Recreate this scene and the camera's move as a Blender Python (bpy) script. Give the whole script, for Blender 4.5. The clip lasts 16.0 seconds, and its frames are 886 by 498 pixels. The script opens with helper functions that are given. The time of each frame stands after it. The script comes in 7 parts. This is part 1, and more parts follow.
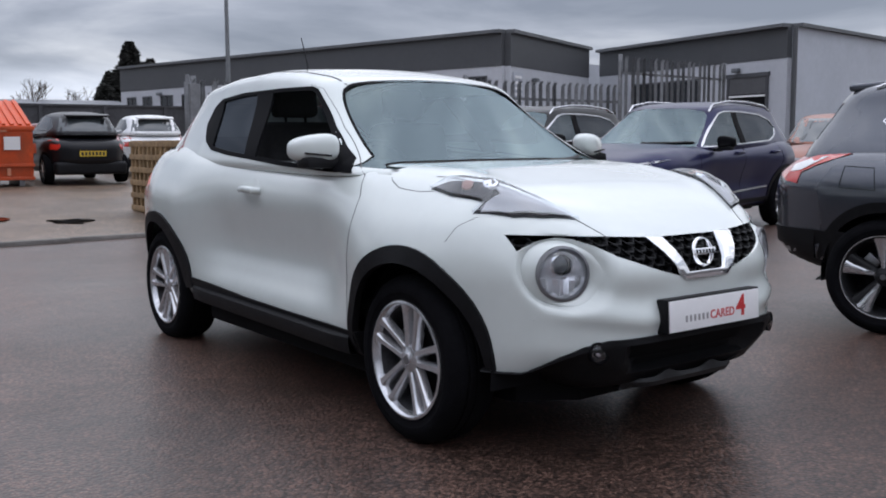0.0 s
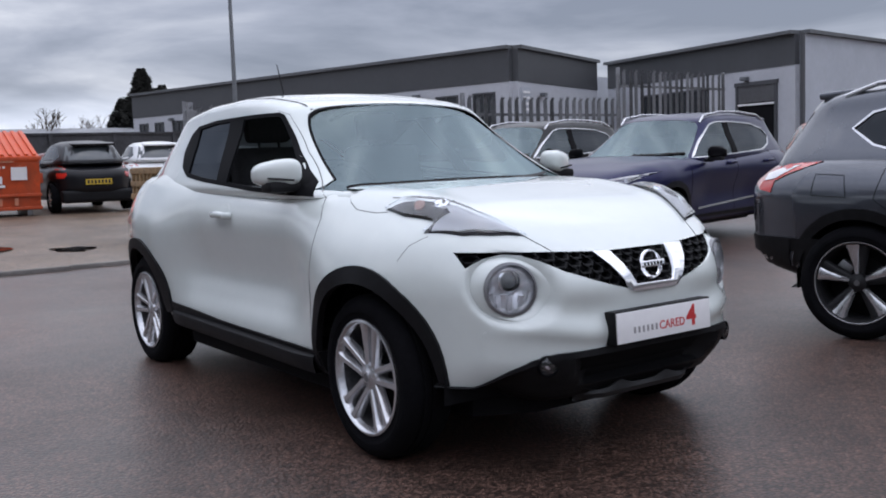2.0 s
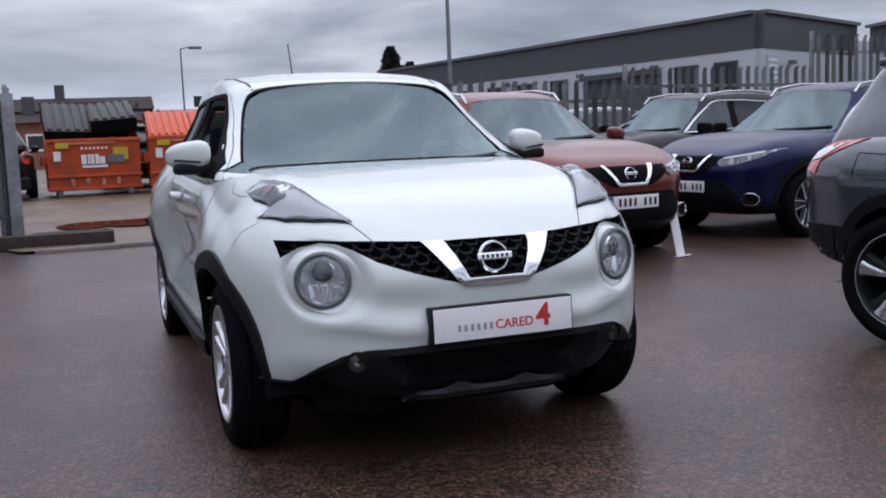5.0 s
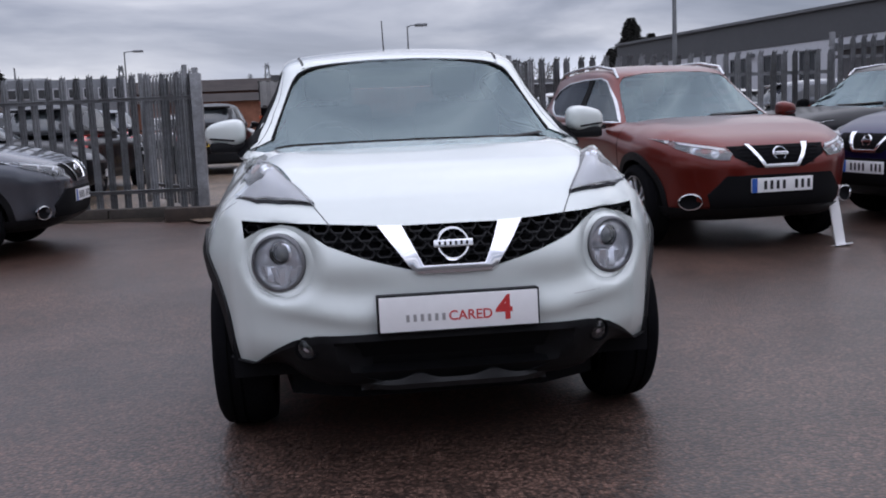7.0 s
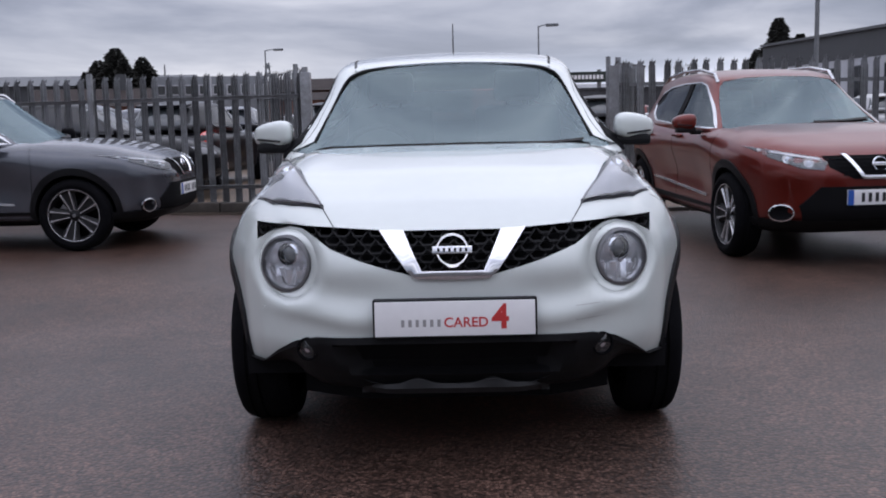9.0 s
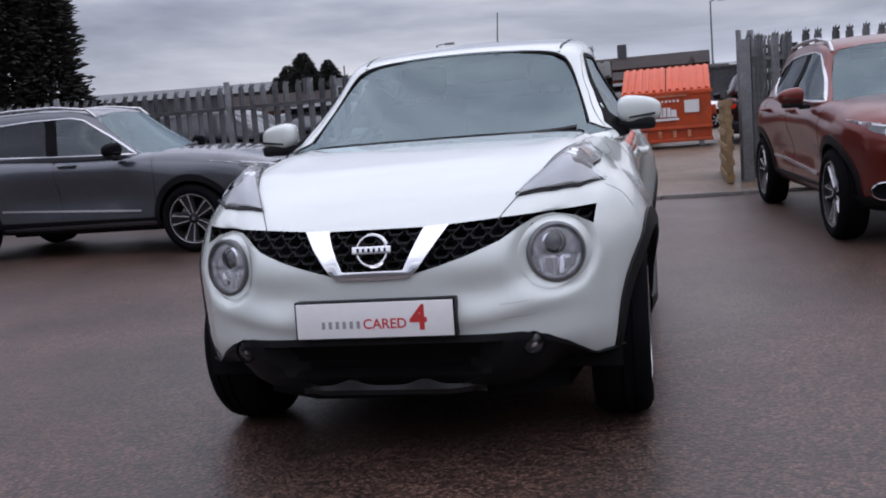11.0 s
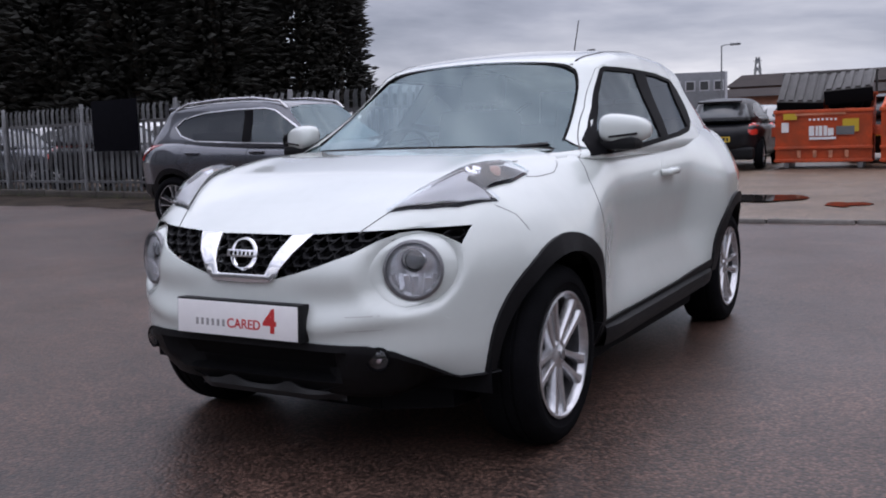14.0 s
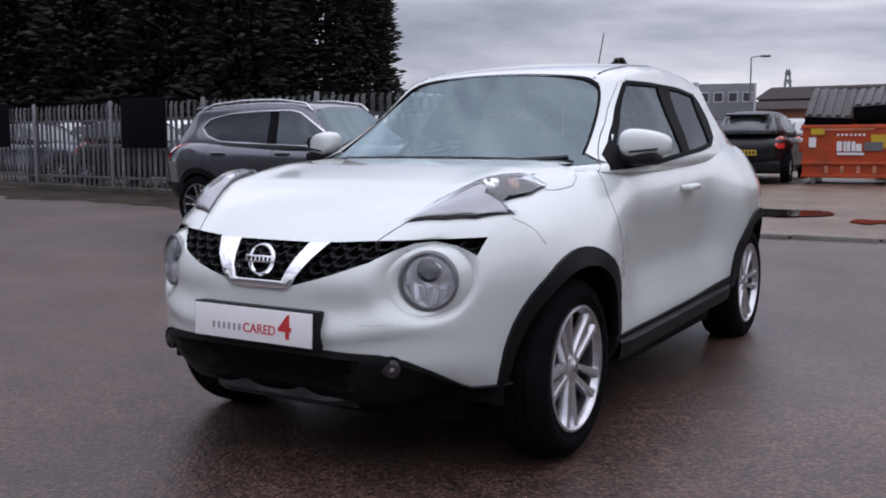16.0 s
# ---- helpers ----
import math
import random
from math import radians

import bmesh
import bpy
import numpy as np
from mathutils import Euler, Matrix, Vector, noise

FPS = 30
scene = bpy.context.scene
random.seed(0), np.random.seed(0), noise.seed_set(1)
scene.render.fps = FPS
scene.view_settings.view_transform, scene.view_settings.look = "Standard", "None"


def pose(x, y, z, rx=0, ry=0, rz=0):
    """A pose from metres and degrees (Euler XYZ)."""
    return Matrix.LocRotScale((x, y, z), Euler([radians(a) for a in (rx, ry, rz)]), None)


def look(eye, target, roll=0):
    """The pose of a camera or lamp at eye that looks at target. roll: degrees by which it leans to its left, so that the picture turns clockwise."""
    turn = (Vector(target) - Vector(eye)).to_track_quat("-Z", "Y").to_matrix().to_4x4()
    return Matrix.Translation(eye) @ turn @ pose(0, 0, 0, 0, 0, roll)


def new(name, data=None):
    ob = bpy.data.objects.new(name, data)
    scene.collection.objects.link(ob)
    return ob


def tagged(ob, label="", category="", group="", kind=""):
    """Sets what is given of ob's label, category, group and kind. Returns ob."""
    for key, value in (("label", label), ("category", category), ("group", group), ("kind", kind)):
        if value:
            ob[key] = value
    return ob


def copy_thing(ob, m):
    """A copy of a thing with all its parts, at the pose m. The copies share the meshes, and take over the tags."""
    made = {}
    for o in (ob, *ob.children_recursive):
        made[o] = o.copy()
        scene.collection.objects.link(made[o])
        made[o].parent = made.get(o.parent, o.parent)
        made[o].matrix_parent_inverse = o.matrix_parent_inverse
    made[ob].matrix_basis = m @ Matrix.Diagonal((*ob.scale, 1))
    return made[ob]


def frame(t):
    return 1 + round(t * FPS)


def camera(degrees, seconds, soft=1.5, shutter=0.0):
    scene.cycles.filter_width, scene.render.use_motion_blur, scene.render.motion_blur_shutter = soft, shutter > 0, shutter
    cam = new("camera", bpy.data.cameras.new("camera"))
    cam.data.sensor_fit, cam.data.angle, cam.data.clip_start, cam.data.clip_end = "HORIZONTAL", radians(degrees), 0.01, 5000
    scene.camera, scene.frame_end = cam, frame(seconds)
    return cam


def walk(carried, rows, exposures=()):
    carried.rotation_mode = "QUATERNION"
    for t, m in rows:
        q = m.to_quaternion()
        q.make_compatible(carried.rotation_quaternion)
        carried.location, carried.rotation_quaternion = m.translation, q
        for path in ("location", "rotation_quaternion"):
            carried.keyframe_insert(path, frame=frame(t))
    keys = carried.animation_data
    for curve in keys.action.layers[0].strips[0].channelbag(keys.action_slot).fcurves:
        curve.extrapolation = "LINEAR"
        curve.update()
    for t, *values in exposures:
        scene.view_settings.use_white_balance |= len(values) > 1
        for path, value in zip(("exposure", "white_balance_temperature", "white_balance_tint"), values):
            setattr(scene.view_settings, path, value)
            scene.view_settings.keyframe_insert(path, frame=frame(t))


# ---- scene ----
cam = camera(49.4, 16.0, soft=1.9)
PATH = [
    (0, (-2.889, -4.251, 1.163), (-1.701, -2.657, 0.94), -0.3),
    (0.5, (-2.883, -4.253, 1.165), (-1.695, -2.661, 0.935), -0.3),
    (1, (-2.886, -4.249, 1.166), (-1.697, -2.657, 0.933), -0.2),
    (1.5, (-2.871, -4.285, 1.17), (-1.669, -2.703, 0.939), -0.4),
    (2, (-2.753, -4.462, 1.176), (-1.588, -2.846, 0.988), -2.0),
    (2.5, (-2.609, -4.558, 1.179), (-1.487, -2.914, 0.98), -2.5),
    (3, (-2.37, -4.63, 1.172), (-1.314, -2.947, 0.949), -2.6),
    (5.5, (-1.087, -5.066, 1.144), (-0.481, -3.174, 0.917), -2.7),
    (6, (-0.832, -5.107, 1.135), (-0.357, -3.178, 0.9), -2.8),
    (6.5, (-0.588, -5.084, 1.144), (-0.279, -3.122, 0.91), -1.4),
    (7, (-0.397, -5.061, 1.133), (-0.164, -3.09, 0.878), -2.4),
    (7.5, (-0.189, -5.159, 1.156), (-0.098, -3.178, 0.892), -0.9),
    (8, (-0.095, -5.118, 1.151), (-0.086, -3.133, 0.903), -0.9),
    (10.5, (0.554, -5.026, 1.128), (0.304, -3.057, 0.881), -3.2),
    (11, (0.889, -4.906, 1.123), (0.453, -2.97, 0.873), -4.5),
    (11.5, (1.254, -4.891, 1.127), (0.644, -3.003, 0.882), -5.1),
    (12, (1.513, -4.78, 1.115), (0.785, -2.93, 0.894), -4.8),
    (12.5, (1.753, -4.63, 1.123), (0.925, -2.824, 0.895), -3.6),
    (13, (2.006, -4.571, 1.13), (1.094, -2.806, 0.899), -2.5),
    (13.5, (2.09, -4.465, 1.123), (1.153, -2.716, 0.869), -1.8),
    (14, (2.156, -4.428, 1.113), (1.172, -2.701, 0.886), -1.6),
    (14.5, (2.177, -4.43, 1.128), (1.157, -2.725, 0.897), -1.0),
    (15, (2.176, -4.45, 1.162), (1.152, -2.75, 0.919), -0.5),
    (15.5, (2.187, -4.427, 1.151), (1.157, -2.728, 0.921), -0.2),
    (16, (2.183, -4.429, 1.138), (1.158, -2.725, 0.92), -0.1),
]
walk(cam, [(t, look(eye, target, roll)) for t, eye, target, roll in PATH],
     [(0, 0.14, 6450, 8), (3, 0.12, 6340, 10.5), (5.5, 0.06, 6340, 11.5), (8, 0.02, 6340, 12.5), (11, 0.04, 6450, 13.5), (16, 0.12, 6500, 14)])

# ---- light ----
world = bpy.data.worlds.new("overcast_sky")
scene.world = world
world.use_nodes = True
wt = world.node_tree
wt.nodes.clear()


def wnode(kind, **props):
    n = wt.nodes.new(kind)
    for k, v in props.items():
        n.inputs[k].default_value = v
    return n


sky = wt.nodes.new("ShaderNodeTexSky")
sky.sky_type, sky.sun_disc = "NISHITA", False
sky.sun_elevation, sky.sun_rotation = radians(72), radians(191)
w_out, w_bg = wt.nodes.new("ShaderNodeOutputWorld"), wt.nodes.new("ShaderNodeBackground")
w_tc, w_map = wt.nodes.new("ShaderNodeTexCoord"), wt.nodes.new("ShaderNodeMapping")
w_map.inputs["Scale"].default_value = (1.5, 1.5, 7.0)
w_noise = wnode("ShaderNodeTexNoise", Scale=1.7, Detail=7.0, Roughness=0.52, Distortion=0.35)
w_ramp = wt.nodes.new("ShaderNodeValToRGB")
for pos, col in ((0.33, (0.245, 0.265, 0.335, 1)), (0.46, (0.385, 0.405, 0.49, 1)), (0.57, (0.585, 0.60, 0.68, 1)), (0.70, (0.93, 0.93, 0.98, 1))):
    e = w_ramp.color_ramp.elements.new(pos)
    e.color = col
w_ramp.color_ramp.elements.remove(w_ramp.color_ramp.elements[0])
w_ramp.color_ramp.elements.remove(w_ramp.color_ramp.elements[-1])
w_gain = wt.nodes.new("ShaderNodeMix")
w_gain.data_type, w_gain.blend_type = "RGBA", "MIX"
w_gain.inputs["Factor"].default_value = 0.90
w_dim = wt.nodes.new("ShaderNodeVectorMath")
w_dim.operation = "SCALE"
w_dim.inputs["Scale"].default_value = 0.12
wt.links.new(w_tc.outputs["Generated"], w_map.inputs["Vector"])
wt.links.new(w_map.outputs["Vector"], w_noise.inputs["Vector"])
wt.links.new(w_noise.outputs["Fac"], w_ramp.inputs["Fac"])
wt.links.new(sky.outputs["Color"], w_dim.inputs[0])
wt.links.new(w_dim.outputs["Vector"], w_gain.inputs["A"])
w_sep = wt.nodes.new("ShaderNodeSeparateXYZ")
w_calm, w_even = wt.nodes.new("ShaderNodeMapRange"), wt.nodes.new("ShaderNodeMix")
w_calm.interpolation_type, w_even.data_type = "SMOOTHSTEP", "RGBA"
w_calm.inputs["From Min"].default_value, w_calm.inputs["From Max"].default_value = 0.22, 0.55
w_calm.inputs["To Max"].default_value = 0.52
w_even.inputs["B"].default_value = (0.50, 0.515, 0.60, 1)
wt.links.new(w_sep.outputs["Z"], w_calm.inputs["Value"])
wt.links.new(w_calm.outputs["Result"], w_even.inputs["Factor"])
wt.links.new(w_ramp.outputs["Color"], w_even.inputs["A"])
wt.links.new(w_even.outputs["Result"], w_gain.inputs["B"])
w_rise, w_lift = wt.nodes.new("ShaderNodeMapRange"), wt.nodes.new("ShaderNodeVectorMath")
w_rise.interpolation_type = "SMOOTHSTEP"
w_rise.inputs["From Min"].default_value, w_rise.inputs["From Max"].default_value = 0.12, 0.85
w_rise.inputs["To Min"].default_value, w_rise.inputs["To Max"].default_value = 1.0, 2.75
w_lift.operation = "SCALE"
wt.links.new(w_tc.outputs["Generated"], w_sep.inputs[0])
wt.links.new(w_sep.outputs["Z"], w_rise.inputs["Value"])
wt.links.new(w_gain.outputs["Result"], w_lift.inputs[0])
wt.links.new(w_rise.outputs["Result"], w_lift.inputs["Scale"])
# a brighter break in the cloud low over the yard
w_dir, w_near, w_low, w_both, w_amp, w_break = (wt.nodes.new(k) for k in ("ShaderNodeVectorMath", "ShaderNodeMapRange", "ShaderNodeMapRange", "ShaderNodeMath", "ShaderNodeMath", "ShaderNodeVectorMath"))
w_dir.operation = "DOT_PRODUCT"
w_dir.inputs[1].default_value = (math.sin(radians(11)), math.cos(radians(11)), 0)
w_near.interpolation_type = w_low.interpolation_type = "SMOOTHSTEP"
w_near.inputs["From Min"].default_value, w_near.inputs["From Max"].default_value = 0.93, 0.995
w_low.inputs["From Min"].default_value, w_low.inputs["From Max"].default_value = 0.085, 0.045
w_both.operation, w_amp.operation, w_break.operation = "MULTIPLY", "MULTIPLY_ADD", "SCALE"
w_amp.inputs[1].default_value, w_amp.inputs[2].default_value = 0.75, 1.0
wt.links.new(w_tc.outputs["Generated"], w_dir.inputs[0])
wt.links.new(w_dir.outputs["Value"], w_near.inputs["Value"])
wt.links.new(w_sep.outputs["Z"], w_low.inputs["Value"])
wt.links.new(w_near.outputs["Result"], w_both.inputs[0])
wt.links.new(w_low.outputs["Result"], w_both.inputs[1])
wt.links.new(w_both.outputs[0], w_amp.inputs[0])
wt.links.new(w_lift.outputs["Vector"], w_break.inputs[0])
wt.links.new(w_amp.outputs[0], w_break.inputs["Scale"])
wt.links.new(w_break.outputs["Vector"], w_bg.inputs["Color"])
w_bg.inputs["Strength"].default_value = 1.0
wt.links.new(w_bg.outputs["Background"], w_out.inputs["Surface"])

sun_data = bpy.data.lights.new("sun", "SUN")
sun_data.energy, sun_data.angle, sun_data.color = 0.50, radians(120), (1.0, 0.97, 0.93)
sun = new("sun", sun_data)
sun.matrix_world = look((8.0, 4.5, 12), (0, 0, 0))


# ---- materials ----
def mat(name, color, rough=0.5, metal=0.0, vary=0.0, scale=8.0, bump=0.0, bump_scale=60.0, coat=0.0, spec=0.5, emit=0.0, dirt=None, dirt_amount=0.5, dirt_scale=1.5, random_amount=0.0):
    """A surface with mottled colour at two scales, fine relief and an optional second tone of dirt."""
    m = bpy.data.materials.new(name)
    m.use_nodes = True
    t = m.node_tree
    b = t.nodes["Principled BSDF"]
    b.inputs["Base Color"].default_value = (*color, 1)
    b.inputs["Roughness"].default_value = rough
    b.inputs["Metallic"].default_value = metal
    b.inputs["Specular IOR Level"].default_value = spec
    b.inputs["Coat Weight"].default_value = coat
    b.inputs["Coat Roughness"].default_value = 0.04
    if emit:
        b.inputs["Emission Color"].default_value = (*color, 1)
        b.inputs["Emission Strength"].default_value = emit
    tc = t.nodes.new("ShaderNodeTexCoord")
    last = None
    if vary or dirt or random_amount:
        rgb = t.nodes.new("ShaderNodeRGB")
        rgb.outputs[0].default_value = (*color, 1)
        last = rgb.outputs[0]
    if vary:
        for sc, am in ((scale, vary), (scale * 7.3, vary * 0.7)):
            n = t.nodes.new("ShaderNodeTexNoise")
            n.inputs["Scale"].default_value, n.inputs["Detail"].default_value = sc, 5
            t.links.new(tc.outputs["Object"], n.inputs["Vector"])
            r = t.nodes.new("ShaderNodeMapRange")
            r.inputs["From Min"].default_value, r.inputs["From Max"].default_value = 0.3, 0.7
            r.inputs["To Min"].default_value, r.inputs["To Max"].default_value = 1 - am, 1 + am
            t.links.new(n.outputs["Fac"], r.inputs["Value"])
            v = t.nodes.new("ShaderNodeVectorMath")
            v.operation = "SCALE"
            t.links.new(last, v.inputs[0])
            t.links.new(r.outputs["Result"], v.inputs["Scale"])
            last = v.outputs["Vector"]
    if random_amount:
        oi = t.nodes.new("ShaderNodeObjectInfo")
        r = t.nodes.new("ShaderNodeMapRange")
        r.inputs["To Min"].default_value, r.inputs["To Max"].default_value = 1 - random_amount, 1 + random_amount
        t.links.new(oi.outputs["Random"], r.inputs["Value"])
        v = t.nodes.new("ShaderNodeVectorMath")
        v.operation = "SCALE"
        t.links.new(last, v.inputs[0])
        t.links.new(r.outputs["Result"], v.inputs["Scale"])
        last = v.outputs["Vector"]
    if dirt:
        n = t.nodes.new("ShaderNodeTexNoise")
        n.inputs["Scale"].default_value, n.inputs["Detail"].default_value, n.inputs["Roughness"].default_value = dirt_scale, 8, 0.65
        t.links.new(tc.outputs["Object"], n.inputs["Vector"])
        r = t.nodes.new("ShaderNodeMapRange")
        r.inputs["From Min"].default_value, r.inputs["From Max"].default_value = 0.45, 0.7
        r.inputs["To Max"].default_value = dirt_amount
        t.links.new(n.outputs["Fac"], r.inputs["Value"])
        mx = t.nodes.new("ShaderNodeMix")
        mx.data_type = "RGBA"
        t.links.new(r.outputs["Result"], mx.inputs["Factor"])
        t.links.new(last, mx.inputs["A"])
        mx.inputs["B"].default_value = (*dirt, 1)
        last = mx.outputs["Result"]
    if last:
        t.links.new(last, b.inputs["Base Color"])
    if bump:
        n = t.nodes.new("ShaderNodeTexNoise")
        n.inputs["Scale"].default_value, n.inputs["Detail"].default_value = bump_scale, 6
        t.links.new(tc.outputs["Object"], n.inputs["Vector"])
        bp = t.nodes.new("ShaderNodeBump")
        bp.inputs["Strength"].default_value, bp.inputs["Distance"].default_value = bump, 0.01
        t.links.new(n.outputs["Fac"], bp.inputs["Height"])
        t.links.new(bp.outputs["Normal"], b.inputs["Normal"])
    return m


def glass_mat(name, tint, clear, rough=0.02, shine=0.06, sheen=(0.84, 0.95, 1.0)):
    """A thin pane: a clear tinted part and a glossy reflecting part by Fresnel."""
    m = bpy.data.materials.new(name)
    m.use_nodes = True
    t = m.node_tree
    t.nodes.clear()
    out, mix = t.nodes.new("ShaderNodeOutputMaterial"), t.nodes.new("ShaderNodeMixShader")
    tr, gl = t.nodes.new("ShaderNodeBsdfTransparent"), t.nodes.new("ShaderNodeBsdfGlossy")
    fr, mr = t.nodes.new("ShaderNodeFresnel"), t.nodes.new("ShaderNodeMapRange")
    tr.inputs["Color"].default_value = (*[c * clear for c in tint], 1)
    gl.inputs["Color"].default_value = (*sheen, 1)
    gl.inputs["Roughness"].default_value = rough
    fr.inputs["IOR"].default_value = 1.52
    mr.inputs["To Min"].default_value, mr.inputs["To Max"].default_value = shine, 1.0
    t.links.new(fr.outputs["Fac"], mr.inputs["Value"])
    t.links.new(mr.outputs["Result"], mix.inputs["Fac"])
    t.links.new(tr.outputs[0], mix.inputs[1])
    t.links.new(gl.outputs[0], mix.inputs[2])
    t.links.new(mix.outputs[0], out.inputs["Surface"])
    return m


def wet_asphalt(name, base, puddle=0.5, film=0.45):
    """Wet tarmac: stone grain, worn lighter patches, and a wet film that is smoother where water stands."""
    m = mat(name, base, 0.5, vary=0.35, scale=0.9)
    t = m.node_tree
    b = t.nodes["Principled BSDF"]
    tc = t.nodes.new("ShaderNodeTexCoord")
    grain = t.nodes.new("ShaderNodeTexVoronoi")
    grain.inputs["Scale"].default_value = 70
    wet = t.nodes.new("ShaderNodeTexNoise")
    wet.inputs["Scale"].default_value, wet.inputs["Detail"].default_value = 0.33, 5
    mr = t.nodes.new("ShaderNodeMapRange")
    mr.inputs["From Min"].default_value, mr.inputs["From Max"].default_value = 0.36, 0.66
    mr.inputs["To Min"].default_value, mr.inputs["To Max"].default_value = 0.46 - 0.25 * puddle, 0.60
    t.links.new(tc.outputs["Object"], grain.inputs["Vector"])
    t.links.new(tc.outputs["Object"], wet.inputs["Vector"])
    t.links.new(wet.outputs["Fac"], mr.inputs["Value"])
    t.links.new(mr.outputs["Result"], b.inputs["Roughness"])
    b.inputs["Specular IOR Level"].default_value = 0.35
    b.inputs["Coat Weight"].default_value, b.inputs["Coat Roughness"].default_value = film, 0.32
    src = b.inputs["Base Color"].links[0].from_socket
    g2 = t.nodes.new("ShaderNodeMapRange")
    g2.inputs["From Max"].default_value = 0.7
    g2.inputs["To Min"].default_value, g2.inputs["To Max"].default_value = 1.6, 0.45
    t.links.new(grain.outputs["Distance"], g2.inputs["Value"])
    rnd = t.nodes.new("ShaderNodeVectorMath")
    rnd.operation = "SCALE"
    t.links.new(src, rnd.inputs[0])
    t.links.new(g2.outputs["Result"], rnd.inputs["Scale"])
    t.links.new(rnd.outputs["Vector"], b.inputs["Base Color"])
    # single chippings differ in tone
    chip = t.nodes.new("ShaderNodeMapRange")
    chip.inputs["To Min"].default_value, chip.inputs["To Max"].default_value = 0.25, 1.75
    sepc = t.nodes.new("ShaderNodeSeparateColor")
    t.links.new(grain.outputs["Color"], sepc.inputs[0])
    t.links.new(sepc.outputs[0], chip.inputs["Value"])
    tone = t.nodes.new("ShaderNodeVectorMath")
    tone.operation = "SCALE"
    t.links.new(rnd.outputs["Vector"], tone.inputs[0])
    t.links.new(chip.outputs["Result"], tone.inputs["Scale"])
    t.links.new(tone.outputs["Vector"], b.inputs["Base Color"])
    bp = t.nodes.new("ShaderNodeBump")
    bp.inputs["Strength"].default_value, bp.inputs["Distance"].default_value = 0.5, 0.007
    bp.invert = True
    t.links.new(grain.outputs["Distance"], bp.inputs["Height"])
    t.links.new(bp.outputs["Normal"], b.inputs["Normal"])
    return m


M_TAR = wet_asphalt("wet_tarmac", (0.084, 0.048, 0.036), 0.4, 0.40)
M_YARD = wet_asphalt("worn_yard_concrete", (0.180, 0.127, 0.088), 0.2, 0.12)
M_PEARL = mat("pearl_white_paint", (0.600, 0.637, 0.612), 0.22, coat=1.0, vary=0.015, scale=3)
M_WHITE = mat("white_paint", (0.75, 0.75, 0.75), 0.3, coat=1.0, vary=0.02)
M_COPPER = mat("copper_red_metallic_paint", (0.125, 0.011, 0.006), 0.30, 0.45, coat=0.5, vary=0.05)
M_BLUE = mat("dark_blue_metallic_paint", (0.005, 0.006, 0.048), 0.36, 0.55, spec=0.3, coat=0.3, vary=0.05)
M_GREY = mat("gunmetal_grey_metallic_paint", (0.072, 0.078, 0.094), 0.26, 0.5, coat=1.0, vary=0.05)
M_BLACKPAINT = mat("black_paint", (0.006, 0.006, 0.008), 0.32, spec=0.25, coat=0.15, vary=0.05)
M_SILVER = mat("silver_paint", (0.36, 0.36, 0.36), 0.35, 0.5, coat=0.8, vary=0.04)
M_PLASTIC = mat("black_textured_plastic", (0.008, 0.008, 0.009), 0.5, spec=0.16, vary=0.2, scale=20, bump=0.15, bump_scale=300)
M_GLOSSBLACK = mat("gloss_black_plastic", (0.006, 0.006, 0.007), 0.55, spec=0.03)
M_SEAM = mat("shadowed_panel_gap", (0.10, 0.10, 0.10), 0.8, spec=0.2)
M_LINE = mat("fine_moulding_line", (0.34, 0.34, 0.33), 0.6)
M_LAMPCHROME = mat("bright_lamp_bowl", (0.96, 0.96, 0.97), 0.09, 0.65)
M_DARKRED = mat("dark_red_lens", (0.13, 0.010, 0.010), 0.2, coat=0.5)
M_LIP = mat("grey_moulded_plastic", (0.015, 0.015, 0.016), 0.42, spec=0.28, vary=0.2, scale=20)
M_HALFCHROME = mat("smoky_lamp_housing", (0.030, 0.030, 0.033), 0.2, 0.6)
M_SPEAR = mat("satin_lamp_reflector", (0.50, 0.50, 0.51), 0.38, 0.3)
M_RUBBER = mat("tyre_rubber", (0.005, 0.005, 0.006), 0.9, spec=0.06, vary=0.25, scale=9, bump=0.2, bump_scale=120)
M_ALLOY = mat("silver_alloy", (0.56, 0.56, 0.575), 0.24, 0.8, vary=0.06, scale=14)
M_DARKALLOY = mat("dark_alloy", (0.010, 0.010, 0.011), 0.5, spec=0.25)
M_BARREL = mat("dark_alloy_barrel", (0.075, 0.075, 0.08), 0.45, 0.6, vary=0.3, scale=14)
M_CHROME = mat("chrome", (0.82, 0.82, 0.84), 0.08, 1.0)
M_STEEL = mat("dull_steel", (0.25, 0.25, 0.26), 0.4, 0.9, vary=0.1)
M_DARK = mat("dark_void_plastic", (0.004, 0.004, 0.005), 0.8, spec=0.15)
M_TIMBER = mat("dark_wet_timber", (0.035, 0.024, 0.018), 0.8, vary=0.3, scale=8, bump=0.3, bump_scale=60)
M_CLOTH = mat("black_seat_cloth", (0.02, 0.02, 0.022), 0.9, vary=0.2, scale=40, bump=0.3, bump_scale=400)
M_GLASS = glass_mat("car_glass", (0.56, 0.70, 0.70), 0.8, 0.05, 0.08, (0.76, 0.93, 0.98))
M_SIDEGLASS = glass_mat("side_glass", (0.50, 0.58, 0.58), 0.5, 0.03, 0.04, (0.66, 0.74, 0.78))
M_TINT = glass_mat("privacy_glass", (0.30, 0.32, 0.34), 0.25, 0.03, 0.01, (0.50, 0.54, 0.58))
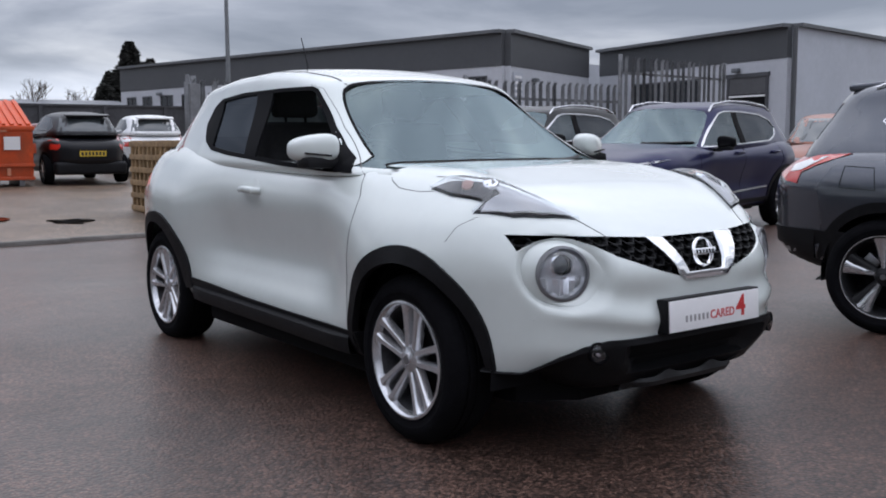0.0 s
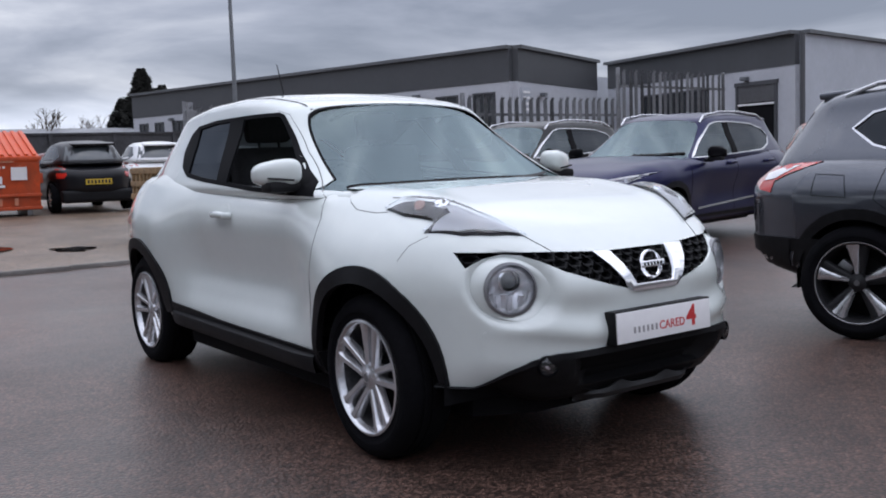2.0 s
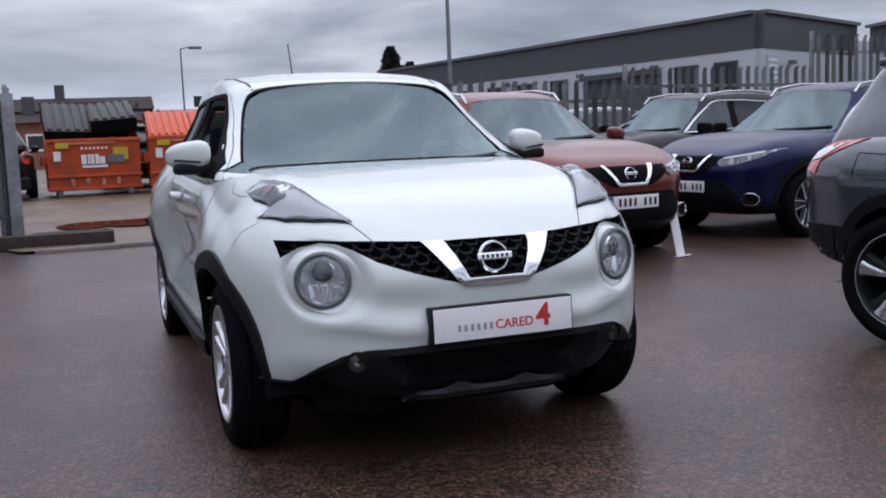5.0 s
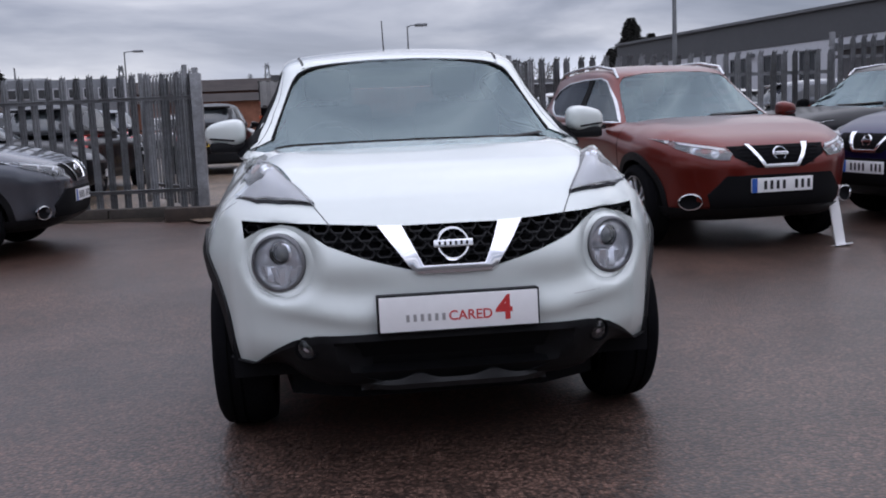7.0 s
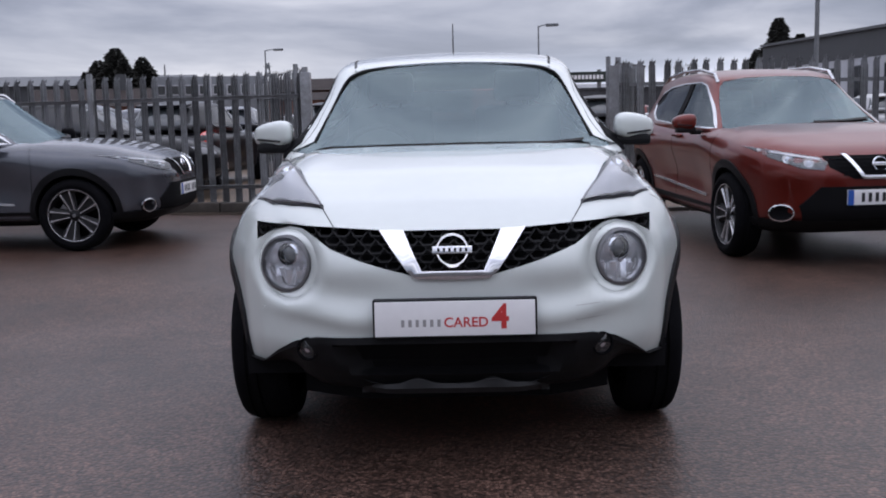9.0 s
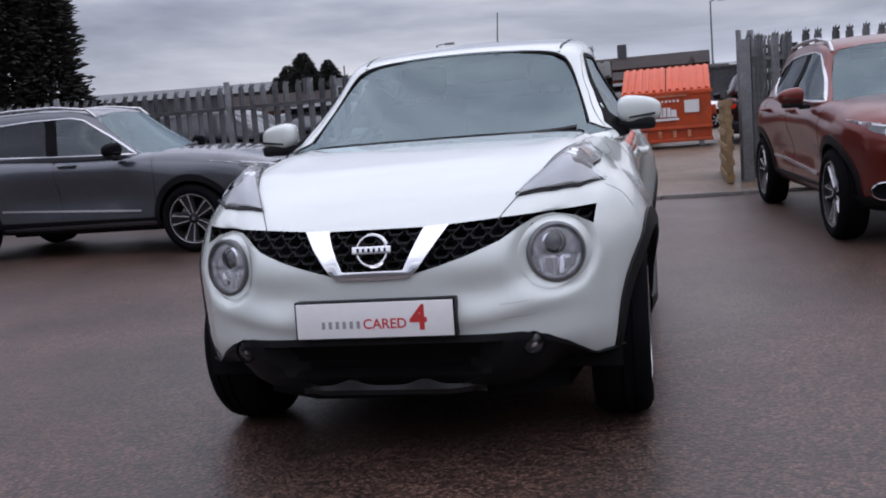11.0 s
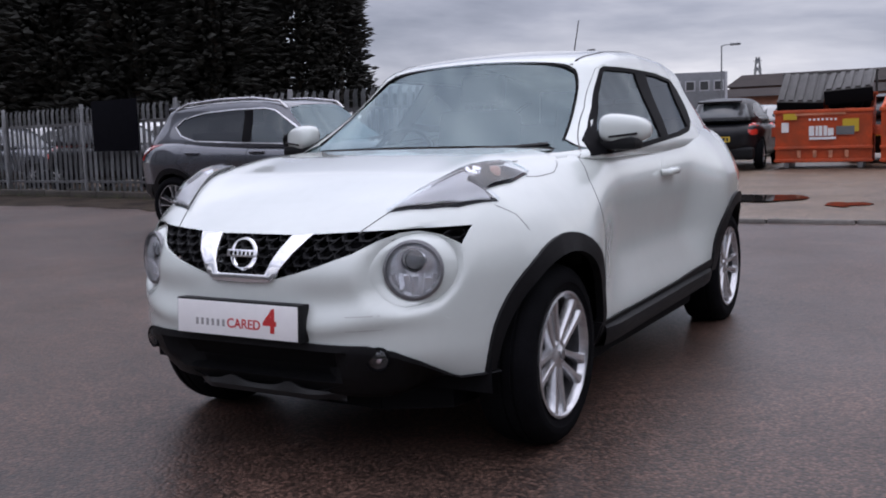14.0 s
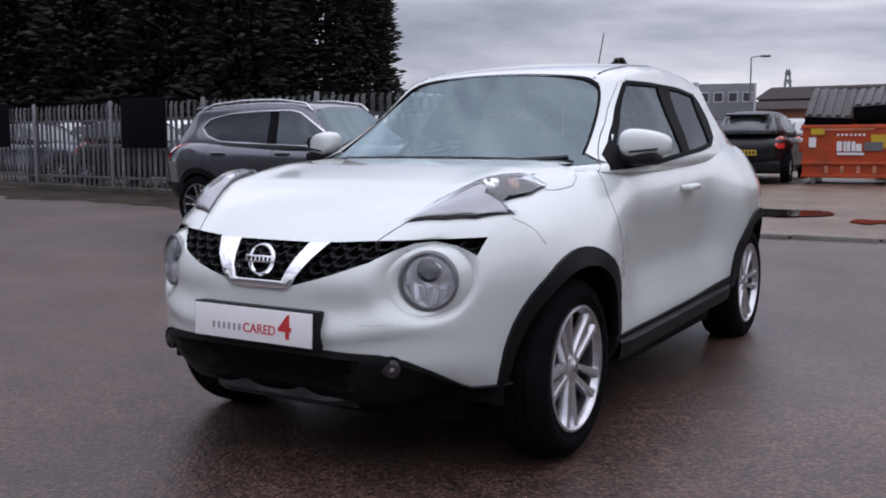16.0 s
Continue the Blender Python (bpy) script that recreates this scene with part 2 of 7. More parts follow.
M_LENS = glass_mat("clear_lens", (0.95, 0.97, 1.0), 0.97, 0.02, 0.04, (1, 1, 1))
M_AMBER = mat("amber_bulb_housing", (0.42, 0.24, 0.20), 0.3, 0.25)
M_LAMPGREY = mat("grey_lamp_housing", (0.018, 0.018, 0.020), 0.25, 0.3)
M_RED = mat("red_tail_lens", (0.50, 0.022, 0.014), 0.15, coat=1.0)
M_PLATEWHITE = mat("plate_white", (0.78, 0.77, 0.77), 0.4, vary=0.03, scale=4)
M_PLATEYELLOW = mat("plate_yellow", (0.62, 0.42, 0.04), 0.4)
M_INK = mat("black_print", (0.012, 0.012, 0.013), 0.5)
M_GREYINK = mat("grey_print", (0.30, 0.29, 0.29), 0.5)
M_REDINK = mat("red_print", (0.50, 0.03, 0.03), 0.5)
M_BLUEINK = mat("blue_print", (0.02, 0.09, 0.38), 0.5)
M_GALV = mat("galvanised_steel", (0.215, 0.22, 0.23), 0.55, 0.25, vary=0.22, scale=5, random_amount=0.15, dirt=(0.09, 0.085, 0.08), dirt_amount=0.5, dirt_scale=3)
M_KERB = mat("concrete_kerb", (0.20, 0.185, 0.17), 0.7, vary=0.25, scale=3, bump=0.3, bump_scale=80, dirt=(0.06, 0.055, 0.05), dirt_amount=0.7)
M_CLADDARK = mat("dark_grey_cladding", (0.058, 0.06, 0.065), 0.55, vary=0.06, scale=0.3)
M_CLADLIGHT = mat("pale_grey_cladding", (0.45, 0.46, 0.49), 0.55, vary=0.05, scale=0.3)
M_CLADRIB = mat("ribbed_blue_grey_cladding", (0.40, 0.42, 0.46), 0.5, vary=0.05, scale=0.3)
M_WINDOWFAR = mat("dark_window_glass", (0.02, 0.022, 0.026), 0.12)
M_PANEFAR = mat("sky_lit_car_glass", (0.05, 0.058, 0.062), 0.06, spec=1.0)
M_SHUTTER = mat("grey_roller_shutter", (0.10, 0.10, 0.105), 0.6, vary=0.1, scale=1)
M_ORANGE = mat("orange_bin_paint", (0.47, 0.062, 0.012), 0.45, vary=0.15, scale=4, dirt=(0.16, 0.05, 0.025), dirt_amount=0.6, dirt_scale=2.5)
M_ORANGELID = mat("orange_plastic_lid", (0.58, 0.08, 0.02), 0.5, vary=0.08, scale=5)
M_PALEORANGE = mat("scuffed_pale_orange_paint", (0.55, 0.22, 0.13), 0.6, vary=0.3, scale=9)
M_BLACKLID = mat("weathered_black_lid", (0.045, 0.042, 0.04), 0.6, vary=0.25, scale=4)
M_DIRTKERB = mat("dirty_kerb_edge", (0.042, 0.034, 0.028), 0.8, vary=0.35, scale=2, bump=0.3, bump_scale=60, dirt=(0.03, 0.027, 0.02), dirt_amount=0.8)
M_SHADEWALL = mat("grey_shading_wall", (0.20, 0.20, 0.20), 0.7, vary=0.08, scale=0.6)
M_GREYWALL = mat("weathered_grey_wall", (0.060, 0.060, 0.064), 0.85, spec=0.2, vary=0.2, scale=1.2)
M_SIGNGREEN = mat("dark_green_board", (0.012, 0.022, 0.017), 0.5)
M_PALEROOF = mat("pale_sheet_roof", (0.20, 0.205, 0.215), 0.6, vary=0.2, scale=0.15)
M_SHADEDSOIL = mat("damp_soil_with_fence_shade", (0.030, 0.023, 0.018), 0.95, spec=0.1, vary=0.5, scale=2.0, bump=0.5, bump_scale=40, dirt=(0.06, 0.045, 0.033), dirt_amount=0.6, dirt_scale=2)
M_CABIN = mat("grey_cabin_cladding", (0.17, 0.18, 0.195), 0.55, vary=0.15, scale=0.8)
M_RUST = mat("dull_orange_paint", (0.24, 0.075, 0.04), 0.4, 0.2, coat=0.4, vary=0.05)
M_WOOD = mat("weathered_pallet_wood", (0.26, 0.17, 0.085), 0.8, vary=0.3, scale=12, bump=0.3, bump_scale=50, random_amount=0.15)
M_BRICK = mat("orange_brick", (0.24, 0.10, 0.06), 0.8, vary=0.2, scale=2)
M_BROWNBRICK = mat("brown_brick", (0.095, 0.052, 0.038), 0.85, vary=0.25, scale=2)
M_BROWNROOF = mat("dark_brown_roof_tiles", (0.040, 0.032, 0.030), 0.9, spec=0.2, vary=0.2, scale=0.8)
M_NEEDLE = mat("dark_conifer_needles", (0.024, 0.024, 0.021), 0.9, spec=0.2, vary=0.5, scale=1.5)
M_TWIG = mat("bare_twigs", (0.07, 0.055, 0.045), 0.9)
M_BARK = mat("bark", (0.05, 0.038, 0.028), 0.9, vary=0.3, scale=10, bump=0.4, bump_scale=30)
M_PAINTSTEEL = mat("grey_painted_steel", (0.16, 0.17, 0.18), 0.5, 0.3, vary=0.1)
M_SIGNBLACK = mat("black_sign_board", (0.005, 0.005, 0.007), 0.9, spec=0.03, vary=0.2)
M_YELLOW = mat("yellow_paint", (0.55, 0.38, 0.03), 0.5)
M_ROOFGREY = mat("grey_roof_sheet", (0.10, 0.105, 0.11), 0.6, vary=0.1, scale=0.5)
M_GRASS = mat("dull_grass", (0.05, 0.055, 0.022), 0.9, vary=0.4, scale=3)

# ---- building tools ----
from mathutils.bvhtree import BVHTree


def mesh_of(name, bm, material, smooth=True):
    me = bpy.data.meshes.new(name)
    bmesh.ops.recalc_face_normals(bm, faces=bm.faces)
    bm.to_mesh(me)
    bm.free()
    for m in material if isinstance(material, (list, tuple)) else (material,):
        me.materials.append(m)
    if smooth:
        me.polygons.foreach_set("use_smooth", [True] * len(me.polygons))
        me.set_sharp_from_angle(angle=radians(38))
    return me


def part(name, bm, material, parent=None, label="", m=None, smooth=True):
    ob = new(name, mesh_of(name, bm, material, smooth))
    if parent:
        ob.parent = parent
    if m is not None:
        ob.matrix_basis = m
    if label:
        ob["label"] = label
    return ob


def thing(name, label, category, m=None, group="", kind=""):
    ob = new(name)
    ob.empty_display_size = 0.1
    if m is not None:
        ob.matrix_basis = m
    return tagged(ob, label, category, group, kind)


def add_box(bm, sx, sy, sz, m=Matrix(), bevel=0.0, segs=2):
    geo = bmesh.ops.create_cube(bm, size=1.0, matrix=m @ Matrix.Diagonal((sx, sy, sz, 1)))
    if bevel:
        vs = set(geo["verts"])
        bmesh.ops.bevel(bm, geom=[e for e in bm.edges if e.verts[0] in vs and e.verts[1] in vs], offset=bevel, segments=segs, affect="EDGES", profile=0.6)
    return bm


def box(sx, sy, sz, m=Matrix(), bevel=0.0, segs=2):
    return add_box(bmesh.new(), sx, sy, sz, m, bevel, segs)


def at(x, y, z):
    return Matrix.Translation((x, y, z))


def add_tube(bm, pts, r0, r1=None, sides=8):
    """A round bar through the points, tapering from r0 to r1."""
    pts = [Vector(p) for p in pts]
    r1 = r0 if r1 is None else r1
    rings = []
    for i, p in enumerate(pts):
        d = (pts[min(i + 1, len(pts) - 1)] - pts[max(i - 1, 0)]).normalized()
        a = d.cross(Vector((0.31, 0.17, 0.93))).normalized()
        b = d.cross(a)
        r = r0 + (r1 - r0) * i / (len(pts) - 1)
        rings.append([bm.verts.new(p + a * r * math.cos(k * math.tau / sides) + b * r * math.sin(k * math.tau / sides)) for k in range(sides)])
    for A, B in zip(rings, rings[1:]):
        for k in range(sides):
            bm.faces.new((A[k], A[(k + 1) % sides], B[(k + 1) % sides], B[k]))
    bm.faces.new(rings[0][::-1])
    bm.faces.new(rings[-1])
    return bm


def add_lathe(bm, prof, m=Matrix(), steps=32):
    """Turns the profile of (radius, x) about the x axis."""
    rings = [[bm.verts.new(m @ Vector((x, r * math.cos(k * math.tau / steps), r * math.sin(k * math.tau / steps)))) for k in range(steps)] for r, x in prof]
    for A, B in zip(rings, rings[1:]):
        for k in range(steps):
            bm.faces.new((A[k], A[(k + 1) % steps], B[(k + 1) % steps], B[k]))
    return rings


def add_prism(bm, outline, z0, z1, m=Matrix()):
    """A flat plate with the outline (x, y) from z0 to z1."""
    lo = [bm.verts.new(m @ Vector((x, y, z0))) for x, y in outline]
    hi = [bm.verts.new(m @ Vector((x, y, z1))) for x, y in outline]
    n = len(outline)
    for i in range(n):
        bm.faces.new((lo[i], lo[(i + 1) % n], hi[(i + 1) % n], hi[i]))
    bm.faces.new(lo[::-1])
    bm.faces.new(hi)
    return bm


def smooth_loop(pts, n=4):
    """A closed Catmull-Rom curve through the points."""
    P = [Vector(p) for p in pts]
    out = []
    for i in range(len(P)):
        a, b, c, d = P[i - 1], P[i], P[(i + 1) % len(P)], P[(i + 2) % len(P)]
        for k in range(n):
            t = k / n
            out.append(tuple(0.5 * (2 * b + (c - a) * t + (2 * a - 5 * b + 4 * c - d) * t * t + (3 * b - a - 3 * c + d) * t ** 3)))
    return out


def smoothstep(a, b, x):
    t = np.clip((x - a) / (b - a), 0, 1)
    return t * t * (3 - 2 * t)


def bell(x, c, w):
    return np.exp(-((x - c) / w) ** 2)


def inside(poly, u, v):
    hit = False
    for (x0, y0), (x1, y1) in zip(poly, poly[1:] + poly[:1]):
        if (y0 > v) != (y1 > v) and u < (x1 - x0) * (v - y0) / (y1 - y0) + x0:
            hit = not hit
    return hit


# projection planes: the two in-plane axes, the axis along which to look, and from which side
VIEWS = {"front": (0, 2, 1, -1), "back": (0, 2, 1, 1), "left": (1, 2, 0, 1), "right": (1, 2, 0, -1), "top": (0, 1, 2, 1)}


def cut_opening(bm, poly, view, depth=0.0, reach=(-9, 9)):
    """Cuts the outline out of the faces that look towards that side, and turns the edge inwards by depth."""
    iu, iv, iw, s = VIEWS[view]
    us, vs = [p[0] for p in poly], [p[1] for p in poly]
    pad = 0.06

    def near():
        out = []
        for f in bm.faces:
            f.normal_update()
            c = f.calc_center_median()
            if f.normal[iw] * s > 0.05 and min(us) - pad < c[iu] < max(us) + pad and min(vs) - pad < c[iv] < max(vs) + pad and reach[0] < c[iw] < reach[1]:
                out.append(f)
        return out

    for (u0, v0), (u1, v1) in zip(poly, poly[1:] + poly[:1]):
        no, co = [0, 0, 0], [0, 0, 0]
        no[iu], no[iv] = v1 - v0, u0 - u1
        co[iu], co[iv] = u0, v0
        lo_u, hi_u, lo_v, hi_v = min(u0, u1) - 0.03, max(u0, u1) + 0.03, min(v0, v1) - 0.03, max(v0, v1) + 0.03
        fs = [f for f in near() if any(lo_u < v.co[iu] < hi_u and lo_v < v.co[iv] < hi_v for v in f.verts) or (lo_u < f.calc_center_median()[iu] < hi_u and lo_v < f.calc_center_median()[iv] < hi_v)]
        geom = list({e for f in fs for e in f.edges} | {v for f in fs for v in f.verts}) + fs
        if fs and Vector(no).length > 1e-6:
            bmesh.ops.bisect_plane(bm, geom=geom, plane_co=co, plane_no=no, dist=1e-5)
    gone = [f for f in near() if inside(poly, f.calc_center_median()[iu], f.calc_center_median()[iv])]
    if not gone:
        return
    gs = set(gone)
    rim = [e for e in {e for f in gone for e in f.edges} if len([f for f in e.link_faces if f in gs]) == 1 and len(e.link_faces) == 2]
    bmesh.ops.delete(bm, geom=gone, context="FACES")
    if depth and rim:
        ext = bmesh.ops.extrude_edge_only(bm, edges=[e for e in rim if e.is_valid])
        mv = Vector((0, 0, 0))
        mv[iw] = -s * depth
        bmesh.ops.translate(bm, verts=[g for g in ext["geom"] if isinstance(g, bmesh.types.BMVert)], vec=mv)


def conform(tree, poly, view, lift=0.004, thick=0.012, cell=0.05, reach=3.0):
    """A plate with that outline, bent to the surface behind it: lift above the surface, thick deep."""
    iu, iv, iw, s = VIEWS[view]
    bm = bmesh.new()
    vs = []
    for u, v in poly:
        p = [0, 0, 0]
        p[iu], p[iv] = u, v
        vs.append(bm.verts.new(p))
    bm.faces.new(vs)
    for axis, k in ((iu, 0), (iv, 1)):
        lo, hi = min(p[k] for p in poly), max(p[k] for p in poly)
        c = math.ceil(lo / cell) * cell
        while c < hi:
            no, co = [0, 0, 0], [0, 0, 0]
            no[axis], co[axis] = 1, c
            bmesh.ops.bisect_plane(bm, geom=bm.verts[:] + bm.edges[:] + bm.faces[:], plane_co=co, plane_no=no, dist=1e-6)
            c += cell
    bmesh.ops.remove_doubles(bm, verts=bm.verts, dist=1e-5)
    way = Vector((0, 0, 0))
    way[iw] = -s
    norm = {}
    for v in bm.verts:
        o = v.co.copy()
        o[iw] = s * reach
        hit, no, _, _ = tree.ray_cast(o, way)
        if hit is None:
            q = v.co.copy()
            q[iw] = s * 0.9
            hit, no, _, _ = tree.find_nearest(q)
            k = v.co.copy()
            k[iw] = hit[iw]
            hit = k
        if no[iw] * s < 0:
            no = -no
        norm[v] = (no + Vector((-way) * 0.4)).normalized()
        v.co = hit + norm[v] * lift
    bmesh.ops.recalc_face_normals(bm, faces=bm.faces)
    if thick:
        top = bm.faces[:]
        rim = [e for e in bm.edges if len(e.link_faces) == 1]
        ext = bmesh.ops.extrude_edge_only(bm, edges=rim)
        vnew = [g for g in ext["geom"] if isinstance(g, bmesh.types.BMVert)]
        for v in vnew:
            v.co += way * thick
    return bm


def rounded_rim(bm, r):
    """Rounds the edge between the face of a plate and its turned-in border."""
    bm.normal_update()
    es = [e for e in bm.edges if len(e.link_faces) == 2 and e.calc_face_angle(0) > radians(50)]
    bmesh.ops.bevel(bm, geom=es, offset=r, segments=3, affect="EDGES", profile=0.5, clamp_overlap=True)
    return bm


def domed(bm, poly, height, reach):
    """Swells a plate seen from above into a shallow blister, highest away from its outline."""
    P = [Vector(p) for p in poly]
    for v in bm.verts:
        q = Vector(v.co[:2])
        d = 9.0
        for a, b in zip(P, P[1:] + P[:1]):
            k = min(1.0, max(0.0, (q - a).dot(b - a) / (b - a).length_squared))
            d = min(d, (a + (b - a) * k - q).length)
        v.co.z += height * float(smoothstep(-0.3 * reach, reach, d)) - height * float(smoothstep(-0.3 * reach, reach, 0.0))
    return bm


def mirror_poly(poly):
    return [(-u, v) for u, v in poly][::-1]


def text_mesh(body, size, material, parent, m, name="lettering", extrude=0.0006, bold=0.0):
    cu = bpy.data.curves.new(name, "FONT")
    cu.body, cu.size, cu.extrude, cu.offset = body, size, extrude, bold
    cu.align_x, cu.align_y = "CENTER", "CENTER"
    cu.resolution_u = 3
    tmp = bpy.data.objects.new("tmp", cu)
    me = bpy.data.meshes.new_from_object(tmp)
    bpy.data.objects.remove(tmp)
    me.materials.clear()
    me.materials.append(material)
    ob = new(name, me)
    ob.parent, ob.matrix_basis = parent, m
    return ob


# ---- car bodies ----
def rounded_grid(nx, ny, nz, n):
    """A rounded block: the points of a cube's surface grid drawn onto a superellipsoid, and its faces."""
    index, pts, faces = {}, [], []

    def vid(i, j, k):
        if (i, j, k) not in index:
            p = np.array([2 * i / nx - 1, 2 * j / ny - 1, 2 * k / nz - 1])
            index[(i, j, k)] = len(pts)
            pts.append(p / (np.abs(p) ** n).sum() ** (1 / n))
        return index[(i, j, k)]

    for j in range(ny):
        for k in range(nz):
            for i in (0, nx):
                faces.append((vid(i, j, k), vid(i, j + 1, k), vid(i, j + 1, k + 1), vid(i, j, k + 1)))
    for i in range(nx):
        for k in range(nz):
            for j in (0, ny):
                faces.append((vid(i, j, k), vid(i + 1, j, k), vid(i + 1, j, k + 1), vid(i, j, k + 1)))
    for i in range(nx):
        for j in range(ny):
            for k in (0, nz):
                faces.append((vid(i, j, k), vid(i + 1, j, k), vid(i + 1, j + 1, k), vid(i, j + 1, k)))
    return np.array(pts), faces


def bm_from(pts, faces, bm=None):
    bm = bm or bmesh.new()
    vs = [bm.verts.new(p) for p in pts]
    for f in faces:
        bm.faces.new([vs[i] for i in f])
    return bm


def lower_shell(S, res=(26, 84, 22)):
    """Bonnet, wings, doors and bumpers: a rounded block shaped by the car's height and width curves."""
    q, faces = rounded_grid(*res, S["round"])
    y = np.where(q[:, 1] < 0, q[:, 1] * S["front"], q[:, 1] * S["rear"])
    t = (q[:, 2] + 1) / 2
    xn = q[:, 0]
    zb = np.interp(y, *S["under"])
    zt = np.interp(y, *S["top"]) + S["dome"] * (1 - xn ** 2) * smoothstep(-0.6, -1.2, y)
    zt = zt + S["wing"] * bell(np.abs(xn), 0.82, 0.15) * bell(y, S["axle_f"] - 0.05, 0.40)
    z = zb + t * (zt - zb)
    w = np.interp(y, *S["width"]) - S["tuck"] * smoothstep(0.82, 1.15, z)
    w = w - S["waist"] * bell(z, 0.62, np.where(z < 0.62, 0.105, 0.17)) * smoothstep(-1.0, -0.45, y) * smoothstep(1.0, 0.35, y)
    w = w - S["door"] * smoothstep(-1.05, -0.5, y) * smoothstep(1.0, 0.40, y) * smoothstep(0.38, 0.52, z) * smoothstep(1.02, 0.80, z)
    if S.get("hips"):
        # the wings swell out sharply from the doors
        front = np.where(y > S["axle_f"], smoothstep(-0.60, -1.10, y), bell(y, S["axle_f"], 0.40))
        rear = np.where(y < S["axle_r"], smoothstep(0.46, 1.0, y), bell(y, S["axle_r"], 0.44))
        w = w + S["flare"] * (front * bell(z, 0.72, 0.27) + 1.1 * rear * bell(z, 0.80, 0.30))
    else:
        w = w + S["flare"] * (bell(y, S["axle_f"], np.where(y > S["axle_f"], 0.33, 0.40)) * bell(z, 0.72, 0.27) + bell(y, S["axle_r"], np.where(y < S["axle_r"], 0.36, 0.44)) * bell(z, 0.80, 0.30))
    w = w - S.get("under_tilt", 0.0) * smoothstep(0.93, 0.45, z)
    w = w - S["shoulder"] * smoothstep(0.66, 1.04, z) * smoothstep(-0.58, -1.22, y)
    x = xn * w
    nose = smoothstep(-1.5, -1.9, y)
    y = y + nose * (S["lean"] * smoothstep(0.66, 0.9, z) + S["chin"] * smoothstep(0.45, 0.22, z))
    if "lamp" in S:
        r = np.hypot((np.abs(x) - S["lamp"][0]), (z - S["lamp"][1]) * 1.02)
        y = y + np.where(y < -1.5, 0.045 * smoothstep(0.146, 0.098, r), 0)
        ax = np.abs(x)
        crest = 0.525 + 0.030 * smoothstep(0.30, 0.55, ax)
        lip = smoothstep(0.14, 0.30, ax) * smoothstep(0.72, 0.46, ax)
        y = y + np.where(y < -1.5, lip * (0.012 * bell(z, crest + 0.085, 0.05) - 0.016 * bell(z, crest, np.where(z > crest, 0.050, 0.030))), 0)
    y = y + smoothstep(1.4, 1.9, y) * (-0.10 * smoothstep(0.85, 1.15, z) - 0.12 * smoothstep(0.5, 0.25, z))
    return np.stack([x, y, z], 1), faces


def upper_shell(S, res=(24, 60, 16)):
    """Pillars and roof."""
    q, faces = rounded_grid(*res, S["round_top"])
    t = (q[:, 2] + 1) / 2
    s = (q[:, 1] + 1) / 2
    xn = q[:, 0]
    a0, a1, r0, r1 = S["screen"]
    yf = a0 + (a1 - a0) * t ** 0.92 + S["sweep"] * xn ** 2 * (1 - 0.55 * t)
    yr = r0 + (r1 - r0) * t ** 1.3 - 0.10 * xn ** 2
    y = yf + s * (yr - yf)
    zr = np.interp(y, *S["roof"]) + 0.035 * (1 - xn ** 2) - 0.02
    base = S["base"]
    z = base + t * (zr - base)
    w = (S["belt_w"] + (S["roof_w"] - S["belt_w"]) * smoothstep(0, 1, t) ** 0.9) * np.interp(y, *S["taper"])
    return np.stack([xn * w, y, z], 1), faces


JUKE = dict(hips=True, round=7, front=2.0, rear=2.07, axle_f=-1.265, axle_r=1.265, dome=0.012, wing=0.018, tuck=0.075, waist=0.042, door=0.026, flare=0.050, lean=0.05, chin=0.12, shoulder=0.09, lamp=(0.565, 0.70),
            under=((-2.0, -1.7, -1.2, 1.3, 2.07), (0.17, 0.18, 0.22, 0.24, 0.34)),
            top=((-2.0, -1.8, -1.5, -1.2, -0.9, -0.5, 0.0, 0.6, 1.2, 1.7, 2.07), (0.86, 0.92, 0.995, 1.045, 1.07, 1.08, 1.105, 1.15, 1.18, 1.17, 1.10)),
            width=((-2.0, -1.9, -1.8, -1.7, -1.5, -1.265, -0.8, 0.7, 1.265, 1.6, 1.85, 2.07), (0.54, 0.64, 0.72, 0.768, 0.818, 0.834, 0.848, 0.853, 0.836, 0.81, 0.75, 0.64)),
            round_top=12, screen=(-1.06, -0.27, 1.80, 1.45), sweep=0.17, base=1.0, belt_w=0.805, roof_w=0.59,
            roof=((-1.0, -0.24, 0.1, 0.4, 0.8, 1.2, 1.5, 1.9), (1.30, 1.475, 1.525, 1.545, 1.535, 1.50, 1.455, 1.40)),
            taper=((-1.0, -0.6, 0.2, 0.9, 1.4, 1.8), (1.0, 1.0, 1.0, 0.97, 0.90, 0.82)))

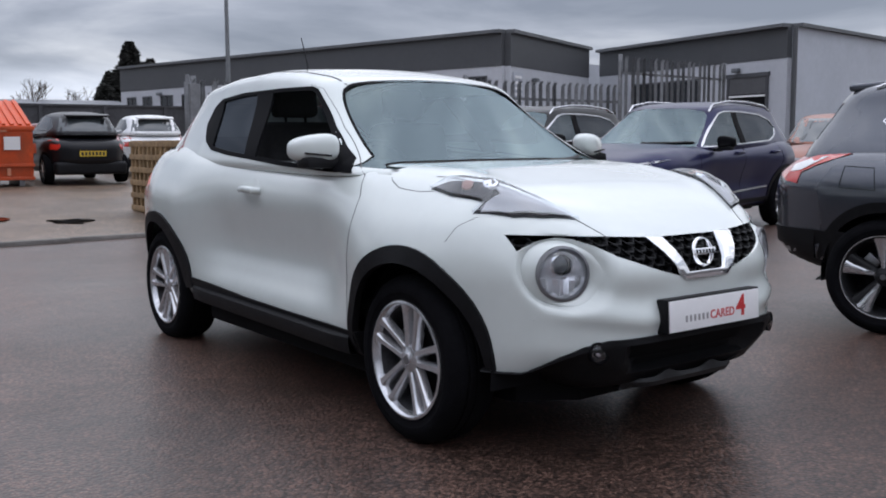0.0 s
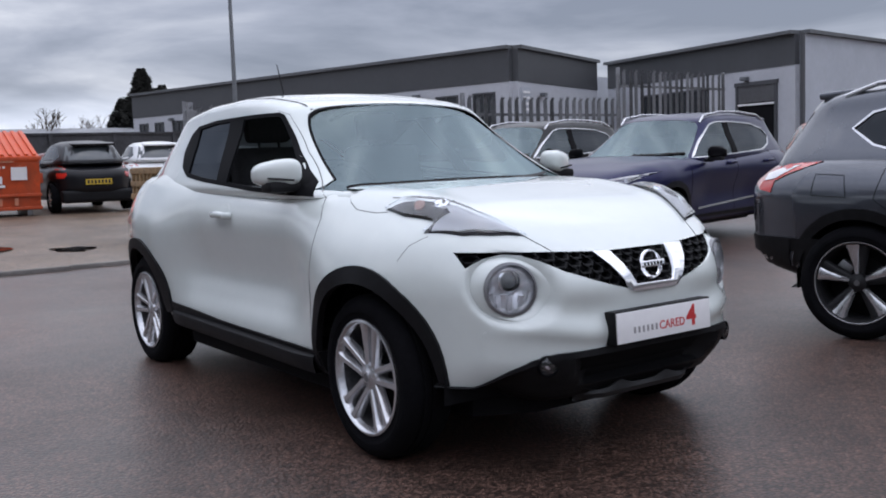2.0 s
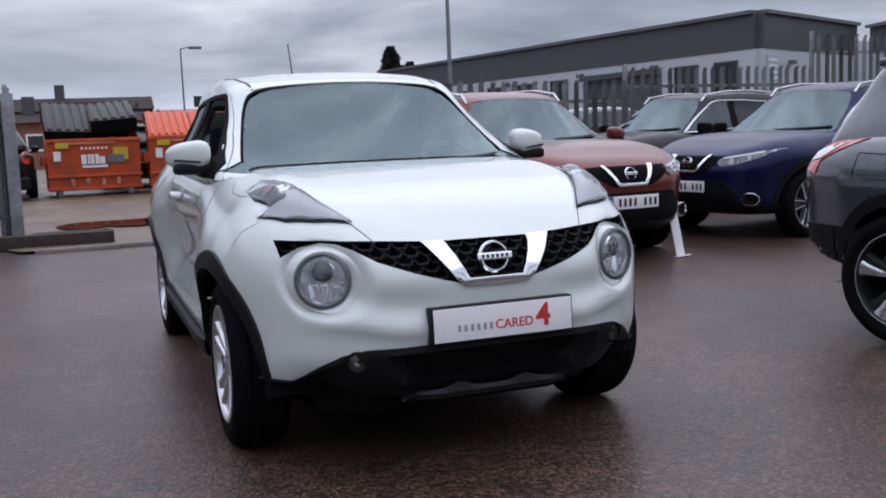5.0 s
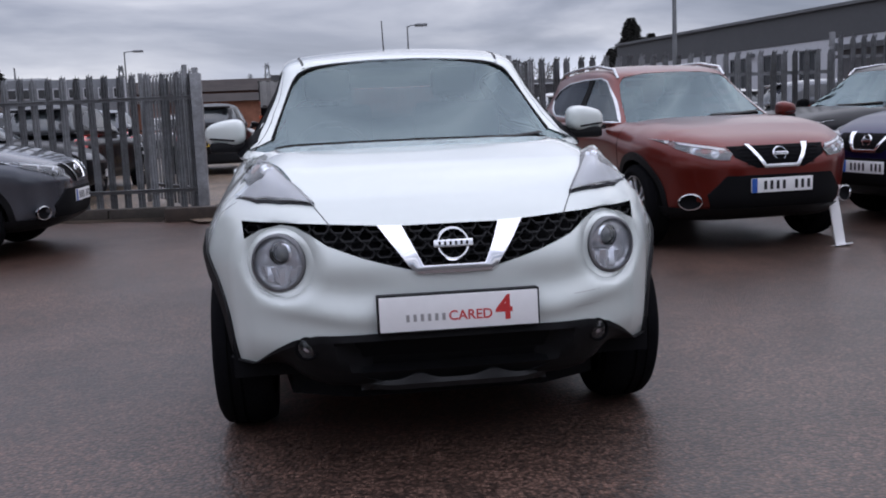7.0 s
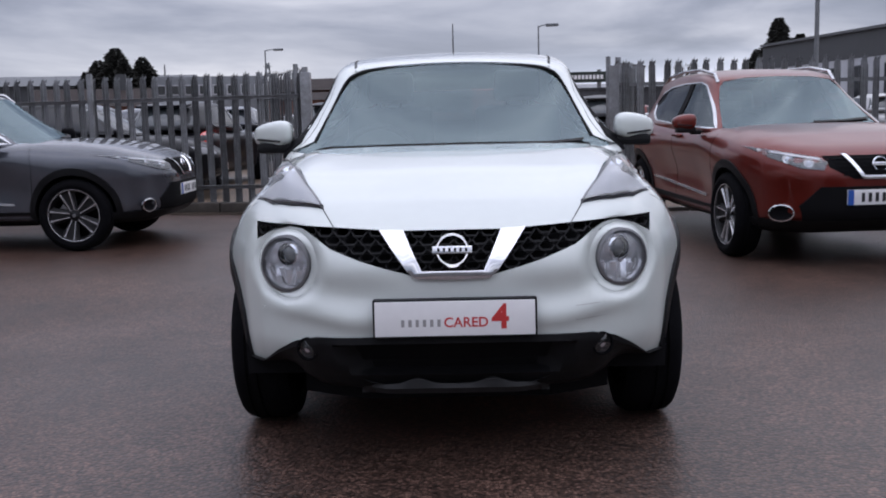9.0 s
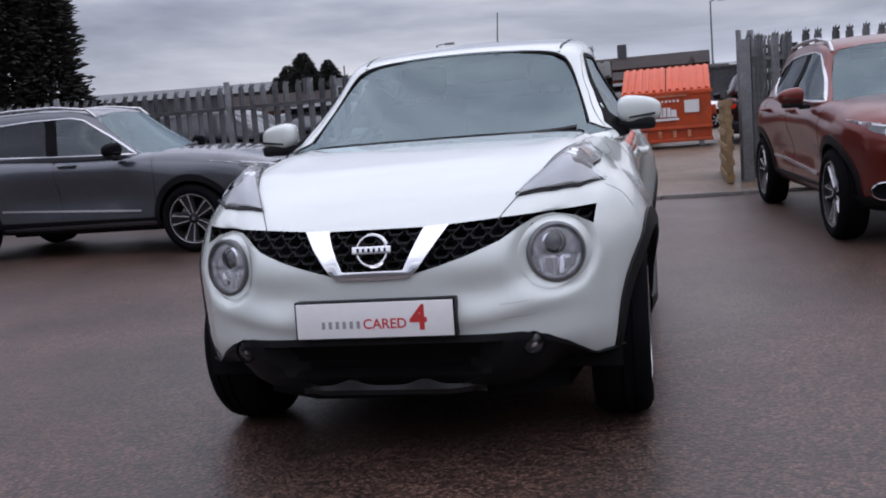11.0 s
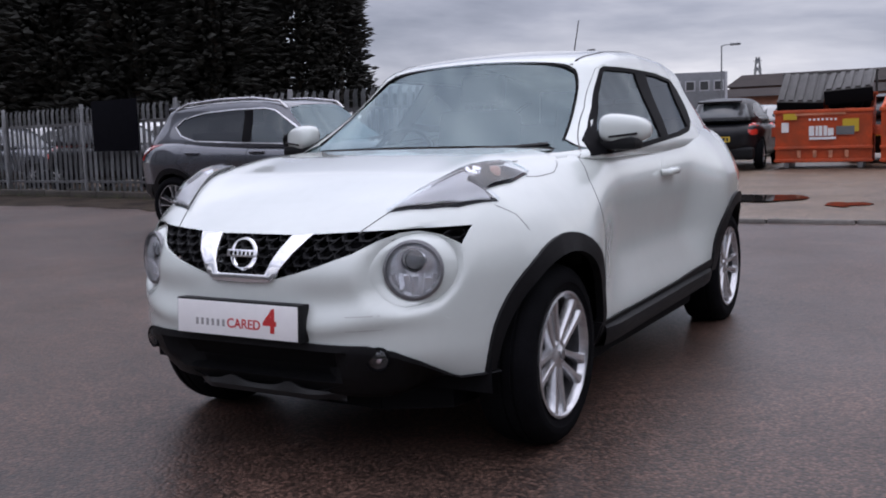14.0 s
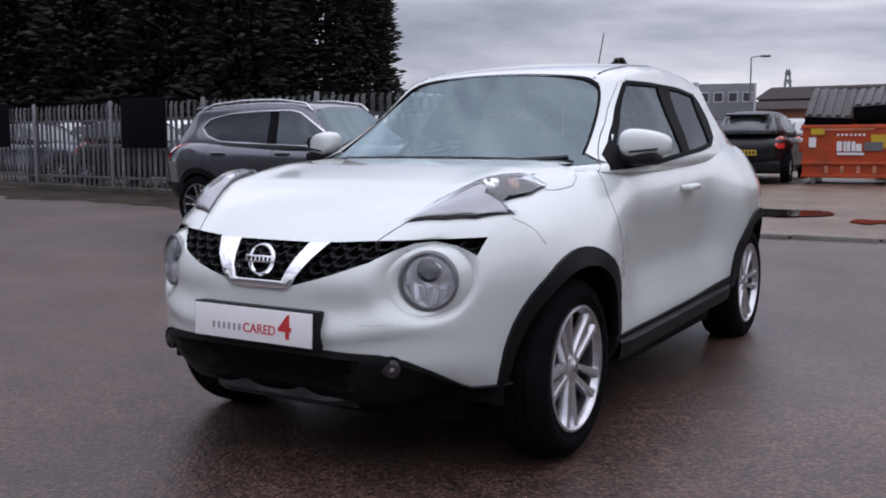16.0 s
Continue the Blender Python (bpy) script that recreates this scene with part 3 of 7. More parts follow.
QASH = dict(under_tilt=0.060, round=7, front=2.17, rear=2.16, axle_f=-1.323, axle_r=1.323, dome=0.02, wing=0.01, tuck=0.05, waist=0.03, door=0.008, flare=0.02, lean=0.05, chin=0.10, shoulder=0.05,
            under=((-2.2, -1.8, -1.2, 1.3, 2.2), (0.22, 0.22, 0.24, 0.25, 0.36)),
            top=((-2.2, -2.0, -1.7, -1.3, -1.0, -0.5, 0.0, 0.6, 1.2, 1.8, 2.2), (0.88, 0.93, 0.985, 1.03, 1.05, 1.05, 1.06, 1.09, 1.12, 1.13, 1.08)),
            width=((-2.2, -2.1, -2.0, -1.85, -1.6, -1.3, -0.8, 0.7, 1.3, 1.7, 2.0, 2.2), (0.62, 0.70, 0.77, 0.84, 0.875, 0.885, 0.885, 0.89, 0.89, 0.865, 0.785, 0.64)),
            round_top=11, screen=(-1.12, -0.25, 2.02, 1.75), sweep=0.26, base=0.98, belt_w=0.84, roof_w=0.61,
            roof=((-1.1, -0.25, 0.1, 0.5, 1.0, 1.5, 1.9, 2.1), (1.30, 1.50, 1.545, 1.565, 1.555, 1.52, 1.47, 1.42)),
            taper=((-1.0, -0.6, 0.2, 0.9, 1.5, 2.0), (0.95, 1.0, 1.0, 0.98, 0.93, 0.86)))


# ---- parts that cars share ----
def both(poly, side):
    return poly if side < 0 else mirror_poly(poly)


def ribbon_poly(line, w):
    """The outline of a strip of width w along a line."""
    P = [Vector(p) for p in line]
    a, b = [], []
    for i, p in enumerate(P):
        d = (P[min(i + 1, len(P) - 1)] - P[max(i - 1, 0)]).normalized()
        n = Vector((-d.y, d.x)) * (w / 2)
        a.append(tuple(p + n))
        b.append(tuple(p - n))
    return a + b[::-1]


def add_ribbon(bm, tree, line, w, view, lift, thick, closed=False, step=0.06):
    """A strip laid along a line on the body."""
    iu, iv, iw, s = VIEWS[view]
    P = [Vector(p) for p in line]
    if closed:
        P = P + P[:1]
    pts = []
    for a, b in zip(P, P[1:]):
        n = max(1, int((b - a).length / step))
        pts += [a.lerp(b, k / n) for k in range(n)]
    if not closed:
        pts.append(P[-1])
    n = len(pts)
    way = Vector((0, 0, 0))
    way[iw] = -s
    rows = []
    for i, p in enumerate(pts):
        q0, q1 = (pts[i - 1], pts[(i + 1) % n]) if closed else (pts[max(i - 1, 0)], pts[min(i + 1, n - 1)])
        d = (q1 - q0).normalized()
        side = Vector((-d.y, d.x)) * (w / 2)
        row = []
        for k in (1, -1):
            u, v = p + side * k
            o = Vector((0, 0, 0))
            o[iu], o[iv], o[iw] = u, v, s * 3
            hit, no, _, _ = tree.ray_cast(o, way)
            if hit is None:
                o[iw] = s * 0.9
                hit, no, _, _ = tree.find_nearest(o)
            row.append((hit - way * lift, hit + way * thick))
        rows.append([bm.verts.new(c) for c in (row[0][1], row[0][0], row[1][0], row[1][1])])
    pairs = list(zip(rows, rows[1:])) + ([(rows[-1], rows[0])] if closed else [])
    for A, B in pairs:
        for k in range(3):
            bm.faces.new((A[k], A[k + 1], B[k + 1], B[k]))
    return bm


def disc_matrix(p, d):
    """Turns the x axis of a lathe into the direction d, at p."""
    return at(*p) @ Vector(d).to_track_quat("X", "Z").to_matrix().to_4x4()


def add_spoke(b, inner, outer, a, x0, x1, back=0.03):
    """A bar of a wheel from hub to rim: (radius, side offset) pairs for its two edges at hub and rim, flared where it meets the rim."""
    (r0, l0, h0), (r1, l1, h1) = inner, outer
    rows = []
    for k in (0.0, 0.25, 0.5, 0.75, 0.9, 1.0):
        lo, hi = l0 + (l1 - l0) * k, h0 + (h1 - h0) * k
        fl = 0.010 * max(0.0, (k - 0.75) / 0.25) ** 2
        lo, hi = lo - fl, hi + fl
        r = r0 + (r1 - r0) * k
        x = x0 + (x1 - x0) * k ** 1.3
        w = (hi - lo) * 0.16
        rows.append([b.verts.new(q) for q in ((x - back, lo - w, r), (x - 0.006, lo, r), (x, lo + w, r), (x, hi - w, r), (x - 0.006, hi, r), (x - back, hi + w, r))])
    for A, B in zip(rows, rows[1:]):
        for k in range(5):
            b.faces.new((A[k], A[k + 1], B[k + 1], B[k]))
    bmesh.ops.transform(b, matrix=Matrix.Rotation(a, 4, "X"), verts=[v for r in rows for v in r])


def make_wheel(parent, x, y, R, rim, style, turn=0.3, out=0.0):
    """Tyre, rim and spokes; x > 0 is the car's left."""
    s = 1 if x > 0 else -1
    m = at(x, y, R) @ Matrix.Rotation(0 if s > 0 else math.pi, 4, "Z")
    w = new("wheel")
    w.parent, w.matrix_basis = parent, m
    b = bmesh.new()
    add_lathe(b, [(rim - 0.005, 0.085), (rim + 0.010, 0.099), (rim + 0.020, 0.103), (rim + 0.034, 0.105), (rim + 0.037, 0.108), (R - 0.045, 0.109), (R - 0.040, 0.106), (R - 0.022, 0.098), (R - 0.008, 0.082), (R - 0.002, 0.062), (R - 0.001, 0.052), (R - 0.008, 0.050), (R - 0.008, 0.041), (R, 0.039), (R, 0.012), (R - 0.008, 0.010), (R - 0.008, 0.001), (R, -0.001), (R, -0.06), (R - 0.02, -0.10), (rim, -0.10)], steps=64)
    part("tyre", b, M_RUBBER, w)
    b = bmesh.new()
    add_lathe(b, [(rim + 0.004, 0.078 + out), (rim + 0.006, 0.090 + out), (rim - 0.003, 0.093 + out), (rim - 0.009, 0.088 + out), (rim - 0.014, 0.076 + out), (rim - 0.018, 0.062 + out)], steps=64)
    part("rim", b, M_ALLOY if style == "twin" else M_DARKALLOY, w)
    if style != "twin":
        b = bmesh.new()
        add_lathe(b, [(rim + 0.007, 0.089), (rim + 0.006, 0.0935), (rim + 0.001, 0.0945), (rim - 0.003, 0.0925)], steps=64)
        part("rim_edge", b, M_ALLOY, w, "thin bright machined rim edge")
    b = bmesh.new()
    add_lathe(b, [(rim - 0.018, 0.062 + out), (rim - 0.026, 0.03), (rim - 0.034, -0.09)], steps=40)
    part("barrel", b, M_BARREL if style == "twin" else M_DARKALLOY, w)
    b = bmesh.new()
    add_lathe(b, [(0.0001, -0.02), (0.145, -0.02), (0.145, -0.035), (rim - 0.03, -0.06)], steps=32)
    part("brake_disc", b, M_DARK, w)
    b = bmesh.new()
    add_box(b, 0.05, 0.10, 0.09, at(-0.01, 0.10 * s, 0.07) @ Matrix.Rotation(-0.9 * s, 4, "X"), 0.012)
    part("brake_caliper", b, M_STEEL, w)
    for k in range(5):
        a = k * math.tau / 5 + turn
        b = bmesh.new()
        if style == "twin":
            for off in (-1, 1):
                lo, hi = sorted((0.007 * off, 0.031 * off))
                lo1, hi1 = sorted((0.028 * off, 0.056 * off))
                add_spoke(b, (0.036, lo, hi), (rim - 0.008, lo1, hi1), a, 0.068 + out, 0.086 + out, 0.034)
            part("spoke", b, M_ALLOY, w)
        elif style == "blade":
            add_spoke(b, (0.030, -0.008, 0.008), (rim - 0.008, -0.040, 0.030), a, 0.064, 0.084, 0.03)
            part("spoke", b, M_ALLOY, w, "bright machined blade on a dark wheel")
            b = bmesh.new()
            add_spoke(b, (0.030, -0.020, 0.024), (rim - 0.010, 0.020, 0.085), a, 0.056, 0.074, 0.03)
            part("dark_web", b, M_DARKALLOY, w)
        else:
            for off in (-1, 1):
                lo, hi = sorted((0.010 * off, 0.022 * off))
                lo1, hi1 = sorted((0.040 * off, 0.058 * off))
                add_spoke(b, (0.040, lo, hi), (rim - 0.006, lo1, hi1), a, 0.066, 0.084, 0.02)
            part("spoke", b, M_ALLOY, w, "slim bright machined spoke pair on a dark wheel")
            b = bmesh.new()
            add_spoke(b, (0.030, -0.028, 0.028), (rim - 0.008, -0.070, 0.070), a, 0.052, 0.070, 0.02)
            part("dark_web", b, M_DARKALLOY, w)
    b = bmesh.new()
    add_lathe(b, [(0.0001, 0.080 + out), (0.022, 0.080 + out), (0.027, 0.076 + out), (0.05, 0.069 + out), (0.058, 0.055 + out), (0.058, 0.03)], steps=24)
    part("hub_cap", b, M_ALLOY if style == "twin" else M_DARKALLOY, w)
    b = bmesh.new()
    add_lathe(b, [(0.0001, 0.083 + out), (0.016, 0.083 + out), (0.018, 0.079 + out)], steps=20)
    part("centre_badge", b, M_STEEL, w)
    for k in range(5):
        a = k * math.tau / 5 + turn + 0.628
        b = bmesh.new()
        add_lathe(b, [(0.0001, 0.068 + out), (0.009, 0.068 + out), (0.010, 0.05)], at(0, 0.046 * math.cos(a + 1.571), 0.046 * math.sin(a + 1.571)), 8)
        part("wheel_nut", b, M_DARKALLOY, w)
    return w


def make_seat(parent, x, y, z):
    seat = new("front_seat")
    seat.parent, seat.matrix_basis = parent, at(x, y, z)
    part("cushion", box(0.50, 0.50, 0.16, at(0, 0, 0.0), 0.05, 3), M_CLOTH, seat)
    b = box(0.48, 0.14, 0.62, at(0, 0.30, 0.36) @ Matrix.Rotation(radians(-14), 4, "X"), 0.05, 3)
    part("backrest", b, M_CLOTH, seat)
    b = box(0.26, 0.09, 0.17, at(0, 0.41, 0.78) @ Matrix.Rotation(radians(-10), 4, "X"), 0.035, 3)
    add_tube(b, [(-0.06, 0.38, 0.62), (-0.06, 0.40, 0.72)], 0.007)
    add_tube(b, [(0.06, 0.38, 0.62), (0.06, 0.40, 0.72)], 0.007)
    part("head_restraint", b, M_CLOTH, seat)


def make_interior(t, S, driver=-1):
    """Dashboard, steering wheel, seats and dark trim, seen through the panes."""
    yb = S["screen"][0]
    b = box(1.20, 0.46, 0.30, at(0, yb + 0.36, 0.88), 0.07, 3)
    add_box(b, 0.36, 0.10, 0.07, at(0.36 * driver, yb + 0.48, 1.045), 0.03, 2)
    part("dashboard", b, M_CLOTH, t)
    ring = bmesh.new()
    n = 28
    for k in range(n):
        a0, a1 = k * math.tau / n, (k + 1) * math.tau / n
        add_tube(ring, [(0.185 * math.cos(a0), 0, 0.185 * math.sin(a0)), (0.185 * math.cos(a1), 0, 0.185 * math.sin(a1))], 0.015, sides=6)
    add_box(ring, 0.16, 0.03, 0.12, Matrix(), 0.02)
    add_box(ring, 0.35, 0.02, 0.035)
    add_box(ring, 0.035, 0.02, 0.18, at(0, 0, -0.09))
    part("steering_wheel", ring, M_PLASTIC, t, m=at(0.36 * driver, yb + 0.66, 0.99) @ Matrix.Rotation(radians(-22), 4, "X"))
    for sx in (-1, 1):
        make_seat(t, 0.36 * sx, yb + 1.15, 0.60)
    b = box(1.24, 0.5, 0.16, at(0, yb + 2.05, 0.62), 0.05)
    add_box(b, 1.22, 0.14, 0.56, at(0, yb + 2.33, 0.92) @ Matrix.Rotation(radians(-16), 4, "X"), 0.05)
    part("rear_bench", b, M_CLOTH, t)
    b = bmesh.new()
    for sx in (-1, 1):
        add_box(b, 0.06, 2.2, 0.5, at(0.645 * sx, yb + 1.5, 0.82), 0.02)
    add_box(b, 1.4, 2.6, 0.04, at(0, yb + 1.5, 0.42))
    part("door_trim", b, M_CLOTH, t)


def make_mirror(t, side, x, y, z, paint, size=(0.23, 0.15, 0.125), sweep=0.03):
    q, f = rounded_grid(10, 8, 8, 3.2)
    u = (q[:, 0] * side + 1) / 2
    k = 1 - 0.28 * u ** 2
    p = np.stack([q[:, 0] * size[0] / 2, q[:, 1] * size[1] / 2 * k + sweep * u, q[:, 2] * size[2] / 2 * k + 0.012 * (1 - u)], 1)
    mirror = new("door_mirror")
    mirror.parent, mirror.matrix_basis = t, at(x, y, z)
    part("cap", bm_from(p, f), paint, mirror)
    b = box(size[0] * 0.84, 0.105, 0.05, at(-0.012 * side, 0.008, -size[2] / 2 + 0.010), 0.02)
    add_box(b, 0.09, 0.08, 0.04, at(-side * (size[0] / 2 + 0.005), 0.015, -size[2] / 2 - 0.012), 0.012)
    part("mirror_base", b, M_PLASTIC, mirror)
    part("repeater", box(size[0] * 0.62, 0.012, 0.009, at(0.010 * side, -size[1] / 2 * 0.88 + sweep * 0.55, -0.020) @ Matrix.Rotation(0.30 * side, 4, "Z") @ Matrix.Rotation(-0.10 * side, 4, "Y"), 0.002), M_LAMPGREY, mirror, "thin clear indicator strip")
    return mirror


def arc_ring(cy, cz, outer, inner, a0, a1, n=26):
    """The outline of an arch strip in side view; outer and inner are radii as functions of the angle from the +y axis."""
    A = [a0 + (a1 - a0) * i / n for i in range(n + 1)]
    return [(cy + outer(a) * math.cos(a), cz + outer(a) * math.sin(a)) for a in A] + [(cy + inner(a) * math.cos(a), cz + inner(a) * math.sin(a)) for a in A[::-1]]


def circle(cx, cz, r, n=32, rz=None):
    return [(cx + r * math.cos(k * math.tau / n), cz + (rz or r) * math.sin(k * math.tau / n)) for k in range(n)]


def make_badge(t, p, tilt, r=0.055):
    """A chrome ring with a bar across it."""
    m = at(*p) @ Matrix.Rotation(radians(tilt), 4, "X")
    b = bmesh.new()
    n = 40
    for k in range(n):
        a0, a1 = k * math.tau / n, (k + 1) * math.tau / n
        pts = [(rr * math.cos(a), yy, rr * math.sin(a)) for a in (a0, a1) for rr, yy in ((r, 0.004), (r * 0.93, -0.006), (r * 0.84, -0.006), (r * 0.78, 0.004))]
        v = [b.verts.new(q) for q in pts]
        for i in range(3):
            b.faces.new((v[i], v[i + 1], v[i + 5], v[i + 4]))
    bmesh.ops.remove_doubles(b, verts=b.verts, dist=1e-5)
    badge = new("badge")
    badge.parent, badge.matrix_basis = t, m
    part("ring", b, M_CHROME, badge)
    part("bar", box(r * 2.3, 0.014, r * 0.46, at(0, -0.004, 0), 0.003), M_CHROME, badge)
    b = bmesh.new()
    for i in range(6):
        add_box(b, r * 0.13, 0.003, r * 0.22, at(r * (-0.80 + 0.32 * i), -0.0112, 0))
    part("lettering", b, M_DARK, badge)


def wheel_wells(t, S):
    b = bmesh.new()
    for ya in (S["axle_f"], S["axle_r"]):
        for sx in (-1, 1):
            n = 16
            rows = []
            for i in range(n + 1):
                a = -0.16 + (math.pi + 0.32) * i / n
                rows.append([b.verts.new((x * sx, ya + 0.405 * math.cos(a), 0.34 + 0.405 * math.sin(a))) for x in (0.755, 0.45)])
            for A, B in zip(rows, rows[1:]):
                b.faces.new((A[0], A[1], B[1], B[0]))
            b.faces.new([r[1] for r in rows])
    add_box(b, 1.3, 1.75, 0.03, at(0, 0, 0.25))
    add_box(b, 0.9, 0.6, 0.03, at(0, S["axle_f"] - 0.05, 0.26))
    part("wheel_arch_liner", b, M_DARK, t)


def shell_parts(S, res_low, res_up):
    low = bm_from(*lower_shell(S, res_low))
    up = bm_from(*upper_shell(S, res_up))
    bmesh.ops.recalc_face_normals(low, faces=low.faces)
    bmesh.ops.recalc_face_normals(up, faces=up.faces)
    tree_up = BVHTree.FromBMesh(up)
    both_ = low.copy()
    me = bpy.data.meshes.new("t")
    up.to_mesh(me)
    both_.from_mesh(me)
    bpy.data.meshes.remove(me)
    tree = BVHTree.FromBMesh(both_)
    both_.free()
    return low, up, tree, tree_up


def open_cabin(low, S):
    """Takes the closed deck and the wheel areas out of the lower shell."""
    y0, y1 = S["screen"][0] + 0.12, S["screen"][2] - 0.25
    gone = []
    for f in low.faces:
        f.normal_update()
        c = f.calc_center_median()
        if f.normal.z > 0.6 and abs(c.x) < 0.70 and y0 < c.y < y1 and c.z > 0.9:
            gone.append(f)
        elif f.normal.z < -0.15 and abs(c.x) > 0.45 and c.z < 0.45 and min(abs(c.y - S["axle_f"]), abs(c.y - S["axle_r"])) < 0.37:
            gone.append(f)
    bmesh.ops.delete(low, geom=gone, context="FACES")


def lattice(b, tree, g, x0, x1, z0, z1, sd=1):
    """Slim six-sided cells of a moulded grille inside the outline g."""
    rows = int((z1 - z0) / 0.026) + 1
    for row in range(rows):
        z = z0 + 0.026 * row
        for col in range(int((x1 - x0) / 0.058) + 2):
            x = (x0 + 0.058 * col + 0.029 * (row % 2)) * sd
            if not inside(g, x, z):
                continue
            hit, no, _, _ = tree.ray_cast(Vector((x, -3, z)), Vector((0, 1, 0)))
            if hit is None:
                continue
            hx, hz, k = 0.029, 0.0145, 0.84
            ring = [(-1, 0), (-0.55, 1), (0.62, 1), (1, 0.1), (0.55, -1), (-0.62, -1)]
            slope = -no.x / no.y if abs(no.y) > 0.2 else 0
            slz = -no.z / no.y if abs(no.y) > 0.2 else 0
            o = [b.verts.new((x + a * hx, hit.y + a * hx * slope + c * hz * slz + 0.012, z + c * hz)) for a, c in ring]
            i_ = [b.verts.new((x + a * hx * k, hit.y + a * hx * slope + c * hz * slz + 0.014, z + c * hz * k * 0.9)) for a, c in ring]
            d_ = [b.verts.new((x + a * hx * k * 0.9, hit.y + a * hx * slope + c * hz * slz + 0.036, z + c * hz * k * 0.8)) for a, c in ring]
            for n in range(6):
                b.faces.new((o[n], o[(n + 1) % 6], i_[(n + 1) % 6], i_[n]))
                b.faces.new((i_[n], i_[(n + 1) % 6], d_[(n + 1) % 6], d_[n]))
    return b


def fair(bm):
    """Lays a windscreen onto one smooth, gently curved surface."""
    P = np.array([v.co[:] for v in bm.verts])
    x2, z = P[:, 0] ** 2, P[:, 2] - 1.2
    A = np.stack([np.ones(len(P)), x2, z, z * z, x2 * z, x2 * x2], 1)
    c = np.linalg.lstsq(A, P[:, 1], rcond=None)[0]
    for v, y in zip(bm.verts, A @ c):
        v.co.y = y
    return bm


def loft_front(tree, rows, span, n=60, hub=-1.0):
    """A band round the nose: rows of (height to meet the body at, height, lift, scale), heights as functions of x."""
    bm = bmesh.new()
    grid = []
    for zc, zf, lift, k in rows:
        line = []
        for i in range(n + 1):
            a = radians(-span + 2 * span * i / n)
            d = Vector((math.sin(a), -math.cos(a), 0))
            z0, x = 0.40, 0.9 * math.sin(a)
            for _ in range(3):
                z0 = zc(abs(x))
                hit, no, _, _ = tree.ray_cast(Vector((0, hub, z0)) + d * 3, -d)
                x = hit.x
            out = lift(abs(x)) if callable(lift) else lift
            p = Vector((0, hub, 0)) + (Vector((hit.x, hit.y - hub, 0)) * k) + d * out
            p.z = zf(abs(x))
            line.append(bm.verts.new(p))
        grid.append(line)
    for A, B in zip(grid, grid[1:]):
        for i in range(n):
            bm.faces.new((A[i], A[i + 1], B[i + 1], B[i]))
    return bm


def join(low, up):
    me = bpy.data.meshes.new("t")
    up.to_mesh(me)
    up.free()
    low.from_mesh(me)
    bpy.data.meshes.remove(me)
    return low


def plate_bars(parent, w, h, m, ink=M_INK, groups=((0, 4), (5, 8)), cells=8):
    """Plain bars where the characters of a number plate stand."""
    cw = w * 0.84 / cells
    for a, z in groups:
        for i in range(a, z):
            part("character_bar", box(cw * 0.46, 0.002, h * 0.60, m @ at(-w * 0.40 + cw * (i + 0.5), 0, 0)), ink, parent)


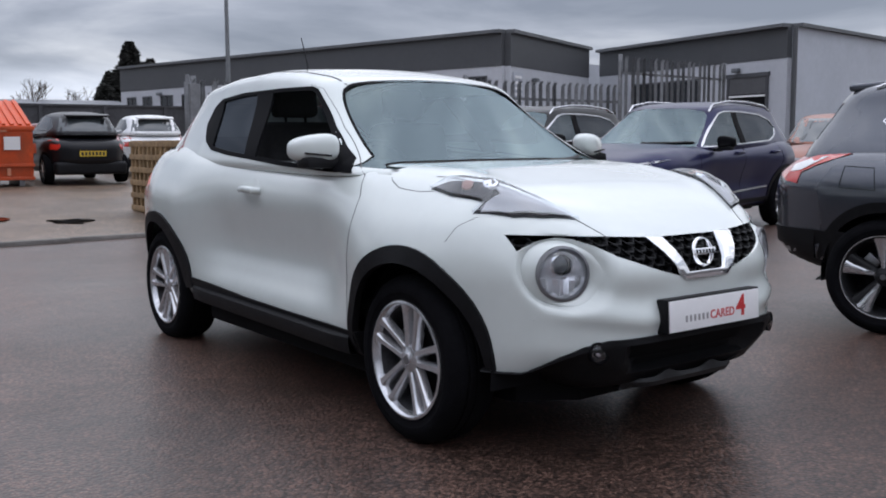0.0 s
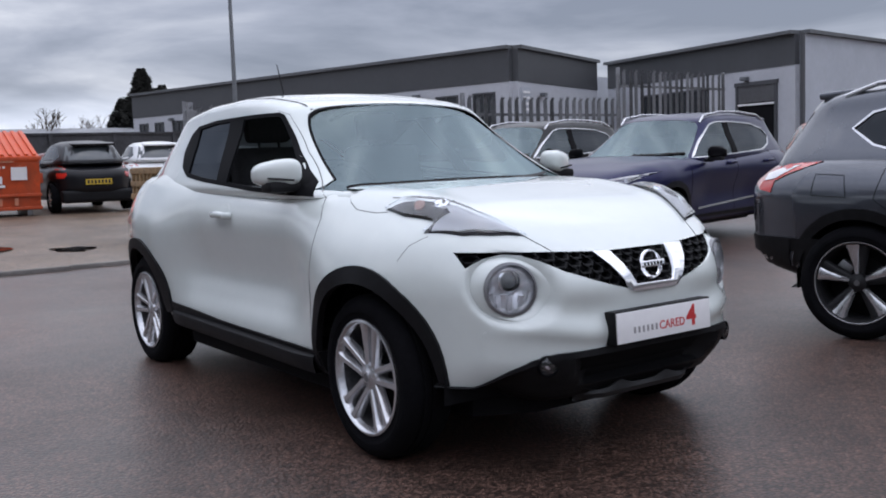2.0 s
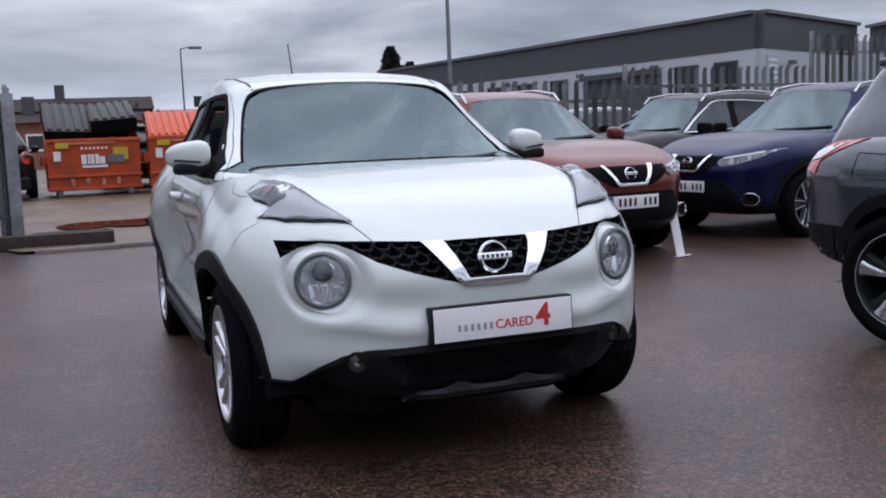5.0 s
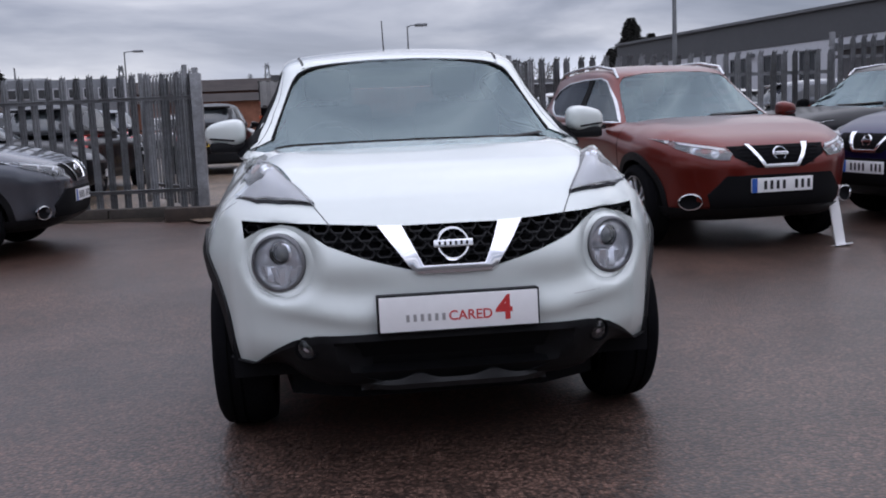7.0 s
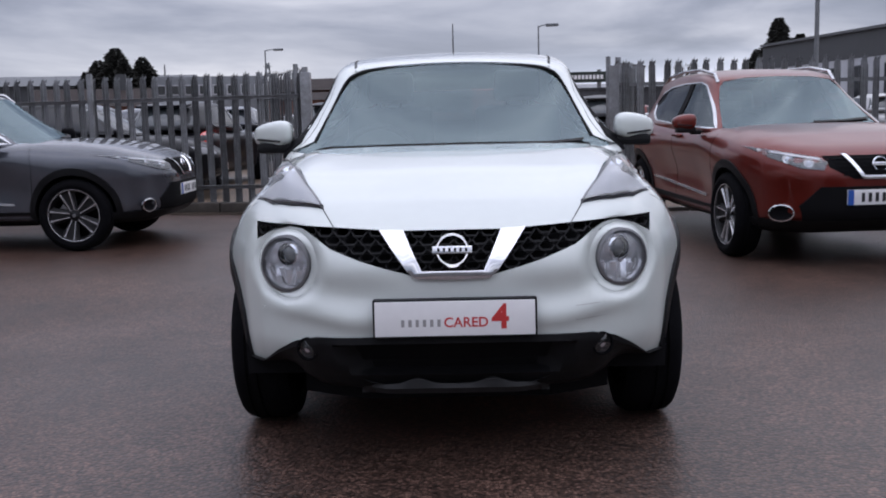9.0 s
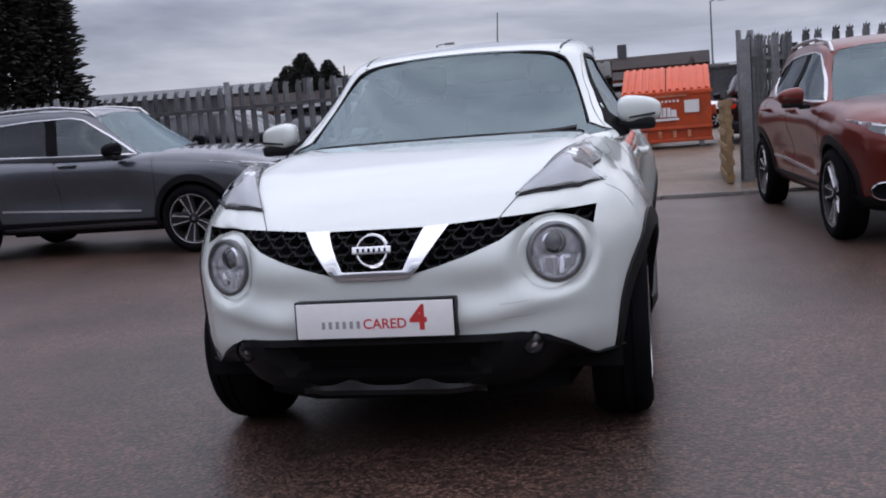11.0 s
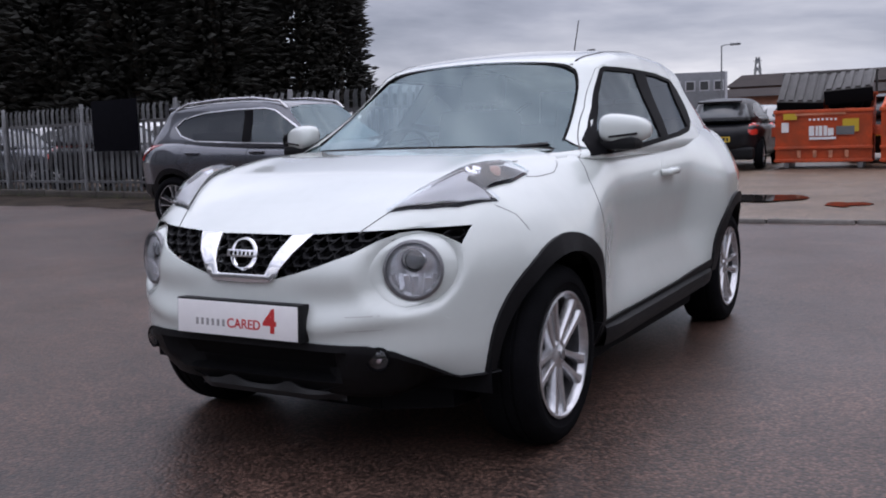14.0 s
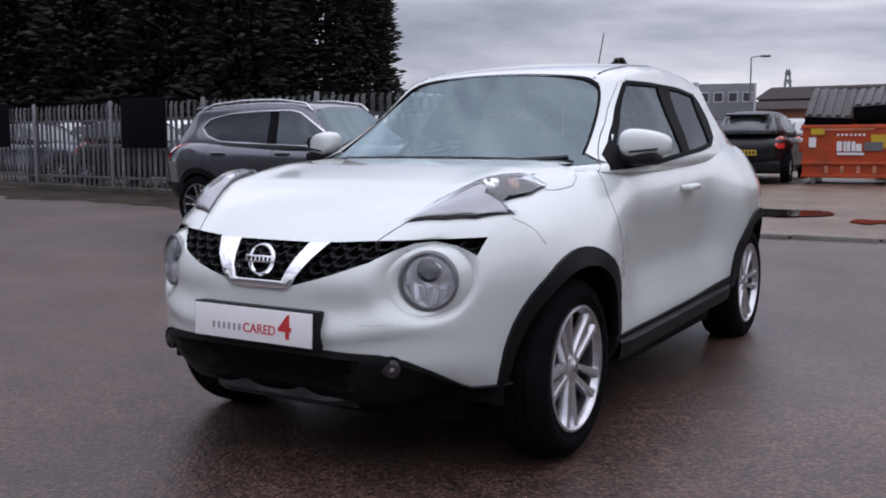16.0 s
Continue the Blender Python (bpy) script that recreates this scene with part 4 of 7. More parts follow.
# ---- the white crossover ----
def build_white_crossover():
    S = JUKE
    t = thing("crossover_car", "pearl white crossover car with black lower bumper, parked on wet tarmac", "car")
    low, up, tree, tree_up = shell_parts(S, (72, 132, 54), (36, 84, 26))
    half = [(-0.645, 1.047), (-0.628, 1.10), (-0.585, 1.225), (-0.535, 1.36), (-0.485, 1.422), (-0.40, 1.447), (-0.20, 1.462)]
    screen = half + [(0.0, 1.466)] + [(-x, z) for x, z in half[::-1]]
    dlo = [(-0.715, 1.038), (-0.19, 1.060), (0.115, 1.083), (0.48, 1.106), (0.72, 1.130), (0.86, 1.18), (0.985, 1.27), (0.985, 1.355), (0.90, 1.395), (0.62, 1.417), (0.15, 1.421), (-0.12, 1.418), (-0.165, 1.405), (-0.42, 1.225), (-0.655, 1.085)]
    screen = [tuple(p) for p in smooth_loop(screen, 3)]
    cut_opening(up, screen, "front", 0.02, reach=(-9, 0.2))
    rear_pane = [(-0.50, 1.18), (0.50, 1.18), (0.42, 1.40), (-0.42, 1.40)]
    cut_opening(up, rear_pane, "back", 0.02, reach=(0.9, 9))
    grille = [(-0.696, 0.834), (-0.55, 0.830), (-0.40, 0.824), (-0.20, 0.812), (-0.105, 0.665), (-0.226, 0.697), (-0.298, 0.719), (-0.404, 0.758), (-0.466, 0.796), (-0.512, 0.817), (-0.559, 0.822), (-0.628, 0.806), (-0.686, 0.775)]
    middle = [(-0.19, 0.811), (0.19, 0.811), (0.11, 0.67), (-0.11, 0.67)]
    for sd in (-1, 1):
        view = "right" if sd < 0 else "left"
        for bm in (low, up):
            cut_opening(bm, dlo, view, 0.0, reach=(-9, -0.3) if sd < 0 else (0.3, 9))
        for ya in (S["axle_f"], S["axle_r"]):
            cut_opening(low, circle(ya, 0.34, 0.385, 28), view, 0.02, reach=(-9, -0.5) if sd < 0 else (0.5, 9))
        cut_opening(low, both(grille, sd), "front", 0.010, reach=(-9, -1.3))
        cut_opening(low, circle(S["lamp"][0] * sd, S["lamp"][1], 0.112, 40), "front", 0.0, reach=(-9, -1.3))
    cut_opening(low, middle, "front", 0.010, reach=(-9, -1.3))
    open_cabin(low, S)
    bmesh.ops.bisect_plane(low, geom=low.verts[:] + low.edges[:] + low.faces[:], plane_co=(0, 0, 0.275), plane_no=(0, 0, -1), clear_outer=True)
    chin_h = [(-0.86, 0.345), (-0.80, 0.348), (-0.67, 0.346), (-0.593, 0.411), (-0.532, 0.448), (-0.457, 0.468), (-0.253, 0.474)]
    cut_opening(low, chin_h + [(-x, z) for x, z in chin_h[::-1]] + [(0.86, 0.20), (-0.86, 0.20)], "front", 0.0, reach=(-9, -1.6))
    nose = [f for f in low.faces if f.calc_center_median().y < -1.60 and f.calc_center_median().z < 0.45]
    bmesh.ops.bisect_plane(low, geom=list({e for f in nose for e in f.edges} | {v for f in nose for v in f.verts}) + nose, plane_co=(0, 0, 0.343), plane_no=(0, 0, -1))
    bmesh.ops.delete(low, geom=[f for f in low.faces if f.calc_center_median().y < -1.60 and f.calc_center_median().z < 0.343], context="FACES")
    body = join(low, up)
    part("body", body, M_PEARL, t)
    wheel_wells(t, S)
    make_interior(t, S)

    # panes and their black surrounds
    glass = fair(conform(tree_up, [(x * 0.998, z) for x, z in screen], "front", -0.004, 0, 0.04))
    tree_glass = BVHTree.FromBMesh(glass)
    pane = part("windscreen", glass, M_GLASS, t)
    pane.visible_shadow = False
    # the bonnet's rear edge sweeps up to a dark seal along the foot of the screen
    b, seal, rows, lips = bmesh.new(), bmesh.new(), [], []
    for i in range(61):
        x = -0.610 + 1.22 * i / 60
        deck, _, _, _ = tree.ray_cast(Vector((x, -0.99, 3)), Vector((0, 0, -1)))
        foot = deck.z + 0.003

        def meet(z):
            hit = tree_glass.ray_cast(Vector((x, -3, z)), Vector((0, 1, 0)))[0]
            return hit.y if hit else tree_up.ray_cast(Vector((x, -3, z)), Vector((0, 1, 0)))[0].y
        y1 = meet(foot)
        line = [(-1.02, tree.ray_cast(Vector((x, -1.02, 3)), Vector((0, 0, -1)))[0].z - 0.004), (-0.99, deck.z + 0.0005)]
        line += [(-0.99 + (y1 - 0.004 + 0.99) * k, deck.z + 0.0005 + (foot - deck.z) * k ** 1.5) for k in (0.2, 0.4, 0.6, 0.8, 1.0)] + [(y1 + 0.004, foot - 0.006)]
        rows.append([b.verts.new((x, y, z)) for y, z in line])
        lips.append([seal.verts.new((x, meet(z) - o, z)) for o, z in ((0.001, foot - 0.004), (0.005, foot + 0.001), (0.005, foot + 0.006), (0.0, foot + 0.008))])
    for bm_, grid in ((b, rows), (seal, lips)):
        for A, B in zip(grid, grid[1:]):
            for k in range(len(A) - 1):
                bm_.faces.new((A[k], B[k], B[k + 1], A[k + 1]))
    part("bonnet_rear_edge", b, M_PEARL, t)
    part("screen_foot_seal", seal, M_GLOSSBLACK, t)
    b = bmesh.new()
    add_ribbon(b, tree_up, [(x * 0.994, z - 0.005 if z > 1.42 else z) for x, z in screen if z > 1.09], 0.011, "front", 0.001, 0.03)
    part("windscreen_seal", b, M_GLOSSBLACK, t)
    pane = part("rear_window", conform(tree, rear_pane, "back", -0.004, 0, 0.08), M_TINT, t)
    pane.visible_shadow = False
    b = bmesh.new()
    add_ribbon(b, tree_up, [(0.28, 1.072), (0.45, 1.076), (0.58, 1.086)], 0.009, "front", 0.010, 0.0)
    part("wiper", b, M_PLASTIC, t)
    for sd in (-1, 1):
        view = "right" if sd < 0 else "left"
        b = bmesh.new()
        add_ribbon(b, tree, [(y, z) for y, z in dlo], 0.020, view, 0.002, 0.012, closed=True)
        part("window_trim", b, M_GLOSSBLACK, t)
        b = conform(tree, [(0.12, 1.085), (0.25, 1.094), (0.43, 1.417), (0.25, 1.419)], view, 0.001, 0.012)
        part("pillar_cover", b, M_GLOSSBLACK, t)
        b = conform(tree, [(0.72, 1.130), (0.86, 1.18), (0.985, 1.27), (0.985, 1.355), (0.90, 1.395), (0.865, 1.397)], view, 0.001, 0.012)
        part("rear_pillar_cover", b, M_GLOSSBLACK, t)
        b = conform(tree, [(-0.742, 1.028), (-0.555, 1.040), (-0.555, 1.150), (-0.68, 1.088)], view, 0.005, 0.015)
        part("mirror_triangle", b, M_GLOSSBLACK, t)
        if sd > 0:
            pane = part("door_window", conform(tree, [(-0.70, 1.04), (-0.19, 1.06), (0.13, 1.085), (0.25, 1.419), (-0.13, 1.418), (-0.42, 1.225)], view, -0.006, 0, 0.08), M_SIDEGLASS, t)
            pane.visible_shadow = False
        pane = part("rear_door_window", conform(tree, [(0.24, 1.092), (0.48, 1.106), (0.73, 1.131), (0.87, 1.397), (0.62, 1.417), (0.42, 1.419)], view, -0.006, 0, 0.08), M_TINT, t)
        pane.visible_shadow = False
        # seams of door, bonnet and bumper
        b = bmesh.new()
        add_ribbon(b, tree, [(-0.10, 1.437), (-0.20, 1.413), (-0.455, 1.232), (-0.69, 1.092), (-0.80, 1.022)], 0.0016, view, 0.0006, 0.004, step=0.025)
        add_ribbon(b, tree, [(-0.80, 1.022), (-0.81, 1.015), (-0.875, 0.94), (-0.885, 0.87), (-0.872, 0.734), (-0.845, 0.54), (-0.846, 0.375)], 0.0028, view, 0.0015, 0.004, step=0.025)
        part("door_gap", b, M_SEAM, t)
        b = bmesh.new()
        add_ribbon(b, tree, [(-1.475, 0.80), (-1.50, 0.855), (-1.55, 0.89)], 0.0022, view, 0.001, 0.004, step=0.02)
        part("wing_gap", b, M_SEAM, t)
        b = bmesh.new()
        add_ribbon(b, tree, [(x * -sd, y) for x, y in ((-0.394, -1.88), (-0.443, -1.78), (-0.515, -1.64), (-0.60, -1.37), (-0.635, -1.19))], 0.003, "top", 0.0015, 0.004, step=0.025)
        part("bonnet_gap", b, M_SEAM, t)
        b = bmesh.new()
        add_ribbon(b, tree, [(x * -sd, y) for x, y in ((-0.697, -0.965), (-0.710, -0.985), (-0.728, -1.06), (-0.718, -1.20), (-0.704, -1.262))], 0.0022, "top", 0.001, 0.004, step=0.02)
        part("scuttle_gap", b, M_SEAM, t)
        b = bmesh.new()
        add_ribbon(b, tree, [(0.475 * sd, -0.25), (0.50 * sd, 0.0), (0.51 * sd, 0.6), (0.49 * sd, 1.3)], 0.012, "top", 0.0015, 0.004)
        part("roof_channel", b, M_PLASTIC, t)
        # black arches and sill
        lo_f = lambda a: 0.398 + 0.040 * abs(math.sin(a)) ** 0.7
        inn = lambda a: 0.372
        b = conform(tree, arc_ring(S["axle_f"], 0.334, lo_f, inn, radians(-2), radians(177)), view, 0.010, 0.03, 0.07)
        part("front_arch_moulding", b, M_PLASTIC, t)
        lo_r = lambda a: 0.428 + 0.05 * smoothstep(radians(70), radians(170), a)
        b = conform(tree, arc_ring(S["axle_r"], 0.334, lo_r, inn, radians(-8), radians(176)), view, 0.014, 0.04, 0.07)
        part("rear_arch_moulding", b, M_PLASTIC, t)
        b = conform(tree, [(0.80, 0.428), (0.145, 0.398), (-0.386, 0.388), (-0.91, 0.384), (-0.91, 0.285), (0.80, 0.295)], view, 0.010, 0.05, 0.1)
        part("sill_moulding", b, M_PLASTIC, t)
        # the sill's lower edge steps out below the doors
        b = bmesh.new()
        rows = []
        for i in range(25):
            y = -0.86 + 1.66 * i / 24
            hit, no, _, _ = tree.ray_cast(Vector((3 * sd, y, 0.36)), Vector((-sd, 0, 0)))
            k = float(smoothstep(-0.86, -0.74, y) * smoothstep(0.80, 0.66, y))
            zt = 0.362 + 0.022 * (y + 0.86) / 1.66
            rows.append([b.verts.new((hit.x + sd * o, y, z)) for o, z in ((-0.02, zt + 0.006), (0.011, zt), (0.014 + 0.020 * k, zt - 0.010), (0.015 + 0.022 * k, zt - 0.040), (0.004 + 0.010 * k, zt - 0.080), (-0.10, zt - 0.10))])
        for A, B in zip(rows, rows[1:]):
            for k in range(5):
                b.faces.new((A[k], A[k + 1], B[k + 1], B[k]))
        part("sill_step", b, M_PLASTIC, t)
        # handles
        b = conform(tree, circle(0.085, 0.945, 0.050, 20, 0.042), view, 0.001, 0.006, 0.03)
        part("handle_cup", b, M_PEARL, t)
        hit, no, _, _ = tree.ray_cast(Vector((3 * sd, 0.09, 0.94)), Vector((-sd, 0, 0)))
        hb = bmesh.new()
        add_tube(hb, [(hit.x - 0.004 * sd, 0.175, 0.930), (hit.x + 0.036 * sd, 0.150, 0.932), (hit.x + 0.042 * sd, 0.085, 0.936), (hit.x + 0.036 * sd, 0.02, 0.930), (hit.x + 0.002 * sd, 0.0, 0.927)], 0.018, 0.017, 10)
        part("door_handle", hb, M_PEARL, t)
        make_mirror(t, sd, 0.838 * sd, -0.590, 1.128, M_PEARL, (0.190, 0.165, 0.130), 0.065)

        # radiator grille side part: dark backing and a lattice of slim bars
        g = both(grille, sd)
        part("grille_backing", conform(tree, g, "front", -0.045, 0, 0.06), M_DARK, t)
        b = lattice(bmesh.new(), tree, g, 0.105, 0.60, 0.678, 0.84, sd)
        part("grille_mesh", b, M_PLASTIC, t)

        # round lamp
        lamp = new("headlamp")
        lamp.parent = t
        lamp.matrix_basis = lm = disc_matrix((S["lamp"][0] * sd, -1.826, S["lamp"][1]), (0.42 * sd, -1, 0.06))
        b = bmesh.new()
        n, loops = 40, []
        for k in range(n):
            a = k * math.tau / n
            x, z = S["lamp"][0] * sd + 0.1135 * math.cos(a), S["lamp"][1] + 0.1135 * math.sin(a)
            hit, no, _, _ = tree.ray_cast(Vector((x, -3, z)), Vector((0, 1, 0)))
            p3 = lm @ Vector((0.004, 0.0925 * math.cos(a) * -1 if lm.col[1][0] * math.cos(a) * math.cos(a) < 0 else 0.0925 * math.cos(a), 0.0925 * math.sin(a)))
            p1 = hit.lerp(p3, 0.35) + Vector((0, -0.006, 0))
            p2 = hit.lerp(p3, 0.75) + Vector((0, -0.004, 0))
            loops.append([b.verts.new(q) for q in (hit + Vector((0, -0.001, 0)), p1, p2, p3)])
        for A, B in zip(loops, loops[1:] + loops[:1]):
            for i in range(3):
                b.faces.new((A[i], A[i + 1], B[i + 1], B[i]))
        part("lamp_surround", b, M_PEARL, t)
        b = bmesh.new()
        add_lathe(b, [(0.098, 0.0), (0.097, 0.018), (0.089, 0.020), (0.086, 0.006)], steps=40)
        part("bezel", b, M_STEEL, lamp)
        b = bmesh.new()
        add_lathe(b, [(0.088, 0.010), (0.085, -0.006), (0.076, -0.018), (0.060, -0.028), (0.040, -0.034), (0.0001, -0.036)], steps=40)
        part("reflector", b, M_LAMPCHROME, lamp)
        # upright mirror facets in the lower half of the bowl, each turned a little differently
        for k, (yaw, tip) in enumerate(((-0.6, 0.3), (0.35, -0.1), (-0.3, 0.45), (0.5, 0.1), (-0.45, -0.2), (0.25, 0.4), (0.6, 0.2))):
            yy = -0.063 + 0.021 * k
            zz = -math.sqrt(0.080 ** 2 - yy ** 2)
            top = -0.012 - 0.010 * (k % 2)
            part("mirror_facet", box(0.010, 0.020, top - zz, at(-0.014, yy, (top + zz) / 2) @ Matrix.Rotation(yaw, 4, "Z") @ Matrix.Rotation(tip, 4, "Y"), 0.002), M_LAMPCHROME, lamp)
        b = bmesh.new()
        add_lathe(b, [(0.040, -0.04), (0.042, 0.0), (0.036, 0.004), (0.033, -0.004)], at(0, 0, 0.030), 24)
        part("lamp_ring", b, M_CHROME, lamp)
        b = bmesh.new()
        add_lathe(b, [(0.0001, 0.006), (0.015, 0.003), (0.027, -0.004), (0.033, -0.016)], at(0, 0, 0.030), 20)
        part("projector", b, M_WINDOWFAR, lamp)
        b = bmesh.new()
        add_lathe(b, [(0.0001, 0.036), (0.03, 0.034), (0.06, 0.027), (0.082, 0.014), (0.089, 0.004)], steps=40)
        part("lens", b, M_LENS, lamp).visible_shadow = False

        # swept upper lamp on the wing
        lo = [(-0.698, -1.235), (-0.635, -1.285), (-0.585, -1.42), (-0.517, -1.625), (-0.440, -1.778), (-0.56, -1.722), (-0.64, -1.66), (-0.722, -1.525), (-0.672, -1.525), (-0.700, -1.37)]
        up_l = new("side_lamp")
        up_l.parent = t
        part("housing", conform(tree, both(lo, sd), "top", 0.001, 0.012, 0.03), M_LAMPGREY, up_l)
        pod = [(-0.684, -1.335), (-0.645, -1.345), (-0.612, -1.44), (-0.600, -1.50), (-0.632, -1.530), (-0.664, -1.510), (-0.688, -1.40)]
        part("lamp_bowl", domed(conform(tree, both(pod, sd), "top", 0.005, 0.004, 0.02), both(lo, sd), 0.020, 0.05), M_HALFCHROME, up_l)
        amb = circle(-0.652, -1.408, 0.017, 14, 0.026)
        part("indicator", domed(conform(tree, both(amb, sd), "top", 0.0095, 0.004, 0.02), both(lo, sd), 0.022, 0.05), M_AMBER, up_l)
        spear = [(-0.592, -1.47), (-0.532, -1.605), (-0.457, -1.758), (-0.56, -1.702), (-0.64, -1.638), (-0.702, -1.548), (-0.668, -1.545), (-0.62, -1.560)]
        part("reflector_strip", domed(conform(tree, both(spear, sd), "top", 0.005, 0.004, 0.02), both(lo, sd), 0.020, 0.05), M_SPEAR, up_l)
        hit, no, _, _ = tree.ray_cast(Vector((0.612 * sd, -1.485, 3)), Vector((0, 0, -1)))
        b = bmesh.new()
        add_lathe(b, [(0.038, 0.002), (0.035, 0.013), (0.024, 0.017), (0.012, 0.010), (0.0001, 0.014)], disc_matrix(hit + Vector((0, 0, 0.014)), no), 20)
        part("bulb_cup", b, M_CHROME, up_l)
        part("lens", domed(conform(tree, both(lo, sd), "top", 0.012, 0.010, 0.02), both(lo, sd), 0.040, 0.05), M_LENS, up_l).visible_shadow = False

        # fog lamp
        fog = new("fog_lamp")
        hit, no, _, _ = tree.ray_cast(Vector((0.490 * sd, -3, 0.425)), Vector((0, 1, 0)))
        fog.parent, fog.matrix_basis = t, disc_matrix((0.490 * sd, hit.y - 0.013, 0.425), (0.30 * sd, -1, 0.0))
        b = bmesh.new()
        add_lathe(b, [(0.040, -0.03), (0.039, 0.003), (0.034, 0.004), (0.032, -0.008)], steps=24)
        part("bezel", b, M_GLOSSBLACK, fog)
        b = bmesh.new()
        add_lathe(b, [(0.033, -0.006), (0.020, -0.008), (0.0001, -0.008)], steps=16)
        part("reflector", b, M_LAMPGREY, fog)
        b = bmesh.new()
        add_lathe(b, [(0.014, -0.008), (0.012, -0.002), (0.0001, 0.0)], steps=14)
        part("bulb", b, M_CHROME, fog)
        b = bmesh.new()
        add_lathe(b, [(0.0001, 0.008), (0.02, 0.006), (0.033, 0.0)], steps=24)
        part("lens", b, M_LENS, fog).visible_shadow = False
        # tail lamp up the rear pillar
        b = conform(tree, [(1.24, 1.11), (1.30, 1.125), (1.40, 1.25), (1.45, 1.33), (1.43, 1.33), (1.35, 1.24), (1.27, 1.14)], view, 0.003, 0.02, 0.05)
        part("tail_lamp", b, M_DARKRED, t)

    # centre of the front
    part("grille_centre", conform(tree, middle, "front", -0.045, 0, 0.05), M_DARK, t)
    part("grille_mesh", lattice(bmesh.new(), tree, middle, -0.168, 0.168, 0.70, 0.81), M_PLASTIC, t)
    vee_h = [(-0.242, 0.809), (-0.160, 0.806), (-0.100, 0.686)]
    vee = vee_h + [(-x, z) for x, z in vee_h[::-1]] + [(0.146, 0.684), (0.118, 0.662), (0.0, 0.659), (-0.118, 0.662), (-0.146, 0.684)]
    b = rounded_rim(conform(tree, vee, "front", 0.012, 0.04, 0.04), 0.007)
    part("grille_vee", b, M_CHROME, t, "broad polished chrome vee")
    make_badge(t, (0.0, -1.985, 0.752), -14, 0.056)

    # black lower bumper, intake and lip
    top = lambda x: float(np.interp(x, [0, 0.253, 0.457, 0.532, 0.593, 0.67, 0.80], [0.474, 0.474, 0.468, 0.448, 0.411, 0.346, 0.348]))
    down = lambda k: (lambda x: top(x) + (0.312 - top(x)) * k)
    low_z = lambda z: (lambda x: z)
    tuck = lambda base, q: (lambda x: base - 0.32 * q * float(smoothstep(0.44, 0.78, x)))
    scoop = lambda base, q, deep, edge: (lambda x: base - 0.31 * q * float(smoothstep(0.46, 0.80, x)) - deep * float(smoothstep(edge, edge - 0.045, x)))
    rows = [(top, top, -0.03, 1), (top, top, 0.010, 1), (down(0.14), down(0.14), 0.014, 1)]
    rows += [(down(k), down(k), scoop(0.012, q, deep, edge), 1) for k, q, deep, edge in ((0.20, 0.05, 0.062, 0.40), (0.4, 0.2, 0.070, 0.39), (0.6, 0.42, 0.070, 0.37), (0.78, 0.60, 0.066, 0.34), (0.88, 0.72, 0.0, 0.3), (1.0, 0.9, 0.0, 0.3))]
    rows += [(low_z(0.33), low_z(0.288), tuck(-0.01, 1.0), 0.99), (low_z(0.33), low_z(0.268), tuck(-0.04, 1.05), 0.97), (low_z(0.33), low_z(0.262), tuck(-0.08, 1.1), 0.95), (low_z(0.33), low_z(0.262), -0.06, 0.5)]
    part("lower_bumper", loft_front(tree, rows, 51), M_PLASTIC, t)
    b = conform(tree, [(-0.40, 0.445), (0.40, 0.445), (0.36, 0.345), (0.22, 0.325), (-0.22, 0.325), (-0.36, 0.345)], "front", -0.046, 0, 0.06)
    part("intake", b, M_DARK, t)
    ltop = lambda x: 0.298 + 0.020 * float(bell(x, 0.125, 0.045)) + 0.022 * float(smoothstep(0.25, 0.34, x))
    ebb = lambda base: (lambda x: base - 0.06 * float(smoothstep(0.20, 0.36, x)))
    rows = [(low_z(0.33), ltop, 0.0, 1), (low_z(0.33), ltop, ebb(0.008), 1), (low_z(0.33), low_z(0.284), ebb(0.014), 1), (low_z(0.33), low_z(0.264), ebb(0.002), 1), (low_z(0.33), low_z(0.256), -0.02, 0.97), (low_z(0.33), low_z(0.262), -0.08, 0.95)]
    part("bumper_lip", loft_front(tree, rows, 20, 70), M_LIP, t)
    # undertray slab kept out of sight, hung low to deepen the shade underneath
    part("undertray", add_prism(bmesh.new(), [(-0.34, -1.70), (0.34, -1.70), (0.56, -1.58), (0.62, -1.08), (-0.62, -1.08), (-0.56, -1.58)], 0.185, 0.262), M_DARK, t, smooth=False)
    part("underbody", box(1.46, 1.72, 0.09, at(0, 0.0, 0.215), 0.03), M_DARK, t)
    part("rear_underbody", box(1.0, 0.80, 0.10, at(0, 1.30, 0.25), 0.03), M_DARK, t)
    # number plate carrier with a dealer's panel
    plate = new("number_plate")
    plate.parent, plate.matrix_basis = t, at(0.004, -2.046, 0.540) @ Matrix.Rotation(radians(-3), 4, "X")
    part("carrier", box(0.528, 0.05, 0.124, at(0, 0.027, 0.0), 0.004), M_PLASTIC, plate)
    part("panel", box(0.514, 0.006, 0.112, at(0, 0.0, 0), 0.002), M_PLATEWHITE, plate)
    up_m = Matrix.Rotation(radians(90), 4, "X")
    for i in range(6):
        part("grey_bar", box(0.0105, 0.0012, 0.023, at(-0.167 + 0.0232 * i, -0.0036, -0.014)), M_GREYINK, plate)
    text_mesh("CARED", 0.0445, M_REDINK, plate, at(0.036, -0.0036, -0.014) @ up_m, "lettering", bold=0.0006)
    text_mesh("4", 0.108, M_REDINK, plate, at(0.146, -0.0036, 0.0) @ up_m, "numeral", bold=0.003)
    # towing cover outline, parking sensors, aerial
    b = bmesh.new()
